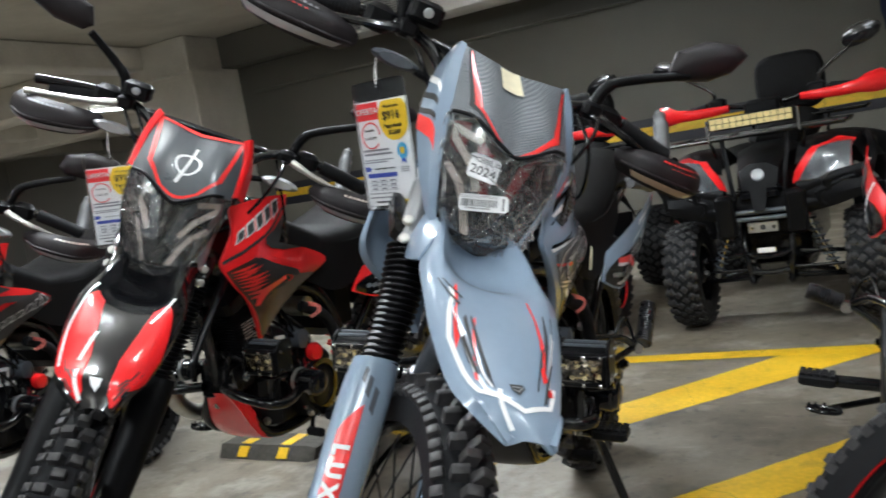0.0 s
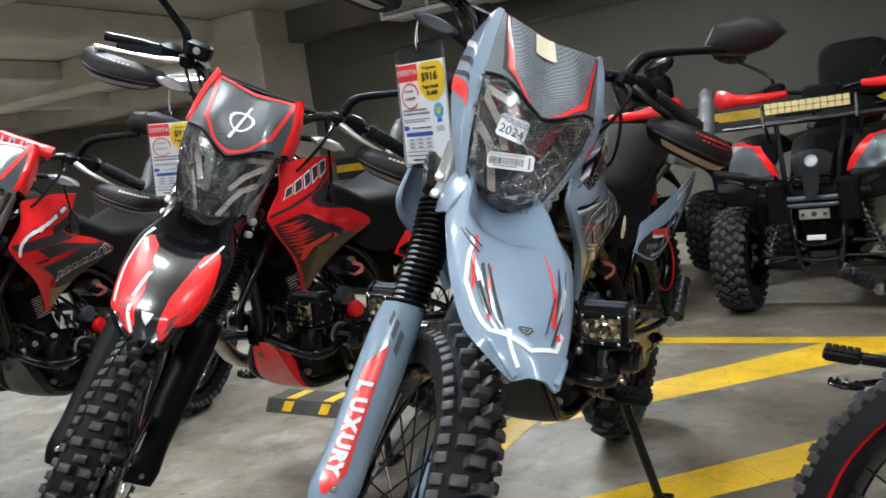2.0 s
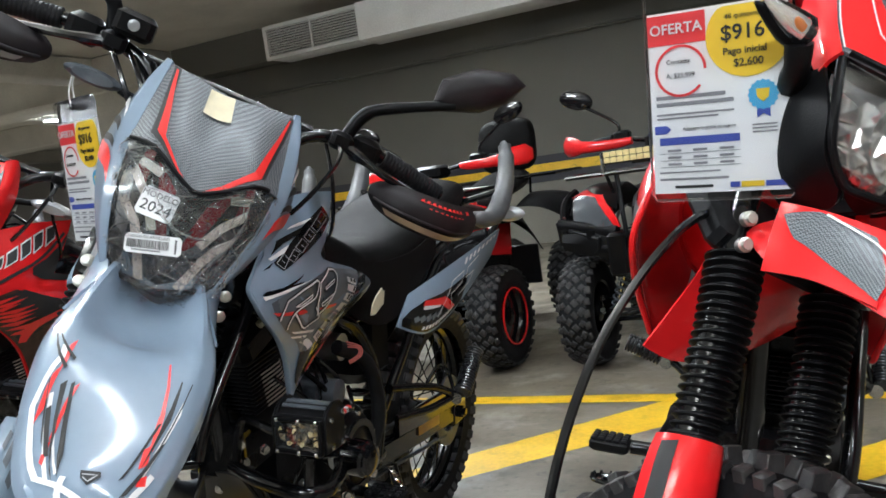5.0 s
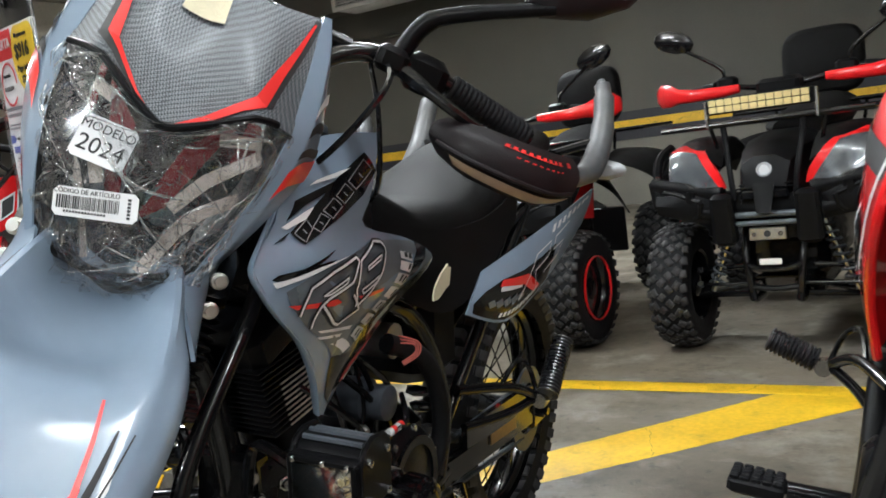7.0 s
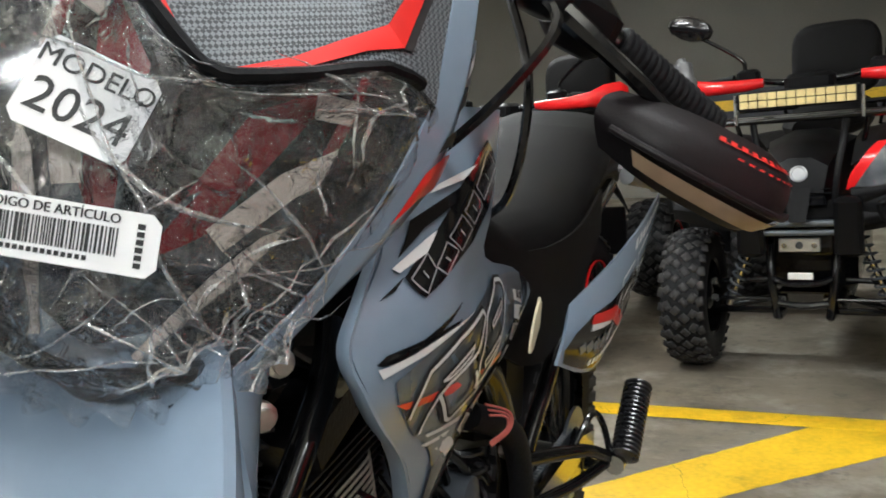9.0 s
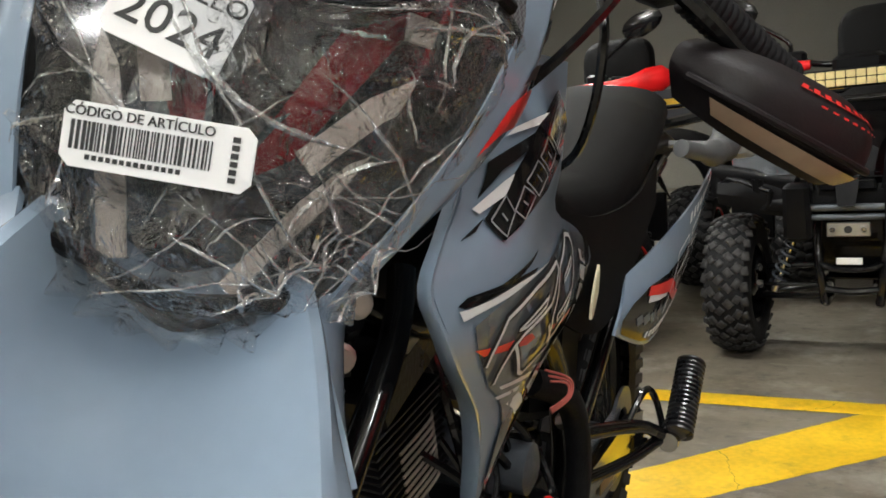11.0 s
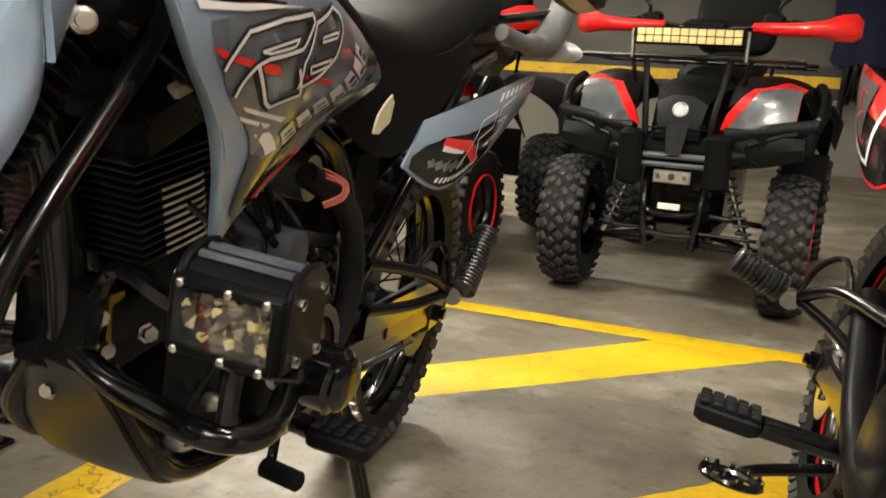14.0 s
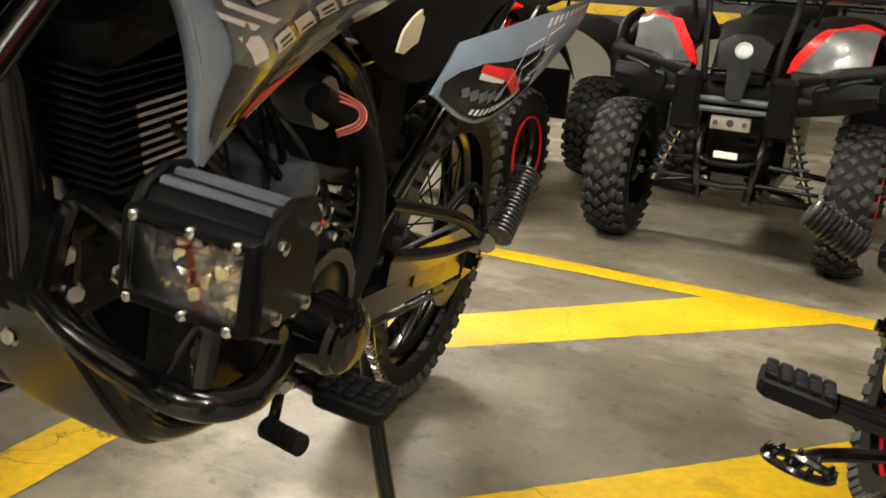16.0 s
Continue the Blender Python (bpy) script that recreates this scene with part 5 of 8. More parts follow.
        # hand guard
        G = [[(0.992, 0.286 * s, 1.090), (1.028, 0.325 * s, 1.080), (1.032, 0.400 * s, 1.080), (0.980, 0.455 * s, 1.092)],
             [(1.004, 0.268 * s, 1.104), (1.046, 0.314 * s, 1.096), (1.050, 0.408 * s, 1.096), (0.986, 0.470 * s, 1.108)],
             [(1.006, 0.263 * s, 1.113), (1.050, 0.312 * s, 1.108), (1.053, 0.410 * s, 1.109), (0.984, 0.474 * s, 1.121)],
             [(1.002, 0.266 * s, 1.126), (1.044, 0.316 * s, 1.128), (1.044, 0.410 * s, 1.132), (0.974, 0.473 * s, 1.140)],
             [(0.994, 0.280 * s, 1.136), (1.022, 0.326 * s, 1.144), (1.018, 0.402 * s, 1.148), (0.962, 0.460 * s, 1.152)]]
        if low:
            G = [[(x, y + 0.045, z - 0.008 - 0.12 * (abs(y) - 0.263)) for x, y, z in r] for r in G]
        hg = Panel(turned_rows(G, angle))
        guard = part("hand_guard", hg.sheet(B(), 18, 12, 0.010 * s), M["guard_black"], bar)
        b = B()
        o = 0.003 * s
        hg.quad(b, [(0.24, 0.14), (0.92, 0.10), (0.94, 0.27), (0.22, 0.28)], 14, 3, o)
        part("reflector_strip", b, M["amber"] if S["style"] == "grey" and s > 0 else M["silver"], guard)
        b = tube(B(), [hg.at(u, 0.36 + 0.05 * math.sin(u * 3), o) for u in (0.12, 0.3, 0.5, 0.7, 0.9)], 0.0032, 8, 4)
        part("guard_ridge", b, M["guard_black"], guard)
        b = B()
        for k in range(9):
            u = 0.44 + 0.036 * k
            hg.quad(b, [(u, 0.80), (u + 0.020, 0.80), (u + 0.026, 0.845), (u + 0.006, 0.845)], 2, 2, 0.0016 * s)
            hg.quad(b, [(u + 0.020, 0.80), (u + 0.034, 0.80), (u + 0.034, 0.81), (u + 0.020, 0.81)], 2, 2, 0.0016 * s)
        part("decal", b, M["orange_red" if S["style"] == "grey" and s > 0 else "drl" if s > 0 else "ink_grey"], guard)
        if S["style"] == "grey":
            b = B()
            for k in range(8):
                u = 0.50 + 0.034 * k
                hg.quad(b, [(u, 0.71), (u + 0.018, 0.71), (u + 0.020, 0.727), (u + 0.002, 0.727)], 2, 2, 0.0016 * s)
            hg.quad(b, [(0.80, 0.79), (0.84, 0.79), (0.85, 0.86), (0.81, 0.86)], 2, 2, 0.0018 * s)
            part("decal", b, M["orange_red"], guard)
        # mirror
        stem = part("mirror_stem", T(tube(B(), [(0.965, 0.200 * s, 1.180), (0.964, 0.212 * s, 1.222), (0.970, 0.242 * s, 1.250), (1.0, 0.345 * s if S["style"] == "grey" or s > 0 else -0.30, 1.305 if s > 0 else (1.37 if S["style"] == "grey" else 1.295))], [0.012, 0.012, 0.010, 0.009], 10, 5)), M["matte"], bar)
        c = Vector((0.985, 0.375 * s, 1.345) if s > 0 else (0.995, -0.43, 1.415))
        if s < 0 and S["style"] != "grey":
            c = Vector((0.995, -0.375, 1.335))
        tilt = 0.48 if s > 0 and S["style"] == "grey" else 0.15
        oval = [(a * math.cos(tilt) - h * math.sin(tilt), a * math.sin(tilt) + h * math.cos(tilt)) for a, h in ((-0.080, -0.012), (-0.062, -0.032), (0.0, -0.038), (0.050, -0.026), (0.088, 0.004), (0.066, 0.026), (0.0, 0.038), (-0.062, 0.024))]
        rings = []
        for k, (o, f) in enumerate(((0.030, 0.45), (0.020, 0.82), (0.004, 1.0), (-0.006, 0.98))):
            rings.append([c + Vector((o, f * a * s, f * h)) for a, h in oval])
        mr = part("mirror_shell", T(loft(B(), rings)), M["guard_black"], stem)
        part("mirror_glass", T(prism(B(), [c + Vector((-0.0075, 0.9 * a * s, 0.9 * h)) for a, h in oval], (-0.001, 0, 0))), M["mirror"], mr)
        # front indicator
        if red:
            N = lambda bm: turned(bm, nose)
            A = lambda x, y, z: Vector((x + 0.075, (y + 0.041) * s - 0.02, z - 0.008 + 0.25 * y * s))
            ind = part("indicator", N(tube(B(), [A(1.050, 0.058, 1.045), A(1.085, 0.088, 1.062), A(1.094, 0.108, 1.088)], [0.016, 0.014, 0.015], 10, 3)), M["matte"], bike)
            shape = ((0.106, 0.013, 1.098), (0.112, 0.0165, 1.101), (0.128, 0.0155, 1.105), (0.148, 0.011, 1.111), (0.166, 0.006, 1.117), (0.176, 0.002, 1.120))
            ring = lambda y, r, z, o, k: [A(1.096 + o + k * r * math.cos(a), y, z + r * math.sin(a)) for a in (2 * math.pi * n / 12 for n in range(12))]
            part("indicator_shell", N(loft(B(), [ring(y - 0.003, r, z - 0.006, -0.010, 0.9) for y, r, z in shape])), M["matte"], ind)
            part("bulb", N(lathe(B(), [(0.006, -0.008), (0.007, 0.0), (0.005, 0.007), (0.002, 0.010)], A(1.098, 0.124, 1.105), (0, s, 0.2), 12)), M["amber_bulb"], ind)
            part("reflector", N(loft(B(), [ring(y, r * 0.75, z, 0.001, 0.45) for y, r, z in shape[1:]])), M["reflector"], ind)
            part("indicator_lens", N(loft(B(), [ring(y, r, z, 0.002, 0.95) for y, r, z in shape])), M["lens"], ind).visible_shadow = False
        else:
            c = Vector((1.018, 0.195 * s, 1.110)) if S["style"] != "grey" or s < 0 else Vector((1.000, 0.128, 1.062))
            ind = part("indicator", T(tube(B(), [(1.03, 0.12 * s, 1.10), (1.02, 0.155 * s, 1.107)] if c.z > 1.1 else [(1.03, 0.07, 1.06), (1.005, 0.10, 1.062)], 0.007, 8)), M["matte"], bike)
            part("indicator_lens", T(loft(B(), [[c + Vector((o, f * (0.045 if c.z > 1.1 else 0.026) * math.cos(a), f * 0.013 * math.sin(a))) for a in (k * math.pi / 7 for k in range(14))] for o, f in ((-0.02, 0.5), (-0.012, 0.9), (0.008, 1.0), (0.018, 0.7))])), M["graphite"] if S["style"] == "grey" else M["silver"], ind)
    for off in (-0.03, 0.0, 0.035):
        part("cable", T(tube(B(), [(0.98, -0.17 + off, 1.17), (1.04, -0.13 + off, 1.13), (1.06, -0.06 + off * 0.4, 1.02), (1.04, 0.03, 0.92)], 0.0042, 6, 6)), M["frame"], bike)
    part("cable", T(tube(B(), [(0.98, 0.18, 1.17), (1.05, 0.19, 1.14), (1.06, 0.15, 1.03), (1.03, 0.08, 0.93)], 0.0042, 6, 6)), M["frame"], bike)
    part("cable", T(tube(B(), [(0.985, 0.17, 1.155), (1.03, 0.20, 1.10), (1.0, 0.235, 1.02), (0.95, 0.22, 0.985), (0.93, 0.15, 1.03), (0.95, 0.06, 1.06)], 0.0035, 6, 6)), M["frame"], bike)
    if S["style"] == "red":
        hose = part("brake_hose", T(tube(B(), [(1.06, -0.05, 0.895), (1.12, -0.15, 0.845), (1.19, -0.22, 0.72), (1.27, -0.225, 0.56), (1.33, -0.17, 0.44), (1.365, -0.09, 0.38)], 0.0052, 8, 6)), M["frame"], bike)
        part("hose_clip", T(tube(B(), [(1.29, -0.225, 0.53), (1.28, -0.15, 0.54), (1.27, -0.10, 0.545)], 0.0022, 6, 4)), M["steel"], hose)
    part("dash", T(box(B(), (1.03, 0, 1.125), (0.03, 0.12, 0.07), Matrix.Rotation(-0.6, 3, "Y"), 0.012)), M["matte"], bike)

    # tank, seat, side panels
    def ring(x, z0, z1, w, sq=0.75):
        return [Vector((x, w * (abs(math.cos(a)) ** sq) * (1 if math.cos(a) > 0 else -1), (z0 + z1) / 2 + (z1 - z0) / 2 * (abs(math.sin(a)) ** sq) * (1 if math.sin(a) > 0 else -1))) for a in (2 * math.pi * k / 20 for k in range(20))]
    part("fuel_tank", loft(B(), [ring(1.03, 0.86, 0.93, 0.05), ring(0.98, 0.80, 0.98, 0.10), ring(0.88, 0.76, 1.0, 0.13), ring(0.76, 0.76, 0.975, 0.115), ring(0.66, 0.76, 0.90, 0.085)]), M[S["tank"]], bike)
    seat = part("seat", loft(B(), [ring(0.80, 0.87, 0.955, 0.06), ring(0.72, 0.80, 0.93, 0.095), ring(0.58, 0.74, 0.865, 0.125), ring(0.44, 0.745, 0.86, 0.145), ring(0.30, 0.79, 0.895, 0.145), *((ring(0.12, 0.84, 0.945, 0.135), ring(-0.05, 0.87, 0.965, 0.115), ring(-0.16, 0.88, 0.955, 0.08)) if S["style"] != "red" else (ring(0.22, 0.79, 0.86, 0.10),))]), M["seat"], bike)
    for s in (-1, 1):
        side_b = B()
        Panel([[(0.80, 0.062 * s, 0.93), (0.62, 0.122 * s, 0.83), (0.42, 0.147 * s, 0.82), (0.25, 0.148 * s, 0.86)], [(0.76, 0.10 * s, 0.80), (0.62, 0.14 * s, 0.70), (0.48, 0.152 * s, 0.70), (0.28, 0.155 * s, 0.80)]]).sheet(side_b, 12, 6, 0.004)
        part("seat_skirt", side_b, M["seat"], seat)
    for s in (-1, 1):
        rows = SHROUD if s > 0 else mirrored(SHROUD)
        if S["style"] == "red":
            rows = [[(x, y * 0.86 * s, z) for x, y, z in r] for r in RED_SHROUD]
        sh = Panel(rows)
        k = 1 if s > 0 else -1
        shroud = part("tank_shroud", sh.sheet(B(), 22, 24, 0.004 * -k), M[S["shroud"]], bike)
        O = -0.0014 * k
        if S["style"] == "red":
            part("shroud_edge", tube(B(), [sh.at(0.0, v) for v in (0.05, 0.2, 0.35, 0.5, 0.65, 0.8, 0.92, 1.0)] + [sh.at(0.5, 1.0)], 0.0045, 8, 4), M[S["shroud"]], shroud)
        else:
            lip = [[sh.at(0.0, v) + Vector(o) for o in ((0, 0, 0), (0.0, -0.003 * k * g, 0), (-0.002 * g, -0.007 * k * g, 0), (-0.005 * g, -0.011 * k * g, 0))] for v, g in ((0.02, 0.5), (0.12, 0.5), (0.22, 0.6), (0.32, 0.8), (0.44, 1.0), (0.56, 1.1), (0.68, 1.2), (0.80, 1.3), (0.92, 1.2), (1.0, 1.0))]
            part("shroud_edge", Panel(lip, True).sheet(B(), 8, 40, 0.003 * k), M[S["shroud"]], shroud)
        if S["style"] == "grey":
            P = lambda pieces, mt, o: part("decal", [film(sh, q, O * o, 2, b) for b in [B()] for q in pieces][-1], M[mt], shroud)
            # dark slate ground of the lower half and the black streaks
            P([[(0.13, 0.444), (0.327, 0.403), (0.553, 0.380), (0.793, 0.357), (0.963, 0.437), (0.985, 0.56), (0.985, 0.70), (0.985, 0.86), (0.90, 0.90), (0.526, 0.87), (0.245, 0.765), (0.115, 0.636), (0.108, 0.533)]], "slate", 1.0)
            P([[(0.201, 0.214), (0.346, 0.268), (0.425, 0.249), (0.985, 0.092), (0.766, 0.055), (0.422, 0.112), (0.254, 0.169)],
               [(0.117, 0.176), (0.153, 0.128), (0.266, 0.120), (0.445, 0.108), (0.414, 0.124), (0.235, 0.144)], [(0.111, 0.240), (0.197, 0.211), (0.178, 0.233)],
               [(0.298, 0.364), (0.547, 0.325), (0.448, 0.350), (0.292, 0.386)], [(0.092, 0.373), (0.148, 0.360), (0.287, 0.385), (0.473, 0.370), (0.393, 0.394), (0.246, 0.400), (0.116, 0.385)],
               [(0.245, 0.77), (0.60, 0.79), (0.95, 0.84), (0.90, 0.90), (0.56, 0.90), (0.46, 0.94), (0.23, 0.91)], [(0.70, 0.57), (0.985, 0.45), (0.985, 0.50), (0.72, 0.62)],
               [(0.45, 0.70), (0.985, 0.56), (0.985, 0.80), (0.60, 0.80)]], "black", 1.5)
            P([[(0.258, 0.105), (0.311, 0.098), (0.609, 0.086), (0.469, 0.101)], [(0.096, 0.190), (0.246, 0.161), (0.299, 0.154), (0.271, 0.185), (0.156, 0.202)],
               [(0.084, 0.384), (0.085, 0.414), (0.269, 0.406), (0.435, 0.385), (0.561, 0.376), (0.366, 0.379), (0.229, 0.389), (0.125, 0.389)],
               [(0.222, 0.719), (0.325, 0.716), (0.468, 0.764), (0.392, 0.775)], [(0.165, 0.650), (0.401, 0.680), (0.38, 0.692), (0.175, 0.662)], [(0.13, 0.672), (0.319, 0.696), (0.30, 0.706), (0.145, 0.684)],
               [(0.86, 0.885), (0.985, 0.82), (0.985, 0.842), (0.92, 0.89)]], "white", 2.0)
            # slanted blocks along the band, ringed in silver
            b = B()
            for q in ([(0.234, 0.220), (0.348, 0.260), (0.355, 0.220), (0.271, 0.185)], [(0.351, 0.216), (0.435, 0.239), (0.466, 0.201), (0.366, 0.179)], [(0.375, 0.172), (0.494, 0.203), (0.548, 0.171), (0.438, 0.144)], [(0.460, 0.140), (0.563, 0.164), (0.652, 0.136), (0.547, 0.116)], [(0.582, 0.112), (0.677, 0.130), (0.883, 0.089), (0.752, 0.070)]):
                ribbon(sh, q + q[:1], 0.0014, O * 2.2, 3, b)
                m0, m1 = Vector(q[0]).lerp(Vector(q[3]), 0.5), Vector(q[1]).lerp(Vector(q[2]), 0.5)
                ribbon(sh, [m0.lerp(m1, 0.3), m0.lerp(m1, 0.75)], 0.0016, O * 2.2, 3, b)
            part("decal", b, M["silver"], shroud)
            # two large angular blocks in white outline with a dark ground
            shapes = ([(0.114, 0.573), (0.253, 0.458), (0.400, 0.418), (0.569, 0.394), (0.559, 0.416), (0.442, 0.489), (0.299, 0.524), (0.248, 0.547), (0.132, 0.630)], [(0.251, 0.545), (0.268, 0.637), (0.289, 0.649), (0.419, 0.611), (0.413, 0.579), (0.408, 0.540)],
                      [(0.278, 0.507), (0.365, 0.482), (0.443, 0.463), (0.412, 0.484), (0.308, 0.509), (0.278, 0.507)], [(0.402, 0.594), (0.433, 0.526), (0.571, 0.417), (0.780, 0.361), (0.797, 0.378), (0.726, 0.431), (0.609, 0.501), (0.497, 0.555), (0.412, 0.591)],
                      [(0.572, 0.455), (0.695, 0.433), (0.661, 0.451), (0.558, 0.467), (0.572, 0.455)], [(0.459, 0.532), (0.585, 0.508), (0.556, 0.525), (0.456, 0.550), (0.459, 0.532)])
            for mt, wd, o in (("ink", 0.0085, 2.1), ("white", 0.0034, 2.7)):
                b = B()
                for i, q in enumerate(shapes):
                    ribbon(sh, q, wd * (0.7 if i in (2, 4, 5) else 1), O * o, 4, b)
                part("decal", b, M[mt], shroud)
            b = B()
            for j in range(7):
                a0, c0 = Vector((0.41 + 0.058 * j, 0.725 - 0.040 * j)), Vector((0.52 + 0.045 * j, 0.757 - 0.039 * j))
                st = Vector((0.042, -0.030))
                film(sh, [a0, a0 + st, c0 + st, c0], O * 2.2, 1, b)
            part("decal", b, M["white"], shroud)
            b = B()
            for j in range(7):
                a0, c0 = Vector((0.41 + 0.058 * j, 0.725 - 0.040 * j)), Vector((0.52 + 0.045 * j, 0.757 - 0.039 * j))
                for f in (0.30, 0.66)[j % 2:]:
                    m0 = a0.lerp(c0, f)
                    film(sh, [m0 + Vector((0.008, -0.006)), m0 + Vector((0.036, -0.026)), m0 + Vector((0.050, -0.020)), m0 + Vector((0.022, 0.0))], O * 2.6, 1, b)
            part("decal", b, M["ink"], shroud)
            P([[(0.091, 0.512), (0.191, 0.529), (0.330, 0.539), (0.345, 0.558), (0.305, 0.566), (0.121, 0.541)], [(0.430, 0.555), (0.584, 0.565), (0.578, 0.578), (0.444, 0.574)], [(0.72, 0.885), (0.74, 0.835), (0.97, 0.785), (0.98, 0.82), (0.82, 0.885)]], "orange_red", 1.9)
        elif S["style"] == "red_black" and not S.get("bars"):
            # lettered top strip, black joint, faded brown lower part with scratches
            part("decal", film(sh, [(0.0, 0.40), (0.33, 0.352), (0.44, 0.335), (0.55, 0.46), (0.68, 0.60), (0.99, 0.66), (0.99, 0.97), (0.10, 0.97), (0.0, 0.72)], O, 3), M["faded"], shroud)
            b = ribbon(sh, [(0.0, 0.312), (0.298, 0.268), (0.576, 0.187), (0.80, 0.095), (0.90, 0.06)], 0.007, O * 1.6)
            film(sh, [(0.62, 0.20), (0.98, 0.06), (0.98, 0.40), (0.80, 0.36)], O * 1.5, 2, b)
            film(sh, [(0.298, 0.375), (0.49, 0.352), (0.52, 0.44), (0.66, 0.56), (0.642, 0.60), (0.473, 0.536), (0.277, 0.468)], O * 1.6, 2, b)
            rng = random.Random(6)
            for j in range(16):
                u, v = rng.uniform(0.02, 0.42), rng.uniform(0.48, 0.70)
                film(sh, [(u, v), (u + rng.uniform(0.10, 0.26), v - rng.uniform(0.03, 0.07)), (u + 0.20, v - 0.01), (u + 0.02, v + rng.uniform(0.006, 0.02))], O * 1.8, 1, b)
            part("decal", b, M["ink"], shroud)
            b = film(sh, [(0.043, 0.735), (0.30, 0.62), (0.526, 0.559), (0.53, 0.594), (0.34, 0.66), (0.16, 0.741)], O * 2.4, 2)
            for j in range(9):
                u, v = rng.uniform(0.0, 0.16), 0.42 + 0.032 * j
                film(sh, [(u * 0.3, v), (u + 0.16, v - 0.02), (u + 0.28, v - 0.03), (u + 0.12, v + 0.012)], O * 2.2, 1, b)
            part("decal", b, M["orange_red"], shroud)
            edge, face = B(), B()
            for j in range(5):
                u, v = 0.10 + 0.135 * j, 0.165 - 0.023 * j
                q = [(u, v - 0.035), (u + 0.115, v - 0.055), (u + 0.135, v + 0.005), (u + 0.03, v + 0.035)]
                m = sum((Vector(p) for p in q), Vector((0, 0))) / 4
                film(sh, q, O * 2.0, 1, edge)
                film(sh, [m + (Vector(p) - m) * 0.78 for p in q], O * 2.5, 1, face)
            part("decal", edge, M["white"], shroud)
            part("decal", face, M["ink"], shroud)
        else:
            b = B()
            sh.quad(b, [(0.0, 0.30), (0.95, 0.26), (0.9, 0.36), (0.10, 0.40)], 10, 3, O)
            sh.quad(b, [(0.35, 0.58), (0.95, 0.5), (0.95, 0.80), (0.55, 0.86)], 8, 5, O)
            part("decal", b, M["ink"], shroud)
            b = B()
            if S["style"] != "red":
                rng = random.Random(6)
                film(sh, [(0.30, 0.40), (0.62, 0.38), (0.97, 0.52), (0.97, 0.58), (0.60, 0.47), (0.34, 0.52)], O * 1.5, 2, b)
                for j in range(22):
                    u, v = rng.uniform(0.15, 0.80), rng.uniform(0.52, 0.76)
                    du = rng.uniform(0.08, 0.22)
                    film(sh, [(u, v), (min(u + du, 0.97), v - rng.uniform(0.02, 0.07)), (min(u + du, 0.98), v - 0.01), (u + 0.02, v + rng.uniform(0.008, 0.03))], O * 1.6, 1, b)
                film(sh, [(0.60, 0.20), (0.98, 0.08), (0.98, 0.22), (0.75, 0.30)], O * 1.5, 2, b)
                c2, c3 = B(), B()
                for q in ([(0.20, 0.225), (0.30, 0.265), (0.36, 0.215), (0.27, 0.175)], [(0.33, 0.21), (0.43, 0.245), (0.48, 0.20), (0.37, 0.17)], [(0.40, 0.165), (0.50, 0.20), (0.56, 0.165), (0.46, 0.135)], [(0.49, 0.13), (0.58, 0.16), (0.66, 0.13), (0.56, 0.105)], [(0.60, 0.10), (0.69, 0.125), (0.84, 0.085), (0.75, 0.065)]):
                    film(sh, q, O * 2.2, 1, c2)
                    m = sum((Vector(p) for p in q), Vector((0, 0))) / 4
                    film(sh, [m + (Vector(p) - m) * 0.62 for p in q], O * 2.7, 1, c3)
                part("decal", c2, M["ink"], shroud)
                part("decal", c3, M["white"], shroud)
                if S.get("bars"):
                    film(sh, [(0.20, 0.60), (0.60, 0.50), (0.97, 0.46), (0.97, 0.74), (0.70, 0.80), (0.40, 0.80)], O * 2.8, 2, b)
                    c4 = ribbon(sh, [(0.04, 0.44), (0.25, 0.24), (0.60, 0.12)], 0.010, O * 3.0)
                    for j in range(7):
                        u, v = 0.34 + 0.085 * j, 0.70 - 0.026 * j
                        ribbon(sh, [(u, v + 0.05), (u + 0.03, v - 0.04), (u + 0.08, v - 0.05), (u + 0.06, v + 0.03), (u, v + 0.05)], 0.0028, O * 3.4, 3, c4)
                    part("decal", c4, M["white"], shroud)
                part("decal", film(sh, [(0.25, 0.80), (0.95, 0.80), (0.90, 0.90), (0.50, 0.95), (0.25, 0.93)], O * 1.4, 2), M["bronze"], shroud)
            if S["style"] == "red":
                sh.stroke(b, [(0.06, 0.2), (0.2, 0.6), (0.5, 0.95)], 0.03, O * 1.6)
                for j in range(5):
                    sh.stroke(b, [(0.45 + 0.09 * j, 0.66 - 0.02 * j), (0.50 + 0.09 * j, 0.58 - 0.02 * j)], 0.03, O * 2)
            part("decal", b, M["white" if S["style"] == "red" else "ink"], shroud)
        rows = SIDE if s > 0 else mirrored(SIDE)
        if S["style"] == "red":
            rows = [[(x, y, z + 0.035) for x, y, z in r] for r in rows]
        sp = Panel(rows)
        panel = part("side_panel", sp.sheet(B(), 18, 10, 0.004 * -k), M[S["side"]], bike)
        part("decal", film(sp, [(0.03, 0.70), (0.10, 0.50), (0.20, 0.40), (0.62, 0.44), (0.66, 0.93), (0.30, 0.95), (0.05, 0.92)], O, 2), M["black"], panel)
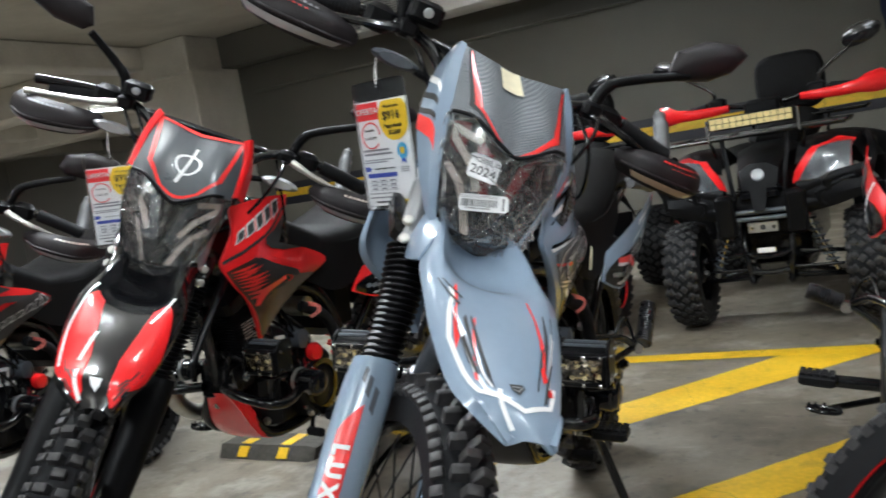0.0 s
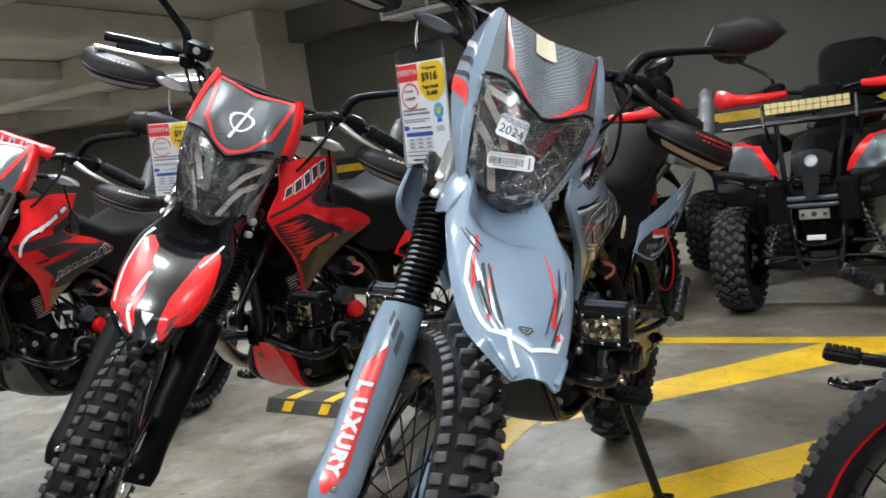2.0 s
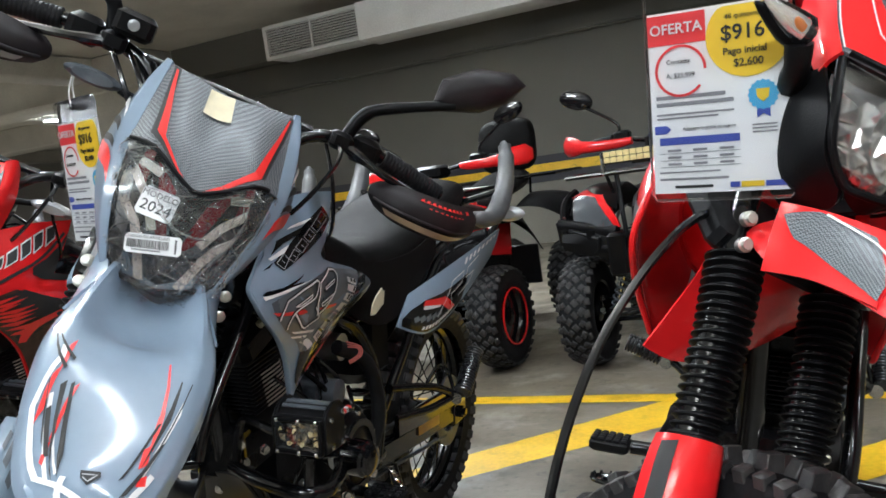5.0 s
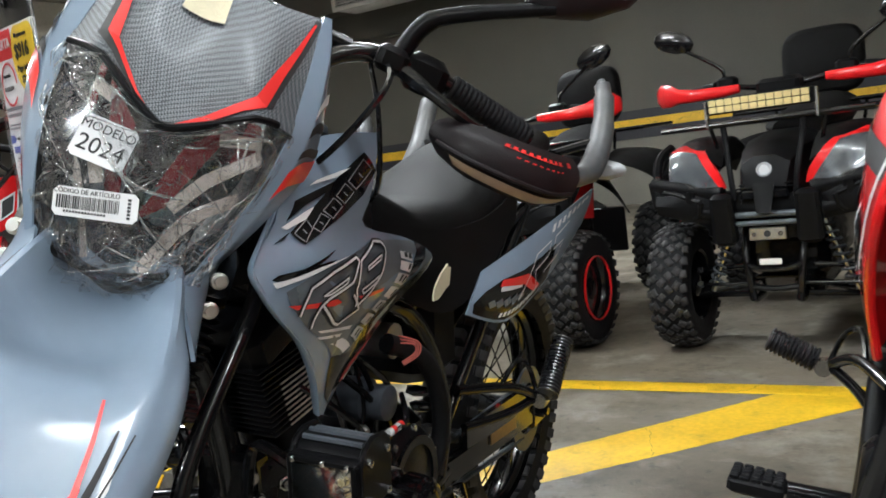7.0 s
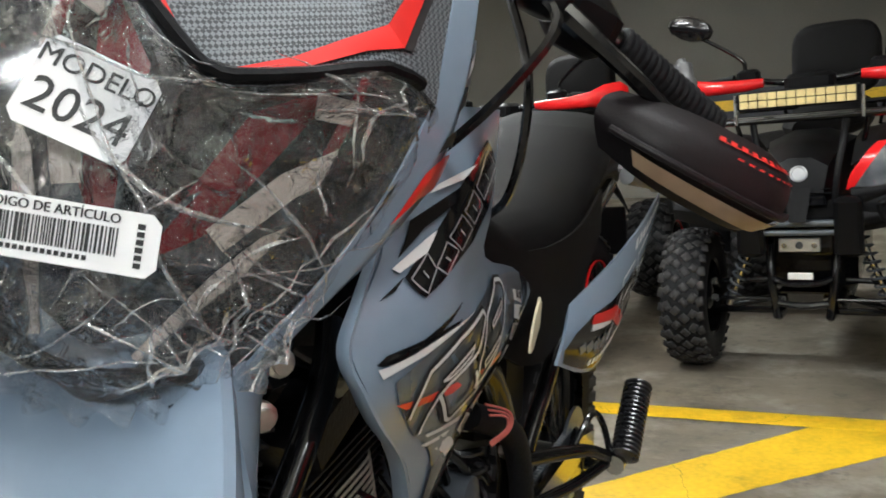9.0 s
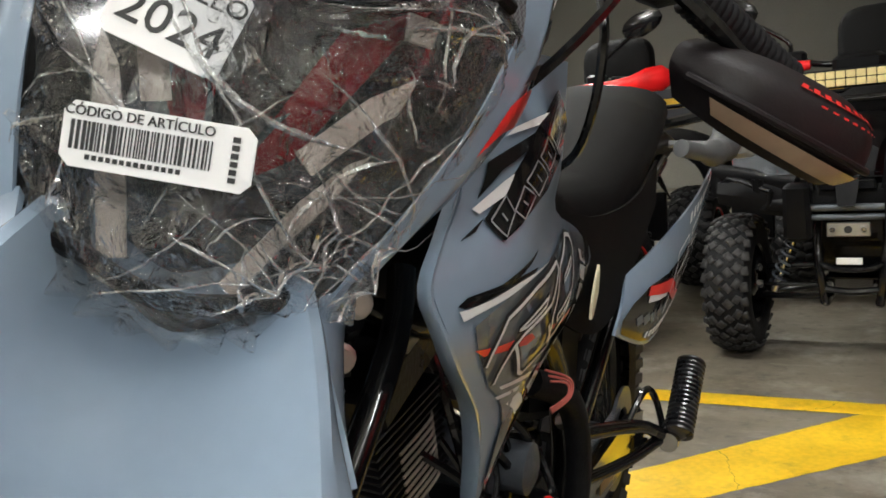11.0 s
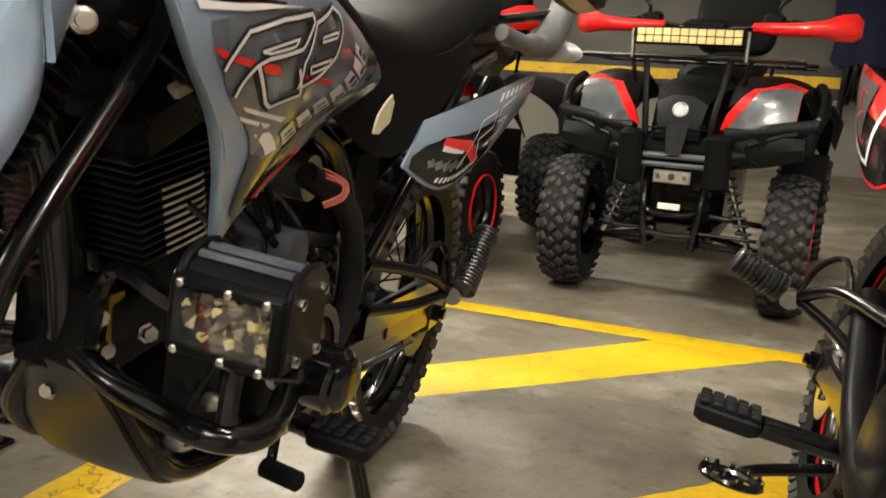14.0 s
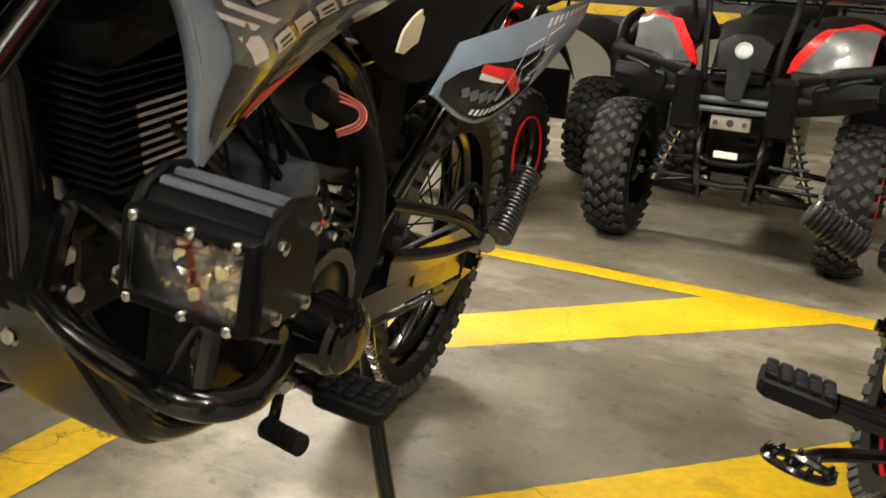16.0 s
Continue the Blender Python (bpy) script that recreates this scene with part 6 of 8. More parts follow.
        if S["style"] == "red":
            b = B()
            sp.stroke(b, [(0.30, 0.04), (0.42, 0.80), (0.92, 0.96)], 0.035, O * 1.8)
            part("decal", b, M["white"], panel)
            b = B()
            sp.quad(b, [(0.52, 0.12), (0.92, 0.20), (0.90, 0.80), (0.56, 0.72)], 8, 5, O * 1.4)
            part("decal", b, M["ink"], panel)
            b = B()
            sp.stroke(b, [(0.62, 0.30), (0.72, 0.30), (0.72, 0.48), (0.62, 0.50), (0.72, 0.66)], 0.03, O * 2)
            part("decal", b, M["orange_red"], panel)
            continue
        b = B()
        for q in ([(0.36, 0.76), (0.44, 0.34), (0.56, 0.32), (0.55, 0.50), (0.44, 0.54), (0.50, 0.74)], [(0.72, 0.28), (0.60, 0.32), (0.59, 0.48), (0.69, 0.50), (0.66, 0.66), (0.55, 0.68)]):
            ribbon(sp, q, 0.0022, O * 2.0, 4, b)
        for j in range(8):
            film(sp, [(0.56 + 0.045 * j, 0.22 - 0.004 * j), (0.585 + 0.045 * j, 0.22 - 0.004 * j), (0.60 + 0.045 * j, 0.10), (0.575 + 0.045 * j, 0.10)], O * 1.8, 1, b)
        for j in range(10):
            film(sp, [(0.24 + 0.030 * j, 0.90 - 0.006 * j), (0.258 + 0.030 * j, 0.90 - 0.006 * j), (0.264 + 0.030 * j, 0.84 - 0.006 * j), (0.246 + 0.030 * j, 0.84 - 0.006 * j)], O * 1.8, 1, b)
        film(sp, [(0.20, 0.50), (0.36, 0.56), (0.35, 0.62), (0.20, 0.57)], O * 1.6, 1, b)
        part("decal", b, M["white"], panel)
        b = B()
        for j in range(5):
            film(sp, [(0.14 + 0.05 * j, 0.70), (0.175 + 0.05 * j, 0.66), (0.20 + 0.05 * j, 0.74), (0.165 + 0.05 * j, 0.78)], O * 1.6, 1, b)
        part("decal", b, M["slate"], panel)
        part("decal", film(sp, [(0.20, 0.40), (0.38, 0.50), (0.56, 0.82), (0.52, 0.84), (0.36, 0.60), (0.19, 0.49)], O * 1.8, 2), M["orange_red"], panel)
    if S["style"] == "grey":
        part("tape_patch", prism(B(), [(x, 0.158 - 0.16 * (0.643 - x), z) for x, z in ((0.643, 0.724), (0.638, 0.736), (0.630, 0.745), (0.600, 0.757), (0.563, 0.766), (0.560, 0.760), (0.545, 0.757), (0.525, 0.746), (0.530, 0.740), (0.537, 0.732), (0.575, 0.729), (0.617, 0.721))], (0, 0.003, 0)), M["tape"], bike, "torn strip of cream masking tape")

    # tail
    dz = 0.0 if S["style"] != "red" else -0.10
    part("rear_fender", loft(B(), [ring(0.20, 0.82 + dz, 0.86 + dz, 0.10), ring(-0.10, 0.84 + dz, 0.90 + dz, 0.11), ring(-0.34, 0.82 + dz, 0.87 + dz, 0.09), ring(-0.42, 0.78 + dz, 0.81 + dz, 0.05)]), M["matte"], bike)
    part("tail_light", box(B(), (-0.36, 0, 0.865 + dz), (0.06, 0.09, 0.05), None, 0.012), M["orange_red"], bike)
    for s in ((-1, 1) if S["style"] != "red" else ()):
        part("grab_rail", tube(B(), [(0.15, 0.170 * s, 0.872), (0.06, 0.205 * s, 0.860), (-0.02, 0.218 * s, 0.872), (-0.085, 0.222 * s, 0.930), (-0.118, 0.220 * s, 1.000), (-0.134, 0.212 * s, 1.045), (-0.140, 0.206 * s, 1.060)], [0.014, 0.022, 0.027, 0.026, 0.023, 0.018, 0.009], 14, 5), M["rail"], bike)
        part("rail_mount", tube(B(), [(-0.06, 0.10 * s, 0.895), (-0.07, 0.205 * s, 0.925)], 0.010, 8), M["frame"], bike)
        ind = part("indicator", tube(B(), [(-0.12, 0.11 * s, 0.86), (-0.12, 0.19 * s, 0.862)], 0.007, 8), M["silver"], bike)
        c = Vector((-0.12, 0.225 * s, 0.862))
        part("indicator_lens", loft(B(), [[c + Vector((o, f * 0.05 * math.cos(a), f * 0.022 * math.sin(a))) for a in (k * math.pi / 7 for k in range(14))] for o, f in ((-0.025, 0.5), (-0.01, 0.9), (0.012, 1.0), (0.025, 0.6))]), M["silver"], ind)

    # frame and swing arm
    fb = B()
    tube(fb, [(1.06, 0, 0.88), (0.962, 0, 0.68), (0.940, 0, 0.58), (0.925, 0, 0.48)], 0.020, 12)
    for s in (-1, 1):
        tube(fb, [(1.06, 0.02 * s, 0.90), (0.90, 0.075 * s, 0.78), (0.62, 0.095 * s, 0.70), (0.50, 0.10 * s, 0.52), (0.53, 0.10 * s, 0.36)], 0.016, 10, 5)
        tube(fb, [(0.925, 0.03 * s, 0.50), (0.905, 0.075 * s, 0.42), (0.86, 0.080 * s, 0.372), (0.78, 0.090 * s, 0.358), (0.62, 0.105 * s, 0.368), (0.50, 0.10 * s, 0.38)], 0.015, 10, 5)
        tube(fb, [(0.62, 0.095 * s, 0.70), (0.30, 0.11 * s, 0.76), (-0.10, 0.10 * s, 0.83)], 0.013, 10, 4)
        tube(fb, [(0.50, 0.10 * s, 0.46), (0.30, 0.115 * s, 0.66), (0.10, 0.11 * s, 0.80)], 0.012, 10, 4)
    box(fb, (0.93, 0, 0.53), (0.04, 0.10, 0.10), None, 0.01)
    part("main_frame", fb, M["frame"], bike)
    part("fairing_stay", tube(B(), [(0.985, 0.11, 0.84), (1.018, 0.12, 0.797), (1.10, 0.12, 0.703), (1.14, 0.12, 0.65), (1.155, 0.118, 0.61)], 0.0100, 12, 4), M["frame"], bike)
    sa = B()
    for s in (-1, 1):
        box(sa, (0.25, 0.092 * s, 0.345), (0.56, 0.028, 0.055), Matrix.Rotation(-0.10, 3, "Y"), 0.008)
        box(sa, (-0.005, 0.092 * s, 0.318), (0.10, 0.034, 0.07), None, 0.01)
        lathe(sa, [(0.016, -0.006), (0.016, 0.008), (0.010, 0.009), (0.010, 0.016)], (0.0, 0.112 * s, 0.318), (0, s, 0), 6)
    part("swing_arm", sa, M["frame"], bike)
    part("chain_guard", prism(B(), [(0.42, 0.10, 0.43), (0.10, 0.10, 0.405), (-0.03, 0.10, 0.37), (-0.02, 0.10, 0.345), (0.30, 0.10, 0.375), (0.42, 0.10, 0.39)], (0, 0.012, 0)), M["black"], bike)
    ch = B()
    for i in range(40):
        x = 0.03 + 0.47 * i / 40
        for z in (0.385 + 0.02 * i / 40, 0.255 + 0.06 * i / 40):
            box(ch, (x, 0.075, z), (0.010, 0.012, 0.008), None, 0.002)
    part("chain", ch, M["graphite"], bike)
    spr = lathe(B(), [(0.098, -0.003), (0.098, 0.003), (0.06, 0.003), (0.06, -0.003)], (0, 0.075, 0.318), n=42, closed=True)
    part("sprocket", spr, M["graphite"], bike)
    coil = [(0.36 + 0.10 * k / 60, 0.032 * math.cos(k * 0.75), 0.42 + 0.26 * k / 60 + 0.032 * math.sin(k * 0.75) * 0.4) for k in range(61)]
    part("shock_spring", tube(B(), coil, 0.006, 7), M["orange_red"] if S["style"] != "grey" else M["frame"], bike)
    part("hugger", Panel([[(0.36, -0.06, 0.60), (0.36, 0.0, 0.62), (0.36, 0.06, 0.60)], [(0.22, -0.065, 0.66), (0.22, 0.0, 0.70), (0.22, 0.065, 0.66)], [(0.02, -0.06, 0.70), (0.02, 0, 0.73), (0.02, 0.06, 0.70)]]).sheet(B(), 8, 8, 0.004), M["matte"], bike)
    part("swing_label", prism(B(), [(0.30, 0.108, 0.385), (0.16, 0.108, 0.370), (0.16, 0.108, 0.335), (0.30, 0.108, 0.350)], (0, 0.002, 0)), M["bronze"], bike)

    # engine
    eng = part("engine", box(B(), (0.69, -0.005, 0.44), (0.32, 0.20, 0.20), None, 0.04), M["engine"], bike)
    cyl = part("cylinder", tube(B(), [(0.80, 0, 0.50), (0.885, 0, 0.70)], 0.058, 16), M["engine"], eng)
    for i in range(13):
        c = Vector((0.872 + 0.0022 * i, 0.0, 0.612 + 0.0076 * i))
        part("cooling_fin", box(B(), c, (0.120, 0.150, 0.003), Matrix.Rotation(0.14, 3, "Y"), 0.001), M["engine"], cyl)
        if i < 9:
            part("fin_edge", tube(B(), [c + Vector((0.026, 0.0755, -0.003)), c + Vector((-0.030, 0.0755, 0.005)), c + Vector((-0.045, 0.070, 0.007))], 0.0015, 6, 4), M["fin"], cyl)
    part("cylinder_head", box(B(), (0.895, 0, 0.735), (0.13, 0.15, 0.06), Matrix.Rotation(0.38, 3, "Y"), 0.015), M["engine"], eng)
    part("side_cover", lathe(B(), [(0.010, 0.040), (0.070, 0.038), (0.085, 0.026), (0.088, 0.0), (0.088, -0.03)], (0.69, 0.105, 0.45), (0, 1, 0), 28), M["engine"], eng)
    part("cover_ring", lathe(B(), [(0.072, 0.036), (0.072, 0.043), (0.058, 0.043), (0.058, 0.036)], (0.69, 0.105, 0.45), (0, 1, 0), 28, True), M["frame"], eng)
    part("side_cover", lathe(B(), [(0.010, 0.040), (0.075, 0.038), (0.09, 0.026), (0.094, 0.0), (0.094, -0.03)], (0.71, -0.105, 0.44), (0, -1, 0), 28), M["engine"], eng)
    part("starter_motor", lathe(B(), [(0.026, -0.06), (0.032, -0.055), (0.032, 0.02), (0.026, 0.025), (0.026, 0.055), (0.014, 0.06)], (0.735, 0.075, 0.590), (0.0, 1, 0), 20), M["graphite"], eng)
    part("carburettor", tube(B(), [(0.66, 0.03, 0.66), (0.66, 0.10, 0.66)], 0.028, 14), M["alu"], eng)
    part("intake", tube(B(), [(0.78, 0, 0.68), (0.66, 0.01, 0.67), (0.52, 0.02, 0.65)], 0.03, 14, 4), M["matte"], eng)
    part("air_box", box(B(), (0.47, 0, 0.62), (0.14, 0.19, 0.17), None, 0.03), M["matte"], bike)
    for x, y, z in ((0.950, 0.045, 0.553), (0.938, 0.045, 0.518), (0.915, 0.072, 0.535), (0.617, 0.132, 0.474), (0.63, 0.14, 0.39), (0.75, 0.14, 0.39), (0.77, 0.135, 0.49)):
        part("bolt", lathe(B(), [(0.010, 0), (0.010, 0.004), (0.0075, 0.005), (0.0075, 0.012)], (x, y, z), (0.45, 0.9, 0.1), 6), M["steel"], eng)
    for k in range(8):
        a = 2 * math.pi * (k + 0.3) / 8
        part("bolt", lathe(B(), [(0.0065, 0), (0.0065, 0.004), (0.005, 0.007)], (0.69 + 0.081 * math.cos(a), 0.132, 0.45 + 0.081 * math.sin(a)), (0, 1, 0), 6), M["steel"], eng)
    rng = random.Random(9)
    for k in range(7):
        x0, z0 = rng.uniform(0.70, 0.95), rng.uniform(0.70, 0.78)
        x1, z1 = rng.uniform(0.62, 0.90), rng.uniform(0.40, 0.55)
        part("cable", tube(B(), [(x0, rng.uniform(0.02, 0.08), z0), ((x0 + x1) / 2 + rng.uniform(-0.04, 0.04), rng.uniform(0.085, 0.125), (z0 + z1) / 2), (x1, rng.uniform(0.09, 0.12), z1)], rng.uniform(0.003, 0.0055), 6, 6), M["frame"], eng)
    for x, y, z in ((0.80, 0.105, 0.50), (0.83, 0.10, 0.44), (0.58, 0.12, 0.58), (0.78, 0.11, 0.56), (0.86, 0.08, 0.40)):
        part("fitting", lathe(B(), [(0.009, -0.006), (0.011, 0.0), (0.008, 0.008), (0.004, 0.012)], (x, y, z), (0.3, 0.9, 0.2), 8), M["alu"], eng)
    if S["style"] == "red_black":
        part("badge_plate", box(B(), (0.80, 0.095, 0.585), (0.05, 0.006, 0.055), Matrix.Rotation(-0.15, 3, "Y"), 0.004), M["white"], eng)
        part("badge_mark", box(B(), (0.80, 0.0985, 0.585), (0.024, 0.003, 0.034), Matrix.Rotation(-0.15, 3, "Y"), 0.002), M["ink"], eng)
        part("red_cap", lathe(B(), [(0.024, 0.0), (0.026, 0.01), (0.020, 0.022), (0.012, 0.024)], (0.70, 0.128, 0.545), (0.2, 1, 0), 18), M["red"], eng)
        part("white_label", box(B(), (0.745, 0.147, 0.45), (0.035, 0.002, 0.012), None, 0.001), M["white"], eng)
    part("engine_plate", prism(B(), [(0.945, 0.04, 0.560), (0.87, 0.055, 0.565), (0.87, 0.055, 0.51), (0.94, 0.04, 0.49)], (0, 0.008, 0)), M["engine"], eng)
    part("exhaust_pipe", tube(B(), [(0.92, -0.02, 0.72), (1.015, -0.045, 0.67), (1.0, -0.11, 0.54), (0.87, -0.135, 0.41), (0.56, -0.125, 0.40), (0.34, -0.125, 0.52)], 0.022, 12, 6), M["alu"] if S["style"] == "red_black" else M["graphite"] if S["style"] == "grey" else M["matte"], bike)
    my = 0.0 if S["style"] != "red" else 0.10
    part("muffler", tube(B(), [(0.34, -0.125 + my, 0.52), (0.28, -0.13 + my, 0.55), (-0.12, -0.135 + my, 0.70), (-0.16, -0.135 + my, 0.715)], [0.03, 0.045, 0.045, 0.036], 16, 4), M["matte"], bike)
    hb = tube(B(), [(0.72, 0.12, 0.675), (0.64, 0.14, 0.63), (0.60, 0.145, 0.55), (0.595, 0.14, 0.47), (0.62, 0.12, 0.40)], 0.015, 10, 5)
    part("breather_hose", hb, M["rubber"], bike)
    for k in range(3):
        wb = tube(B(), [(0.70 + 0.004 * k, 0.13 + 0.004 * k, 0.682 - 0.004 * k), (0.676 + 0.007 * k, 0.15, 0.668), (0.680 + 0.006 * k, 0.152, 0.650 + 0.003 * k), (0.705 + 0.003 * k, 0.14, 0.640 + 0.003 * k)], 0.0013, 6, 5)
        part("wire", wb, M["wire"], bike)

    if S["style"] == "grey":
        lead = part("lead", tube(B(), [(0.80, 0.10, 0.50), (0.795, 0.145, 0.545), (0.76, 0.152, 0.563), (0.72, 0.150, 0.560), (0.68, 0.12, 0.585)], 0.0045, 8, 5), M["frame"], bike)
        for x, m in ((0.778, "white"), (0.768, "orange_red"), (0.758, "white"), (0.748, "orange_red")):
            part("sleeve_band", tube(B(), [(x, 0.1505, 0.5622), (x - 0.0095, 0.1510, 0.5626)], 0.0062, 10), M[m], lead)
        part("connector", box(B(), (0.892, 0.070, 0.760), (0.034, 0.012, 0.014), Matrix.Rotation(0.3, 3, "Y"), 0.003), M["tape"], bike, "cream plug of the wiring")

    # skid plate, crash bars, foot controls
    sk = Panel([[(0.915, -0.062, 0.492), (0.938, -0.030, 0.496), (0.955, 0.030, 0.502), (0.972, 0.066, 0.506)], [(0.905, -0.075, 0.450), (0.928, -0.035, 0.455), (0.945, 0.035, 0.462), (0.955, 0.080, 0.468)],
                [(0.890, -0.082, 0.405), (0.905, -0.040, 0.405), (0.915, 0.040, 0.408), (0.920, 0.085, 0.412)], [(0.855, -0.085, 0.366), (0.872, -0.040, 0.362), (0.878, 0.040, 0.364), (0.880, 0.085, 0.370)],
                [(0.800, -0.082, 0.343), (0.808, -0.040, 0.338), (0.810, 0.040, 0.338), (0.806, 0.082, 0.345)]])
    skid = part("skid_plate", sk.sheet(B(), 10, 20, 0.005), M[S["skid"]], bike)
    part("bolt", lathe(B(), [(0.010, 0), (0.010, 0.005), (0.007, 0.006), (0.007, 0.012)], sk.at(0.48, 0.22), (1, 0.1, 0.1), 6), M["steel"], skid)
    part("skid_hole", lathe(B(), [(0.011, 0.0), (0.011, 0.002)], sk.at(0.52, 0.44, 0.001), sk.normal(0.52, 0.44), 14), M["ink"], skid)
    part("skid_flange", Panel([[sk.at(1.0, v), sk.at(1.0, v) + Vector((-0.010, 0.002, 0.004)), sk.at(1.0, v) + Vector((-0.026, -0.006, 0.012))] for v in (0.08, 0.25, 0.4, 0.55, 0.7, 0.85, 1.0)]).sheet(B(), 4, 16, 0.003), M[S["skid"]] if S["skid"] != "skid" else M["frame"], skid)
    for s in (-1, 1):
        if S["style"] != "red":
            cb = B()
            tube(cb, [(0.955, 0.035 * s, 0.515), (0.985, 0.10 * s, 0.512), (1.00, 0.19 * s, 0.505), (0.965, 0.222 * s, 0.498), (0.90, 0.212 * s, 0.50), (0.82, 0.178 * s, 0.52), (0.74, 0.12 * s, 0.53)], 0.0125, 10, 6)
            tube(cb, [(0.99, 0.205 * s, 0.515), (0.985, 0.205 * s, 0.56), (1.0, 0.222 * s, 0.59)], 0.009, 8, 3)
            tube(cb, [(0.965, 0.05 * s, 0.53), (0.955, 0.06 * s, 0.60), (0.985, 0.14 * s, 0.60), (1.0, 0.20 * s, 0.595)], 0.008, 8, 4)
            crash = part("crash_bar", cb, M["frame"], bike)
            slider = lathe(B(), [(0.018, -0.035), (0.027, -0.018), (0.030, 0.012), (0.025, 0.016), (0.025, 0.024), (0.033, 0.03), (0.033, 0.058), (0.028, 0.062), (0.028, 0.066), (0.022, 0.070), (0.012, 0.071)], (0.846, 0.186 * s, 0.516), (0.12, s, -0.05), 22)
            part("crash_slider", slider, M["black"], crash)
            part("slider_band", lathe(B(), [(0.0312, -0.004), (0.0312, 0.006), (0.0290, 0.006), (0.0290, -0.004)], (0.846, 0.186 * s, 0.516), (0.12, s, -0.05), 22, True), M["silver"], crash)
        if S["pod"]:
            py, pz = 0.226 * s, 0.626
            arch = [(-0.028, -0.031), (0.026, -0.031), (0.028, 0.016), (0.020, 0.030), (0.004, 0.038), (-0.018, 0.036), (-0.028, 0.026)]
            pod = part("auxiliary_light", loft(B(), [[Vector((1.016 + x, py + y, pz + z)) for x, z in arch] for y in (-0.040, 0.040)]), M["matte"], bike)
            for dy in (-0.0435, 0.0435):
                part("end_plate", loft(B(), [[Vector((1.016 + x * f, py + dy + o, pz + 0.002 + z * f)) for x, z in arch] for o, f in ((-0.0035, 1.06), (-0.0015, 1.12), (0.0015, 1.12), (0.0035, 1.06))]), M["matte"], pod)
                for dx, dz in ((0.018, 0.020), (-0.018, 0.024), (0.016, -0.024), (-0.018, -0.024)):
                    part("bolt", lathe(B(), [(0.0042, 0), (0.0042, 0.004), (0.002, 0.005)], (1.016 + dx, py + dy + (0.004 if dy > 0 else -0.004), pz + dz), (0, 1 if dy > 0 else -1, 0), 8), M["steel"], pod)
            fb2 = B()
            for k in range(3):
                tube(fb2, [(1.002 + 0.013 * k, py - 0.038, pz + 0.0385 - 0.003 * abs(k - 1)), (1.002 + 0.013 * k, py + 0.038, pz + 0.0385 - 0.003 * abs(k - 1))], 0.0035, 6)
            part("heat_sink", fb2, M["graphite"], pod)
            rng = random.Random(4)
            for i in range(6):
                for j in range(4):
                    p = Vector((1.041, py + (i - 2.5) * 0.0125 * s, pz - 0.004 + (j - 1.5) * 0.0105))
                    b = B()
                    vs = [b.verts.new(p + Vector((rng.uniform(0.0, 0.008), dy * rng.uniform(0.0055, 0.0075), dz * rng.uniform(0.005, 0.0065)))) for dy, dz in ((-1, -1), (1, -1), (1, 1), (-1, 1))]
                    tip = b.verts.new(p + Vector((rng.uniform(0.004, 0.012), rng.uniform(-0.004, 0.004), rng.uniform(-0.004, 0.004))))
                    for c in range(4):
                        b.faces.new((vs[c], vs[(c + 1) % 4], tip))
                    part("reflector", b, M["crystal"], pod, sharp=5)
                    if j == 2 and i % 2 == 0 or j == 0 and i % 2 == 1:
                        part("led", box(B(), tip_at(p, rng), (0.004, 0.0075, 0.0075), Matrix.Rotation(rng.uniform(-0.6, 0.6), 3, "X"), 0.001), M["led"], pod)
            part("backing", box(B(), (1.040, py, pz - 0.004), (0.004, 0.078, 0.044), None, 0.001), M["red_lens"], pod)
            part("lens", box(B(), (1.0555, py, pz - 0.004), (0.0015, 0.076, 0.042), None, 0.0005), M["lens"], pod).visible_shadow = False
            bz = B()
            box(bz, (1.046, py, pz + 0.021), (0.018, 0.086, 0.008), None, 0.003)
            box(bz, (1.046, py, pz - 0.029), (0.018, 0.086, 0.008), None, 0.003)
            for dy in (-0.040, 0.040):
                box(bz, (1.046, py + dy, pz - 0.004), (0.018, 0.007, 0.052), None, 0.002)
            part("bezel", bz, M["matte"], pod)
            for dy in (-0.034, 0.004, 0.034):
                for dz in (-0.029, 0.021):
                    part("bolt", lathe(B(), [(0.0034, 0), (0.0034, 0.003), (0.002, 0.004)], (1.0548, py + dy, pz + dz), (1, 0, 0), 8), M["steel"], pod)
            part("light_bracket", tube(B(), [(1.02, py - 0.05, pz - 0.038), (1.02, py, pz - 0.046), (1.02, py + 0.05, pz - 0.038)], 0.006, 6, 3), M["frame"], pod)
        # rider's foot peg
        peg = B()
        px, py = (0.700, 0.010) if S["style"] != "red" else (0.575, 0.076)
        box(peg, (px, (0.195 + py) * s, 0.374), (0.054, 0.078, 0.024), None, 0.008)
        blocks = B()
        for i in range(4):
            for j in range(5):
                box(blocks, (px - 0.019 + 0.0125 * i, (0.165 + py + 0.0150 * j) * s, 0.3875), (0.0108, 0.0125, 0.007), None, 0.0015)
        fp = part("foot_peg", peg, M["rubber"], bike)
        part("tread", blocks, M["rubber"], fp)
        part("peg_bracket", tube(B(), [(px - 0.02, 0.10 * s, 0.37), (px, (0.155 + py) * s, 0.374)], 0.014, 10), M["frame"], fp)
        pb = B()
        qy, qz = (0.19, 0.45) if S["style"] != "red" else (0.205, 0.475)
        tube(pb, [(0.47, 0.115 * s, 0.52), (0.34, 0.165 * s, qz + 0.04), (0.262, qy * s, qz)], 0.010, 10, 4)
        tube(pb, [(0.44, 0.115 * s, 0.44), (0.34, 0.155 * s, qz - 0.015), (0.262, qy * s, qz - 0.002)], 0.009, 10, 4)
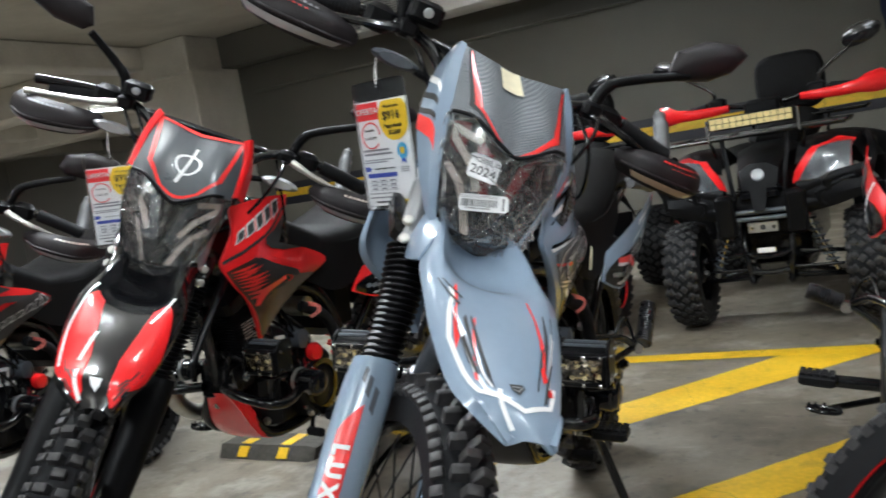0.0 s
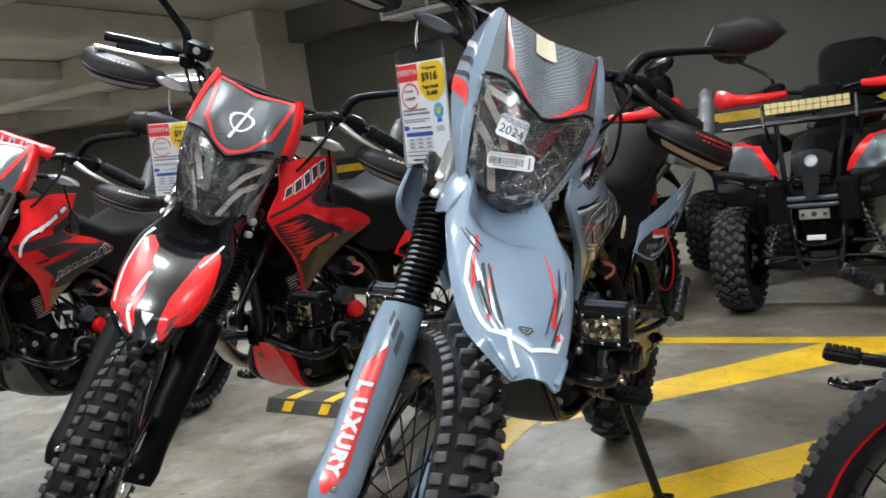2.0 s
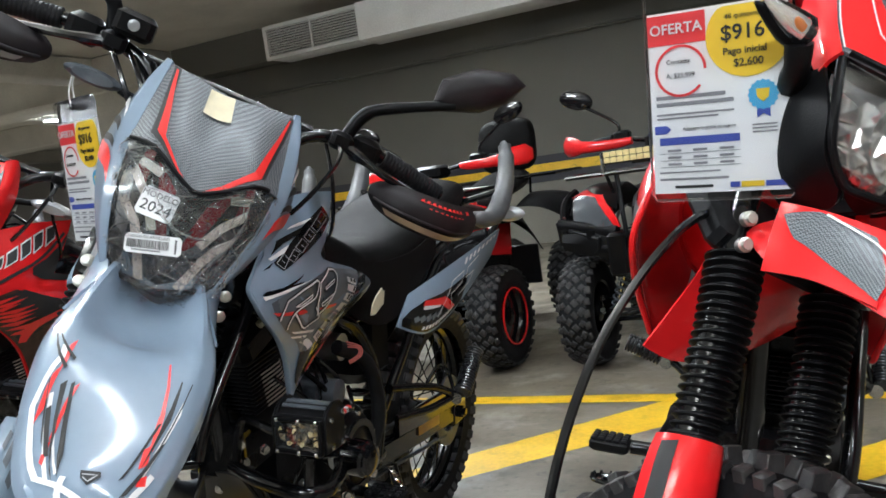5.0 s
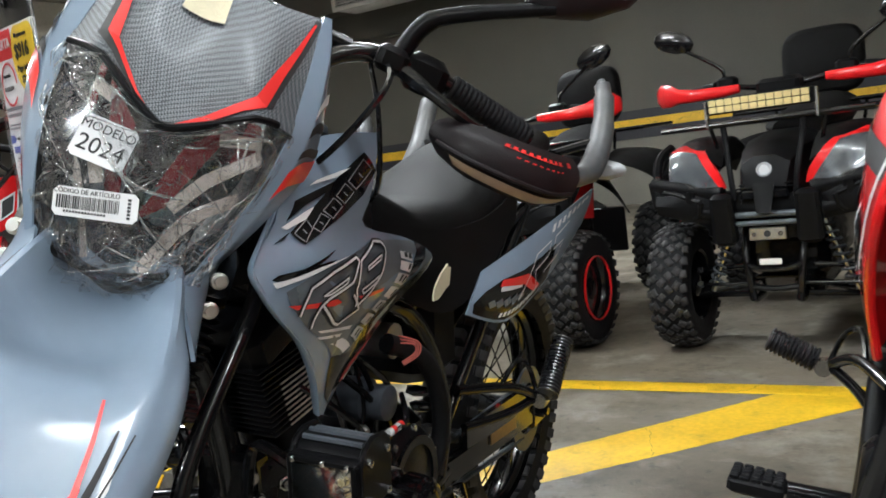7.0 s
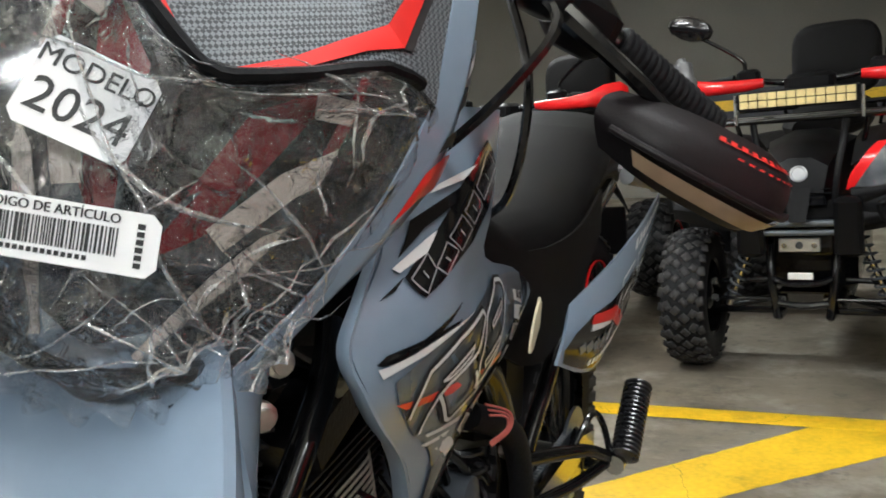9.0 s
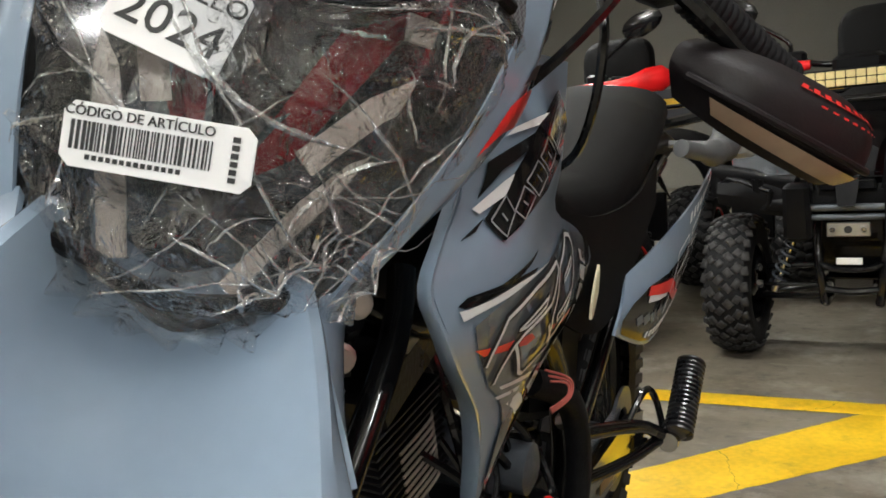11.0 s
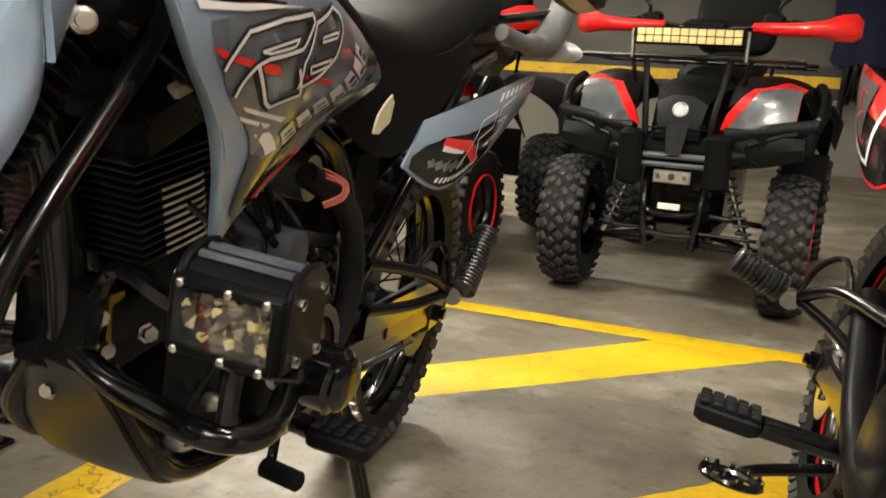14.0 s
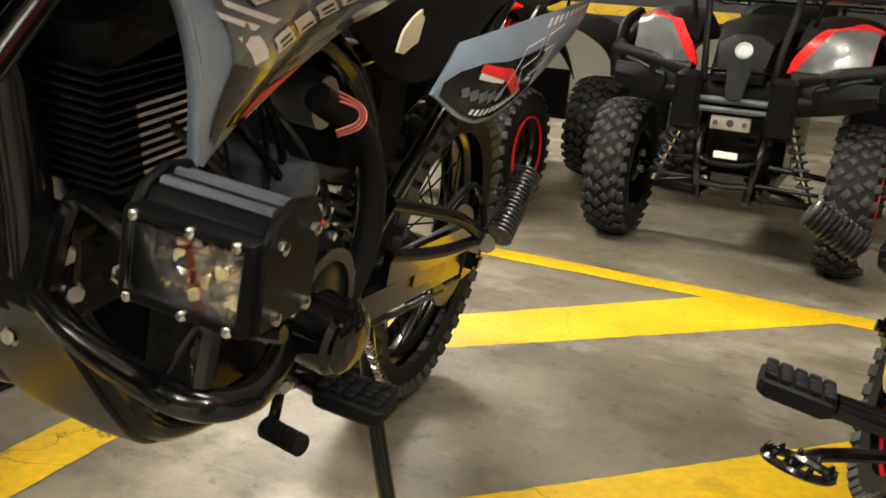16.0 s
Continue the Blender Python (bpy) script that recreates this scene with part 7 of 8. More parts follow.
        tube(pb, [(0.36, 0.15 * s, qz + 0.038), (0.30, 0.165 * s, qz + 0.08), (0.26, (qy - 0.015) * s, qz + 0.055), (0.262, qy * s, qz + 0.01)], 0.005, 8, 4)
        br = part("passenger_bracket", pb, M["frame"], bike)
        pg = B()
        d = Vector((-0.111, 0.0, 0.090)).normalized() if s > 0 else Vector((0.05, 0.9 * s, 0.30)).normalized()
        prof = []
        for i in range(17 if s > 0 and S["style"] != "red" else 11):
            prof += [(0.0185, i * 0.0078), (0.0225, i * 0.0078 + 0.002), (0.0225, i * 0.0078 + 0.005), (0.0185, i * 0.0078 + 0.0074)]
        lathe(pg, prof, Vector((0.262, (qy + 0.022) * s, qz + 0.005)), d, 16)
        part("passenger_peg", pg, M["peg"], br)
        part("peg_pivot", tube(B(), [(0.275, (qy + 0.01) * s, qz - 0.005), (0.25, (qy + 0.01) * s, qz - 0.005)], 0.015, 12), M["steel"], br)
    part("shift_lever", tube(B(), [(0.70, 0.125, 0.415), (0.722, 0.130, 0.390), (0.740, 0.136, 0.352), (0.752, 0.140, 0.340)], 0.0062, 8, 4), M["frame"], bike)
    rub = []
    for i in range(9):
        rub += [(0.0095, i * 0.006), (0.0118, i * 0.006 + 0.0015), (0.0118, i * 0.006 + 0.004), (0.0095, i * 0.006 + 0.0058)]
    part("shift_pad", lathe(B(), rub, (0.754, 0.134, 0.340), (0.30, 1, 0.10), 14), M["rubber"], bike)
    pedal = [(0.66, -0.13, 0.345), (0.74, -0.16, 0.33), (0.84, -0.165, 0.35)] if S["style"] != "red" else [(0.52, -0.13, 0.33), (0.57, -0.22, 0.315), (0.66, -0.26, 0.33)]
    bp = part("brake_pedal", tube(B(), pedal, 0.008, 8, 4), M["frame"], bike)
    e = Vector(pedal[-1])
    ring = [(0.017 * math.cos(a), 0.033 * math.sin(a) + 0.007) for a in (2 * math.pi * n / 22 for n in range(22))]
    pad = tube(B(), [e + Vector((a, c, 0.004)) for a, c in ring], 0.0048, 6, 0, True)
    for n, (a, c) in enumerate(ring):
        if n % 2:
            box(pad, e + Vector((a, c, 0.011)), (0.006, 0.006, 0.008), Matrix.Rotation(0.3 * n, 3, "Z"), 0.001, 0.7)
    part("pedal_pad", pad, M["frame"], bp)
    ft = (0.232 if S["style"] != "red_black" else 0.121) * math.tan(radians(at[3])) + 0.006
    foot = (0.494, 0.226, ft + 0.011) if S["style"] != "red_black" else (0.535, 0.115, ft + 0.011)
    stand = part("side_stand", tube(B(), [(0.452, 0.105, 0.335), (0.468, 0.140, 0.240), foot] if S["style"] != "red_black" else [(0.545, 0.09, 0.36), (0.548, 0.10, 0.25), foot], 0.012, 10), M["frame"], bike)
    part("stand_foot", box(B(), (foot[0] - 0.002, foot[1] + 0.006, ft), (0.075, 0.05, 0.012), Matrix.Rotation(radians(at[3]), 3, "X"), 0.004), M["frame"], stand)
    sp = [(0.507 - 0.045 * k / 80 + 0.006 * math.cos(k * 1.1), 0.125 + 0.020 * k / 80 + 0.006 * math.sin(k * 1.1), 0.355 - 0.085 * k / 80) for k in range(81)]
    part("stand_spring", tube(B(), sp, 0.0016, 5), M["steel"], stand)
    return bike


GREY_LOOK = dict(style="grey", paint="grey", trim="matte", rim="frame", guard="grey", guard_decal="orange_red", visor="carbon", shroud="grey", side="grey", tank="matte", skid="skid", pod=True)
RED_BLACK = dict(style="red_black", paint="red", trim="matte", rim="frame", guard="matte", guard_decal="", visor="dark_grey", shroud="red", side="red", tank="black", skid="red", pod=True)
RED_TWIN = dict(RED_BLACK, skid="skid", pod=False, bars=True)
RED_LOOK = dict(style="red", paint="red", trim="matte", rim="red", guard="red", guard_decal="ink", visor="carbon", shroud="red", side="red", tank="red", skid="matte", pod=False)
motorcycle((0.292, 2.515, 22, 7), "blue-grey trail motorcycle with film-wrapped headlight, leaning on its stand", GREY_LOOK)
motorcycle((-0.317, 2.994, 25.1, 6.4, 1.019), "red and black trail motorcycle with dark screen, on its side stand", RED_BLACK, 36.5)
motorcycle((-1.405, 3.280, 12, 7, 1.02), "red trail motorcycle with white side graphics, on its side stand", RED_TWIN, 30.0)
motorcycle((1.113, 2.160, 25, 10.5, 0.96), "bright red trail motorcycle with round clear headlight, on its side stand", RED_LOOK, 46.0)


# ---- lamps ----
def ceiling_lamp(u, v, watts, yaw):
    m = GRID @ pose(u, v, LAMP_HEIGHT, 0, 0, yaw)
    lamp = thing("ceiling_lamp", m, "white fluorescent batten lamp under the garage ceiling", "lamp", "ceiling lamps")
    part("housing", box(B(), (0, 0, 0.05), (1.25, 0.16, 0.07), None, 0.01), M["vent"], lamp)
    for y in (-0.045, 0.045):
        part("tube", tube(B(), [(-0.58, y, 0.0), (0.58, y, 0.0)], 0.014, 10), lamp_mat, lamp)
    for s in (-0.5, 0.5):
        part("hanger", tube(B(), [(s, 0, 0.08), (s, 0, CEILING - LAMP_HEIGHT)], 0.004, 6), M["steel"], lamp)
    # up = 1: an extra light above the housing, added to brighten ceiling and duct
    for up in (0, 1):
        d = bpy.data.lights.new("lamp_light", "AREA")
        d.shape, d.size, d.size_y, d.energy, d.color = "RECTANGLE", 1.2, 0.14, watts * (1.25 if up else 1), (1.0, 0.96, 0.88)
        o = new("lamp_light", d)
        o.parent = lamp
        o.location = (0, 0, 0.09 if up else -0.02)
        o.rotation_euler = (math.pi if up else 0, 0, 0)


for u, v, w, a in LAMPS:
    ceiling_lamp(u, v, w, a)


# ---- quad bikes ----
def quad_bike(m, label):
    """A quad bike facing +x; origin on the floor under the front axle."""
    q = thing("quad_bike", m, label, "quad bike", "row of red quad bikes")
    for ax, (x, r, w) in (("front_wheel", (0, 0.255, 0.150)), ("rear_wheel", (-1.12, 0.255, 0.22))):
        for s in (-1, 1):
            c = Vector((x, 0.385 * s, r))
            hub = part(ax, lathe(B(), [(0.03, -0.06), (0.05, -0.05), (0.05, 0.05), (0.03, 0.06)], c, n=16), M["frame"], q)
            prof = [(0.135, -w * 0.42), (0.16, -w * 0.5), (0.205, -w * 0.5), (0.232, -w * 0.42), (0.243, -w * 0.2), (0.245, 0), (0.243, w * 0.2), (0.232, w * 0.42), (0.205, w * 0.5), (0.16, w * 0.5), (0.135, w * 0.42)]
            part("tyre", lathe(B(), prof, c, n=48, cap=False), M["rubber"], hub)
            bm = B()
            rng = random.Random(3)
            n = 28
            for i in range(n):
                for y, sh, tw in ((-0.10, 0.0, 0.75), (0.10, 0.5, -0.75), (-0.29, 0.3, -0.6), (0.29, 0.8, 0.6), (-0.44, 0.1, 0.25), (0.44, 0.6, -0.25)):
                    a = 2 * math.pi * (i + sh) / n + rng.uniform(-0.01, 0.01)
                    rad, tan = Vector((math.cos(a), 0, math.sin(a))), Vector((-math.sin(a), 0, math.cos(a)))
                    lean = y * 0.9
                    out = rad * math.cos(lean) + Vector((0, 1, 0)) * math.sin(lean)
                    sd = Vector((0, 1, 0)) * math.cos(lean) - rad * math.sin(lean)
                    mm = Matrix((tan, sd, out)).transposed() @ Matrix.Rotation(tw, 3, "Z")
                    rr = 0.2445 - 0.014 * (abs(y) / 0.44) ** 3
                    box(bm, c + rad * rr + Vector((0, y * w, 0)), (0.034 * rng.uniform(0.8, 1.05), w * rng.uniform(0.15, 0.20), 0.010), mm, 0.0025, 0.92)
            part("tread", bm, M["quad_tread"], hub)
            o = w * 0.25 * s
            part("rim", lathe(B(), [(0.13, -w * 0.4), (0.14, -w * 0.44), (0.14, w * 0.44), (0.13, w * 0.4), (0.12, o), (0.05, o + 0.01 * s)], c, n=32, cap=False), M["frame"], hub)
            part("rim_stripe", lathe(B(), [(0.138, o + 0.034 * s), (0.138, o + 0.042 * s), (0.133, o + 0.042 * s), (0.133, o + 0.034 * s)], c, n=32, closed=True), M["red"], hub)
    # suspension
    for s in (-1, 1):
        part("lower_arm", tube(B(), [(0.10, 0.10 * s, 0.235), (0.03, 0.31 * s, 0.215), (-0.08, 0.12 * s, 0.24)], 0.012, 8, 0), M["frame"], q)
        part("upper_arm", tube(B(), [(0.07, 0.12 * s, 0.335), (0.02, 0.30 * s, 0.315)], 0.010, 8), M["frame"], q)
        part("tie_rod", tube(B(), [(0.11, 0.06 * s, 0.275), (0.07, 0.30 * s, 0.265)], 0.007, 8), M["frame"], q)
        for p in ((0.07, 0.30 * s, 0.265), (0.02, 0.31 * s, 0.315), (0.11, 0.07 * s, 0.275)):
            part("joint_nut", lathe(B(), [(0.012, -0.010), (0.014, 0.0), (0.012, 0.010)], p, (1, 0, 0.2), 8), M["steel"], q)
        sh = part("shock_absorber", tube(B(), [(0.05, 0.155 * s, 0.50), (0.04, 0.26 * s, 0.235)], 0.011, 10), M["steel"], q)
        p0, p1 = Vector((0.05, 0.165 * s, 0.475)), Vector((0.04, 0.25 * s, 0.26))
        coil = [p0.lerp(p1, k / 90) + 0.024 * (Vector((1, 0, 0)) * math.cos(k * 0.55) + Vector((0, 0.93, 0.36 * s)) * math.sin(k * 0.55)) for k in range(91)]
        part("spring", tube(B(), coil, 0.0045, 6), M["graphite"], sh)
    # frame, bumper and winch
    fb = B()
    for s in (-1, 1):
        tube(fb, [(0.06, 0.10 * s, 0.55), (0.14, 0.10 * s, 0.40), (0.15, 0.085 * s, 0.26), (0.05, 0.08 * s, 0.215), (-0.9, 0.10 * s, 0.215)], 0.014, 10, 4)
    tube(fb, [(0.15, -0.085, 0.27), (0.17, 0, 0.265), (0.15, 0.085, 0.27)], 0.012, 8, 3)
    tube(fb, [(0.14, -0.10, 0.36), (0.19, -0.05, 0.345), (0.19, 0.05, 0.345), (0.14, 0.10, 0.36)], 0.011, 8, 3)
    box(fb, (-0.5, 0, 0.40), (0.9, 0.30, 0.30), None, 0.04)
    part("chassis", fb, M["frame"], q)
    part("under_tray", prism(B(), [(0.14, -0.09, 0.30), (0.14, 0.09, 0.30), (0.02, 0.12, 0.20), (-0.9, 0.12, 0.20), (-0.9, -0.12, 0.20), (0.02, -0.12, 0.20)], (0, 0, 0.006)), M["frame"], q)
    bump = part("bumper", loft(B(), [[Vector((0.16 + dx, y, z)) for dx, z in ((-0.05, zc - h), (0.03, zc - h), (0.045, zc), (0.03, zc + h), (-0.05, zc + h))] for y, zc, h in ((-0.40, 0.60, 0.035), (-0.30, 0.585, 0.05), (-0.16, 0.57, 0.06), (0.0, 0.565, 0.03), (0.16, 0.57, 0.06), (0.30, 0.585, 0.05), (0.40, 0.60, 0.035))]), M["matte"], q)
    for s in (-1, 1):
        part("bumper_post", box(B(), (0.225, 0.145 * s, 0.535), (0.06, 0.085, 0.19), Matrix.Rotation(0.12, 3, "Y"), 0.015, 0.92), M["matte"], bump)
        for a, c, h in (((0.19, 0.15, 0.625), (0.13, 0.43, 0.672), 0.052), ((0.20, 0.15, 0.550), (0.14, 0.40, 0.585), 0.046), ((0.13, 0.42, 0.685), (0.135, 0.405, 0.580), 0.046), ((0.185, 0.27, 0.64), (0.175, 0.27, 0.565), 0.040)):
            a, c = Vector((a[0], a[1] * s, a[2])), Vector((c[0], c[1] * s, c[2]))
            d = (c - a).normalized()
            f = Vector((1, 0.2 * s, 0.1)).normalized()
            w0 = d.cross(f).normalized()
            part("bumper_bar", loft(B(), [[p + f * (x * 0.022) + w0 * (y * h / 2) for x, y in ((-1, -1), (0.6, -1), (1, -0.5), (1, 0.5), (0.6, 1), (-1, 1))] for p in (a, c)]), M["matte"], bump)
        part("bumper_loop", tube(B(), [(0.20, 0.23 * s, 0.60), (0.17, 0.37 * s, 0.645), (0.14, 0.37 * s, 0.58), (0.19, 0.25 * s, 0.545), (0.20, 0.23 * s, 0.60)], 0.011, 8, 3), M["matte"], bump)
    part("winch_bar", tube(B(), [(0.215, -0.115, 0.545), (0.215, 0.115, 0.545)], 0.012, 10), M["graphite"], q)
    part("winch_bar", tube(B(), [(0.215, -0.115, 0.515), (0.215, 0.115, 0.515)], 0.010, 10), M["graphite"], q)
    part("winch_plate", box(B(), (0.212, 0, 0.475), (0.012, 0.125, 0.045), None, 0.004), M["alu"], q)
    for s in (-1, 1):
        part("bolt", lathe(B(), [(0.009, 0), (0.009, 0.006)], (0.219, 0.045 * s, 0.475), (1, 0, 0), 8), M["steel"], q)
    part("winch_hole", lathe(B(), [(0.012, 0), (0.012, 0.001)], (0.2185, 0, 0.475), (1, 0, 0), 14), M["ink"], q)
    part("id_plate", box(B(), (0.205, 0, 0.372), (0.008, 0.075, 0.022), None, 0.002), M["white"], q)
    # bodywork
    nose = part("front_fairing", loft(B(), [[Vector((x, y * w, z)) for y, z in ((-1, z0), (-0.85, z1), (-0.35, z2), (0.35, z2), (0.85, z1), (1, z0))] for x, w, z0, z1, z2 in ((0.20, 0.085, 0.58, 0.645, 0.665), (0.165, 0.10, 0.58, 0.72, 0.75), (0.06, 0.12, 0.58, 0.76, 0.79), (-0.22, 0.17, 0.58, 0.79, 0.825), (-0.55, 0.15, 0.55, 0.75, 0.80))]), M["matte"], q)
    part("badge", lathe(B(), [(0.027, 0), (0.027, 0.006), (0.021, 0.008), (0.019, 0.004)], (0.186, 0, 0.70), (1, 0, 0.35), 24), M["silver"], nose)
    for k in range(4):
        part("grille_slat", box(B(), (0.196 - 0.012 * k, 0, 0.638 + 0.012 * k), (0.03, 0.20 - 0.02 * k, 0.005), None, 0.002), M["black"], nose)
    for s in (-1, 1):
        part("nose_rib", tube(B(), [(0.21, 0.105 * s, 0.60), (0.20, 0.115 * s, 0.70), (0.16, 0.13 * s, 0.80), (0.15, 0.14 * s, 0.88)], 0.011, 8, 4), M["matte"], nose)
    part("grille", box(B(), (0.205, 0, 0.615), (0.03, 0.16, 0.035), None, 0.006), M["black"], nose)
    part("nose_strip", Panel([[(0.21, -0.035, 0.655), (0.215, 0, 0.655), (0.21, 0.035, 0.655)], [(0.225, -0.03, 0.60), (0.23, 0, 0.60), (0.225, 0.03, 0.60)], [(0.24, -0.022, 0.55), (0.245, 0, 0.55), (0.24, 0.022, 0.55)]]).sheet(B(), 4, 6, 0.01), M["matte"], nose)
    for s in (-1, 1):
        wing = Panel([[(0.17, 0.15 * s, 0.72), (0.13, 0.25 * s, 0.775), (0.05, 0.36 * s, 0.775), (0.02, 0.41 * s, 0.70)],
                      [(0.05, 0.16 * s, 0.80), (0.02, 0.27 * s, 0.825), (-0.05, 0.38 * s, 0.80), (-0.06, 0.45 * s, 0.70)],
                      [(-0.15, 0.18 * s, 0.82), (-0.17, 0.29 * s, 0.82), (-0.20, 0.41 * s, 0.78), (-0.20, 0.48 * s, 0.68)],
                      [(-0.38, 0.17 * s, 0.74), (-0.40, 0.29 * s, 0.70), (-0.42, 0.40 * s, 0.62), (-0.42, 0.47 * s, 0.52)]])
        fen = part("front_mudguard", wing.sheet(B(), 12, 14, 0.005 * s), M["matte"], q)
        face = Panel([[(0.19, 0.135 * s, 0.645), (0.20, 0.155 * s, 0.70), (0.16, 0.20 * s, 0.765), (0.06, 0.24 * s, 0.80)],
                      [(0.19, 0.24 * s, 0.64), (0.17, 0.26 * s, 0.69), (0.13, 0.29 * s, 0.775), (0.03, 0.32 * s, 0.81)],
                      [(0.14, 0.36 * s, 0.66), (0.12, 0.365 * s, 0.70), (0.08, 0.37 * s, 0.77), (0.0, 0.385 * s, 0.79)]])
        part("headlight_surround", face.sheet(B(), 12, 12, 0.01 * -s), M["red"], fen)
        k = -0.004 * s
        b = B()
        face.quad(b, [(0.08, 0.14), (0.70, 0.26), (0.80, 0.96), (0.10, 0.98)], 8, 8, k * 1.0)
        part("headlight", b, M["lamp_glass"], fen)
        b = B()
        face.quad(b, [(0.08, 0.14), (0.70, 0.26), (0.80, 0.96), (0.10, 0.98)], 8, 8, k * 2.5)
        part("headlight_lens", b, M["lens"], fen).visible_shadow = False
        part("side_guard", tube(B(), [(0.12, 0.40 * s, 0.60), (0.05, 0.435 * s, 0.70), (-0.02, 0.44 * s, 0.765), (-0.10, 0.42 * s, 0.80)], 0.020, 8, 4), M["matte"], fen)
        part("bolt", lathe(B(), [(0.010, 0), (0.009, 0.006)], (0.075, 0.425 * s, 0.695), (0.8, 0.5 * s, 0.2), 10), M["steel"], fen)
        rear = Panel([[(-0.80, 0.18 * s, 0.74), (-0.82, 0.32 * s, 0.72), (-0.85, 0.45 * s, 0.64), (-0.86, 0.50 * s, 0.55)],
                      [(-1.05, 0.18 * s, 0.80), (-1.06, 0.32 * s, 0.79), (-1.07, 0.46 * s, 0.74), (-1.08, 0.52 * s, 0.66)],
                      [(-1.38, 0.16 * s, 0.78), (-1.38, 0.30 * s, 0.76), (-1.36, 0.44 * s, 0.70), (-1.34, 0.50 * s, 0.60)]])
        part("rear_mudguard", rear.sheet(B(), 10, 12, 0.005 * s), M["matte"], q)
        part("inner_panel", prism(B(), [(0.10, 0.33 * s, 0.62), (0.02, 0.33 * s, 0.56), (-0.30, 0.33 * s, 0.52), (-0.34, 0.33 * s, 0.70), (0.0, 0.33 * s, 0.74)], (0, 0.012 * s, 0)), M["red"], q)
        part("mud_flap", box(B(), (-0.33, 0.40 * s, 0.46), (0.02, 0.16, 0.20), None, 0.008), M["matte"], q)
    part("seat", loft(B(), [[Vector((x, w * math.cos(a), zc + h * math.sin(a))) for a in (2 * math.pi * k / 16 for k in range(16))] for x, w, zc, h in ((-0.45, 0.10, 0.82, 0.05), (-0.55, 0.15, 0.83, 0.06), (-0.80, 0.17, 0.83, 0.06), (-1.05, 0.17, 0.88, 0.07), (-1.18, 0.13, 0.90, 0.06))]), M["seat"], q)
    back = []
    for x, f in ((-1.235, 0.80), (-1.225, 0.93), (-1.205, 1.0), (-1.165, 1.0), (-1.140, 0.95), (-1.125, 0.82)):
        ring = []
        for k in range(28):
            a = 2 * math.pi * k / 28
            c, s = math.cos(a), math.sin(a)
            ring.append(Vector((x - 0.10 * 0.16 * s, f * 0.185 * (abs(c) ** 0.5) * (1 if c > 0 else -1), 1.10 + f * 0.165 * (abs(s) ** 0.55) * (1 if s > 0 else -1))))
        back.append(ring)
    part("backrest", loft(B(), back), M["seat"], q)
    # racks
    for x0, x1, z, w in ((0.16, -0.28, 0.875, 0.36), (-0.95, -1.40, 0.90, 0.38)):
        rb = B()
        tube(rb, [(x0, -w, z), (x0, w, z), (x1, w, z), (x1, -w, z)], 0.010, 8, 0, True)
        for i in range(5):
            y = -w + 2 * w * (i + 0.5) / 5
            tube(rb, [(x0, y, z), (x1, y, z)], 0.007, 8)
        for s in (-1, 1):
            tube(rb, [(x0 - 0.06, 0.20 * s, z), (x0 - 0.08, 0.18 * s, z - 0.10)], 0.008, 8)
        part("rack", rb, M["frame"], q)
    # light bar
    lb = part("light_bar", box(B(), (0.17, 0, 0.942), (0.05, 0.36, 0.058), None, 0.006), M["matte"], q)
    for i in range(12):
        for j in range(2):
            part("led", box(B(), (0.1965, (i - 5.5) * 0.0285, 0.942 + (j - 0.5) * 0.025), (0.008, 0.026, 0.023), None, 0.004), M["led"], lb)
    for s in (-1, 1):
        part("light_bracket", box(B(), (0.165, 0.187 * s, 0.915), (0.03, 0.010, 0.10), None, 0.003), M["steel"], lb)
    # steering
    bar = part("handlebar", tube(B(), [(-0.36, -0.40, 1.015), (-0.32, -0.26, 1.03), (-0.24, -0.10, 1.0), (-0.24, 0.10, 1.0), (-0.32, 0.26, 1.03), (-0.36, 0.40, 1.015)], 0.012, 10, 4), M["frame"], q)
    part("console", box(B(), (-0.20, 0, 0.99), (0.14, 0.16, 0.07), None, 0.02), M["matte"], q)
    for s in (-1, 1):
        part("grip", tube(B(), [(-0.325, 0.28 * s, 1.03), (-0.36, 0.41 * s, 1.015)], 0.018, 12), M["rubber"], bar)
        part("switch_box", box(B(), (-0.30, 0.225 * s, 1.035), (0.06, 0.08, 0.05), None, 0.012), M["matte"], bar)
        hg = [[Vector((xc + t * 1.25 * math.cos(a), y * s, zc + h * 0.85 * math.sin(a))) for a in (2 * math.pi * k / 14 for k in range(14))] for y, xc, zc, t, h in ((0.16, -0.22, 1.005, 0.012, 0.020), (0.22, -0.19, 1.000, 0.014, 0.026), (0.33, -0.19, 1.000, 0.016, 0.030), (0.40, -0.21, 1.006, 0.020, 0.036), (0.45, -0.25, 1.014, 0.026, 0.056), (0.50, -0.29, 1.018, 0.024, 0.060), (0.525, -0.31, 1.016, 0.012, 0.036))]
        part("hand_guard", loft(B(), hg), M["red"], bar)
        stem = part("mirror_stem", tube(B(), [(-0.30, 0.24 * s, 1.05), (-0.30, 0.25 * s, 1.10), (-0.29, 0.38 * s, 1.19)], 0.008, 8, 4), M["frame"], bar)
        c = Vector((-0.29, 0.43 * s, 1.235))
        part("mirror", loft(B(), [[c + Vector((o, f * 0.085 * math.cos(a), f * 0.05 * math.sin(a) + 0.02 * f * math.cos(a) * s)) for a in (2 * math.pi * k / 12 for k in range(12))] for o, f in ((0.025, 0.5), (0.015, 0.9), (0.0, 1.0), (-0.006, 0.96))]), M["black"], stem)
    return q


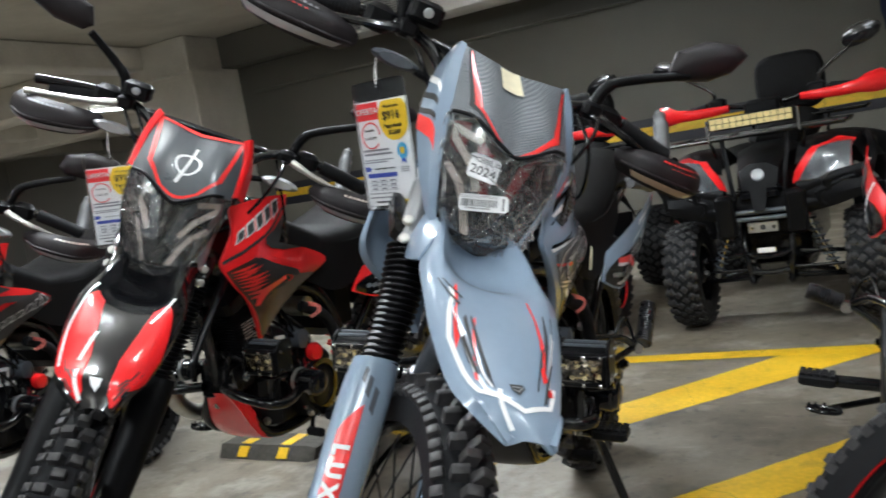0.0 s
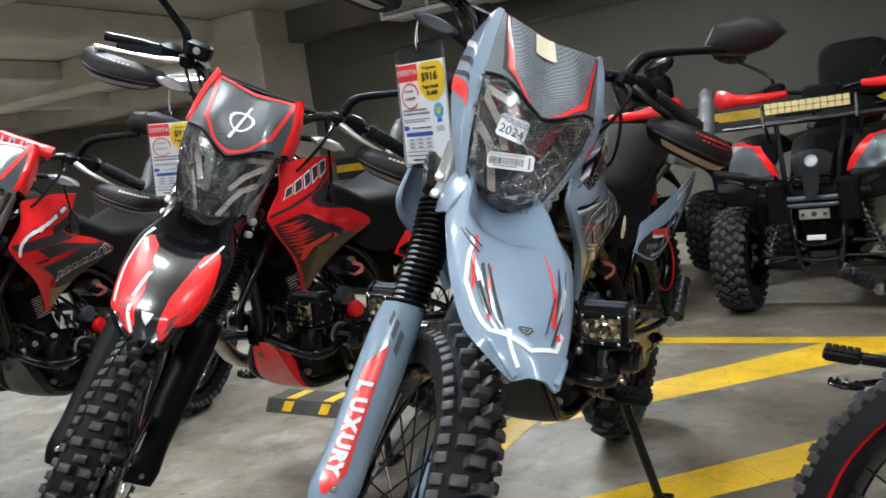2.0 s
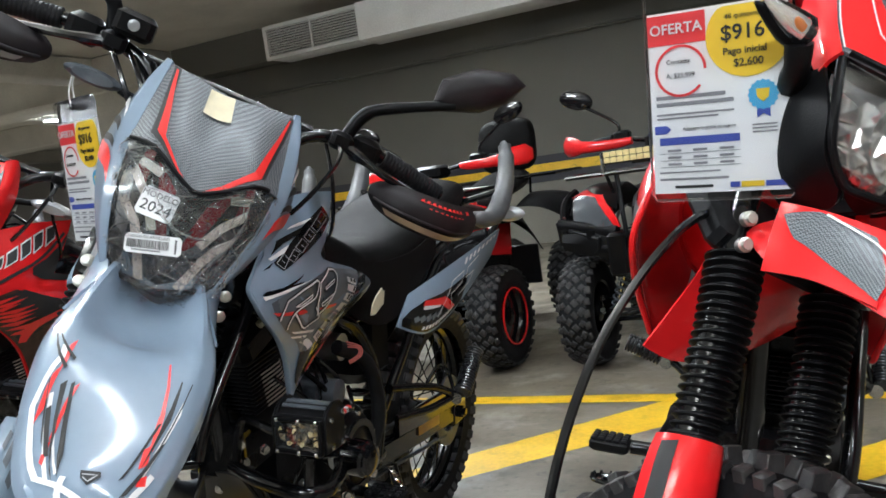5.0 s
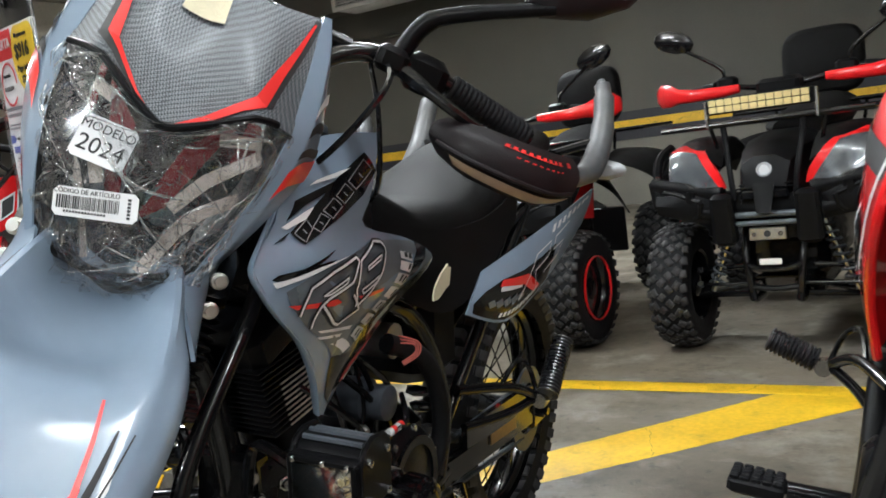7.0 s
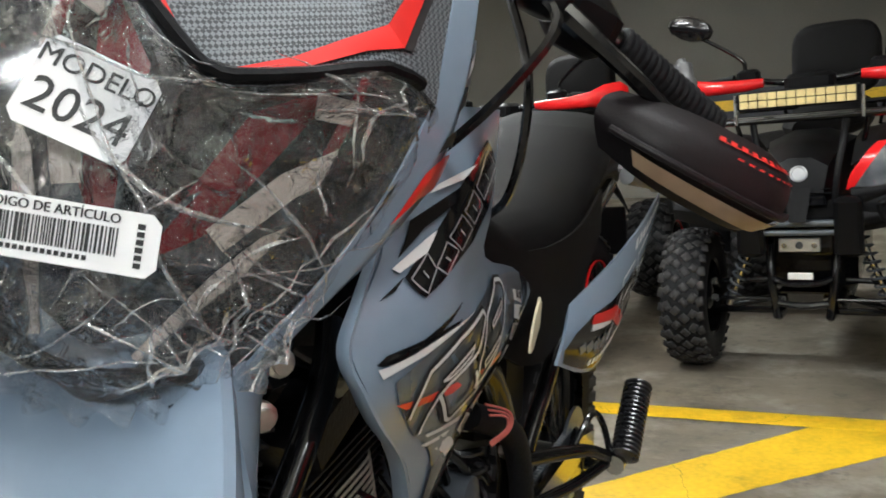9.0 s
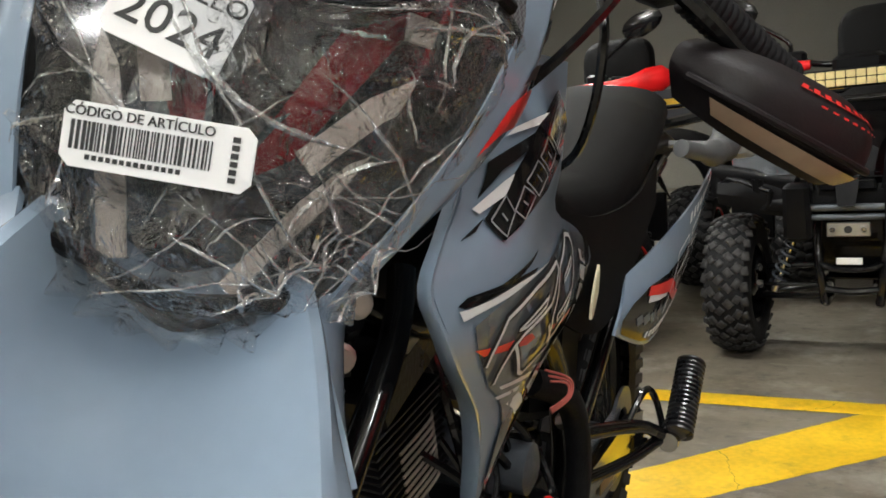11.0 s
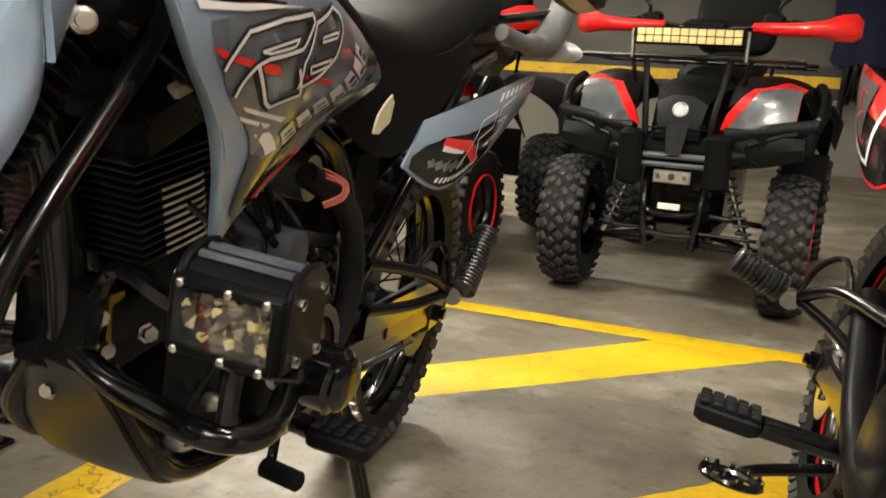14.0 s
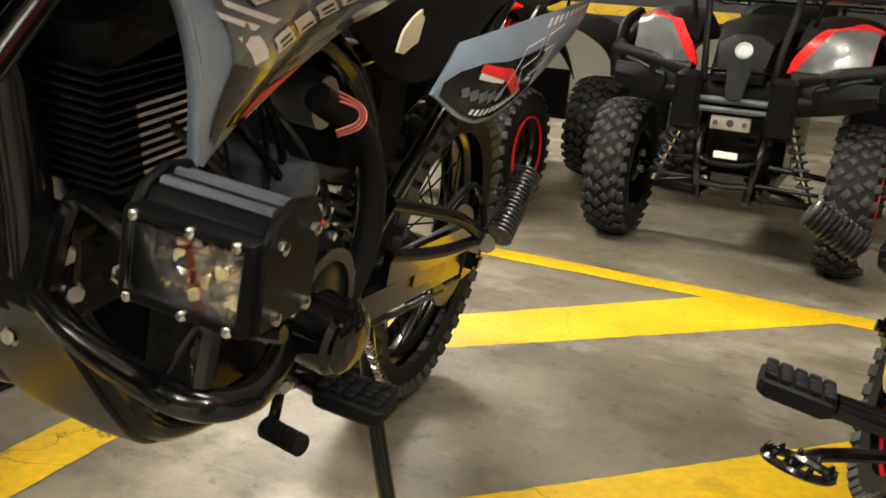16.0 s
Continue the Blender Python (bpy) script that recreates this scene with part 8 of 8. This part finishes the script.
yaw = math.degrees(math.atan2(-0.866, -0.5))
QUAD = quad_bike(pose(1.425, 3.79, 0, 0, 0, yaw), "red and black quad bike with light bar and knobbly tyres")
copy_thing(QUAD, pose(0.36, 4.36, 0, 0, 0, yaw))


# ---- price tags ----
def price_tag(p, along, w, h, price, label):
    """A printed sheet in a clear pouch; p is its lower corner, along the way of its lower edge."""
    m = plane_pose(p, along, (0, 0, 1))
    tag = thing("price_tag", m, label, "price tag", "price tags")
    z = Vector((0, 0, 1))

    def flat(pts, mat, name, parent, off):
        return part(name, prism(B(), [(((x - 0.5) * 1.10 + 0.5) * w, (y * 1.04 - 0.02) * h, off) for x, y in pts], (0, 0, 0.0004)), M[mat], parent)

    def rect(x0, y0, x1, y1, mat, name, parent, off):
        return flat([(x0, y0), (x1, y0), (x1, y1), (x0, y1)], mat, name, parent, off)
    sheet = rect(0.06, 0.05, 0.94, 0.84, "paper", "sheet", tag, 0)
    rect(0.06, 0.70, 0.44, 0.83, "tag_red", "red_band", sheet, 0.0008)
    circ = [(0.70 + 0.26 * math.cos(a), 0.70 + 0.17 * math.sin(a)) for a in (2 * math.pi * k / 32 for k in range(32))]
    flat([(min(x, 0.94), min(y, 0.83)) for x, y in circ], "tag_yellow", "yellow_disc", sheet, 0.0014)
    ring = B()
    for k in range(32):
        a, b = 2 * math.pi * k / 36, 2 * math.pi * (k + 1) / 36
        prism(ring, [((0.247 + 1.08 * r * math.cos(t)) * w, 0.588 * h + 1.08 * r * w * math.sin(t), 0.0016) for r, t in ((0.155, a), (0.155, b), (0.172, b), (0.172, a))], (0, 0, 0.0004))
    part("red_ring", ring, M["tag_red"], sheet)
    T = lambda s, size, x, y, mat="ink": lettering(s, size * 1.05 * h, pose(((x - 0.5) * 1.10 + 0.5) * w, (y * 1.04 - 0.02) * h, 0.0028), M[mat], sheet, bold=0.012 if size > 0.03 else 0.0)
    T("OFERTA", 0.062, 0.25, 0.765, "white")
    T(price, 0.088, 0.67, 0.715)
    T("48 quincenas", 0.030, 0.68, 0.785)
    T("Pago inicial", 0.040, 0.68, 0.64)
    T("$2,600", 0.044, 0.70, 0.59)
    T("Contado:", 0.028, 0.26, 0.625)
    T("A: $25,999", 0.028, 0.27, 0.565)
    T("Adquiere tu póliza de seguro", 0.019, 0.44, 0.333)
    for x0, y0, x1, hh in ((0.10, 0.465, 0.55, 0.016), (0.10, 0.435, 0.60, 0.016), (0.10, 0.395, 0.60, 0.008), (0.10, 0.378, 0.50, 0.008)):
        rect(x0, y0, x1, y0 + hh, "ink_grey", "text_line", sheet, 0.001)
    flat([(0.08, 0.315), (0.16, 0.315), (0.19, 0.333), (0.16, 0.351), (0.08, 0.351)], "tag_blue", "blue_mark", sheet, 0.001)
    rect(0.11, 0.265, 0.63, 0.298, "tag_blue", "table_head", sheet, 0.001)
    for y in (0.235, 0.205, 0.175):
        for x in (0.16, 0.33, 0.50):
            rect(x, y, x + 0.09, y + 0.010, "ink_grey", "text_line", sheet, 0.001)
        rect(0.11, y - 0.009, 0.63, y - 0.0065, "ink_grey", "rule", sheet, 0.001)
    rect(0.10, 0.14, 0.50, 0.147, "ink_grey", "text_line", sheet, 0.001)
    rect(0.10, 0.108, 0.55, 0.118, "ink_grey", "text_line", sheet, 0.001)
    rect(0.20, 0.072, 0.45, 0.084, "ink", "barcode", sheet, 0.001)
    rect(0.56, 0.068, 0.62, 0.092, "tag_blue", "logo_patch", sheet, 0.001)
    rect(0.63, 0.068, 0.77, 0.092, "tag_yellow", "logo_patch", sheet, 0.001)
    rect(0.78, 0.068, 0.92, 0.092, "tag_blue", "logo_patch", sheet, 0.001)
    star = [(0.78 + (0.085 if k % 2 else 0.095) * math.cos(2 * math.pi * k / 32), 0.45 + (0.058 if k % 2 else 0.064) * math.sin(2 * math.pi * k / 32)) for k in range(32)]
    flat(star, "tag_cyan", "rosette", sheet, 0.001)
    flat([(0.74, 0.475), (0.82, 0.475), (0.815, 0.44), (0.78, 0.42), (0.745, 0.44)], "tag_yellow", "shield", sheet, 0.0016)
    flat([(0.74, 0.40), (0.82, 0.40), (0.82, 0.355), (0.78, 0.372), (0.74, 0.355)], "tag_blue", "ribbon", sheet, 0.0008)
    for y in (0.325, 0.31, 0.295):
        rect(0.71, y, 0.86, y + 0.006, "ink_grey", "text_line", sheet, 0.001)
    pc = B()
    r = 0.03
    out = [(r, 0), (1 - r, 0), (1, r), (1, 1 - r), (1 - r, 1), (r, 1), (0, 1 - r), (0, r)]
    prism(pc, [(x * w, y * h, -0.002) for x, y in out], (0, 0, 0.006))
    pouch = part("pouch", pc, M["pouch"], tag)
    pouch.visible_shadow = False
    rimb = tube(B(), [(x * w, y * h, 0.001) for x, y in out], 0.0016, 6, 0, True)
    part("pouch_rim", rimb, M["pouch"], pouch)
    part("eyelet", lathe(B(), [(0.005, -0.004), (0.005, 0.006), (0.003, 0.006), (0.003, -0.004)], (0.5 * w, 0.95 * h, 0), (0, 0, 1), 14, True), M["frame"], tag)
    part("tie", tube(B(), [(0.5 * w, 0.95 * h, 0.004), (0.52 * w, 1.05 * h, 0.006), (0.50 * w, 1.22 * h, -0.01), (0.47 * w, 1.08 * h, -0.004), (0.5 * w, 0.95 * h, -0.003)], 0.0012, 5, 5), M["white"], tag)
    return tag


price_tag((-0.145, 1.520, 0.925), (0.74, -0.67, -0.05), 0.128, 0.225, "$916", "price sheet in a clear pouch hung on the blue-grey motorcycle")
price_tag((-0.868, 2.03, 0.925), (0.98, 0.05, -0.05), 0.128, 0.225, "$916", "price sheet in a clear pouch hung on the black-red motorcycle")
price_tag((0.687, 1.143, 0.888), (0.829, -0.559, -0.07), 0.1555, 0.247, "$916", "price sheet in a clear pouch hung on the red motorcycle")


# ---- fittings of the garage ----
def vent_duct():
    d = thing("air_duct", GRID, "galvanised air duct with white supply grille", "air duct")
    part("duct_body", box(B(), (-1.2, 9.25, 2.89), (6.5, 0.5, 0.44), None, 0.01), M["duct"], d)
    part("grille_box", box(B(), (-5.12, 9.3, 2.90), (1.30, 0.42, 0.40), None, 0.01), M["duct"], d)
    fr = B()
    for z in (2.715, 3.085):
        box(fr, (-5.12, 9.07, z), (1.36, 0.04, 0.045), None, 0.004)
    for u in (-5.78, -4.46, -5.12):
        box(fr, (u, 9.07, 2.90), (0.05 if u != -5.12 else 0.025, 0.04, 0.37), None, 0.004)
    gr = part("grille_frame", fr, M["vent"], d)
    part("grille_back", box(B(), (-5.12, 9.095, 2.90), (1.30, 0.01, 0.36), None, 0.001), M["ink"], gr)
    for i in range(11):
        part("slat", box(B(), (-5.12, 9.07, 2.745 + 0.031 * i), (1.28, 0.03, 0.006), Matrix.Rotation(0.6, 3, "X"), 0.001), M["vent"], gr)


vent_duct()
part_pipe = tagged(part("conduit", tube(B(), [(-7.7, 10.16, 2.46), (4.4, 10.16, 2.46)], 0.02, 8), M["dark_wall"], None), "thin painted conduit along the wall", "conduit", kind="structure")
part_pipe.matrix_world = GRID


def wheel_stop(p, yaw):
    """A low black rubber parking stop with yellow inlays."""
    w = thing("wheel_stop", pose(*p, 0, 0, 0, yaw), "worn black rubber wheel stop with yellow stripes", "wheel stop", "wheel stops")
    part("stop_body", loft(B(), [[Vector((x, y, z)) for y, z in ((-0.09 * f, 0), (0.09 * f, 0), (0.06 * f, 0.05 * f), (-0.06 * f, 0.05 * f))] for x, f in ((-0.24, 0.8), (-0.22, 1), (0.22, 1), (0.24, 0.8))]), M["stop"], w)
    for i in range(2):
        x = -0.10 + 0.20 * i
        for s in (-1, 1):
            part("stripe", prism(B(), [(x - 0.03, 0.0865 * s, 0.008), (x + 0.02, 0.0865 * s, 0.008), (x + 0.03, 0.0655 * s, 0.044), (x - 0.02, 0.0655 * s, 0.044)], (0, 0.0025 * s, 0.001)), M["yellow"], w)
        part("stripe", box(B(), (x, 0, 0.051), (0.05, 0.11, 0.003), None, 0.001), M["yellow"], w)


wheel_stop((-0.82, 3.13), -30)
wheel_stop((-1.95, 3.80), -30)


def hanging_jacket():
    m = GRID @ pose(0.86, WALL - 0.12, 0)
    j = thing("hanging_jacket", m, "dark navy work jacket hanging on the wall", "jacket")
    rings = []
    for z, w, d, o in ((2.30, 0.10, 0.05, 0), (2.22, 0.28, 0.08, 0), (2.0, 0.34, 0.10, 0.01), (1.7, 0.33, 0.10, -0.01), (1.4, 0.34, 0.10, 0.015), (1.14, 0.36, 0.09, 0.0), (1.08, 0.33, 0.05, 0.0)):
        rings.append([Vector((o + w * math.cos(a) * (1 + 0.06 * math.sin(5 * a + z * 9)), d * math.sin(a) * (1 + 0.2 * math.sin(7 * a + z * 5)), z)) for a in (2 * math.pi * k / 40 for k in range(40))])
    part("cloth", loft(B(), rings), M["cloth"], j)
    for s in (-1, 1):
        part("sleeve", tube(B(), [(0.26 * s, 0, 2.2), (0.34 * s, 0.0, 1.9), (0.33 * s, 0.02, 1.55)], [0.07, 0.075, 0.06], 12, 5), M["cloth"], j)
    k = thing("cable_bundle", m, "bundle of black straps and cables hanging on the wall", "cables")
    rng = random.Random(8)
    for i in range(14):
        x = rng.uniform(-0.26, 0.26)
        z = rng.uniform(0.5, 0.8)
        part("strap", tube(B(), [(x * 0.6, 0.02, 1.35), (x * 0.9, 0.0 + rng.uniform(-0.05, 0.03), 1.0), (x + rng.uniform(-0.05, 0.05), -0.02, z)], 0.022, 7, 4), M["matte"], k)


hanging_jacket()
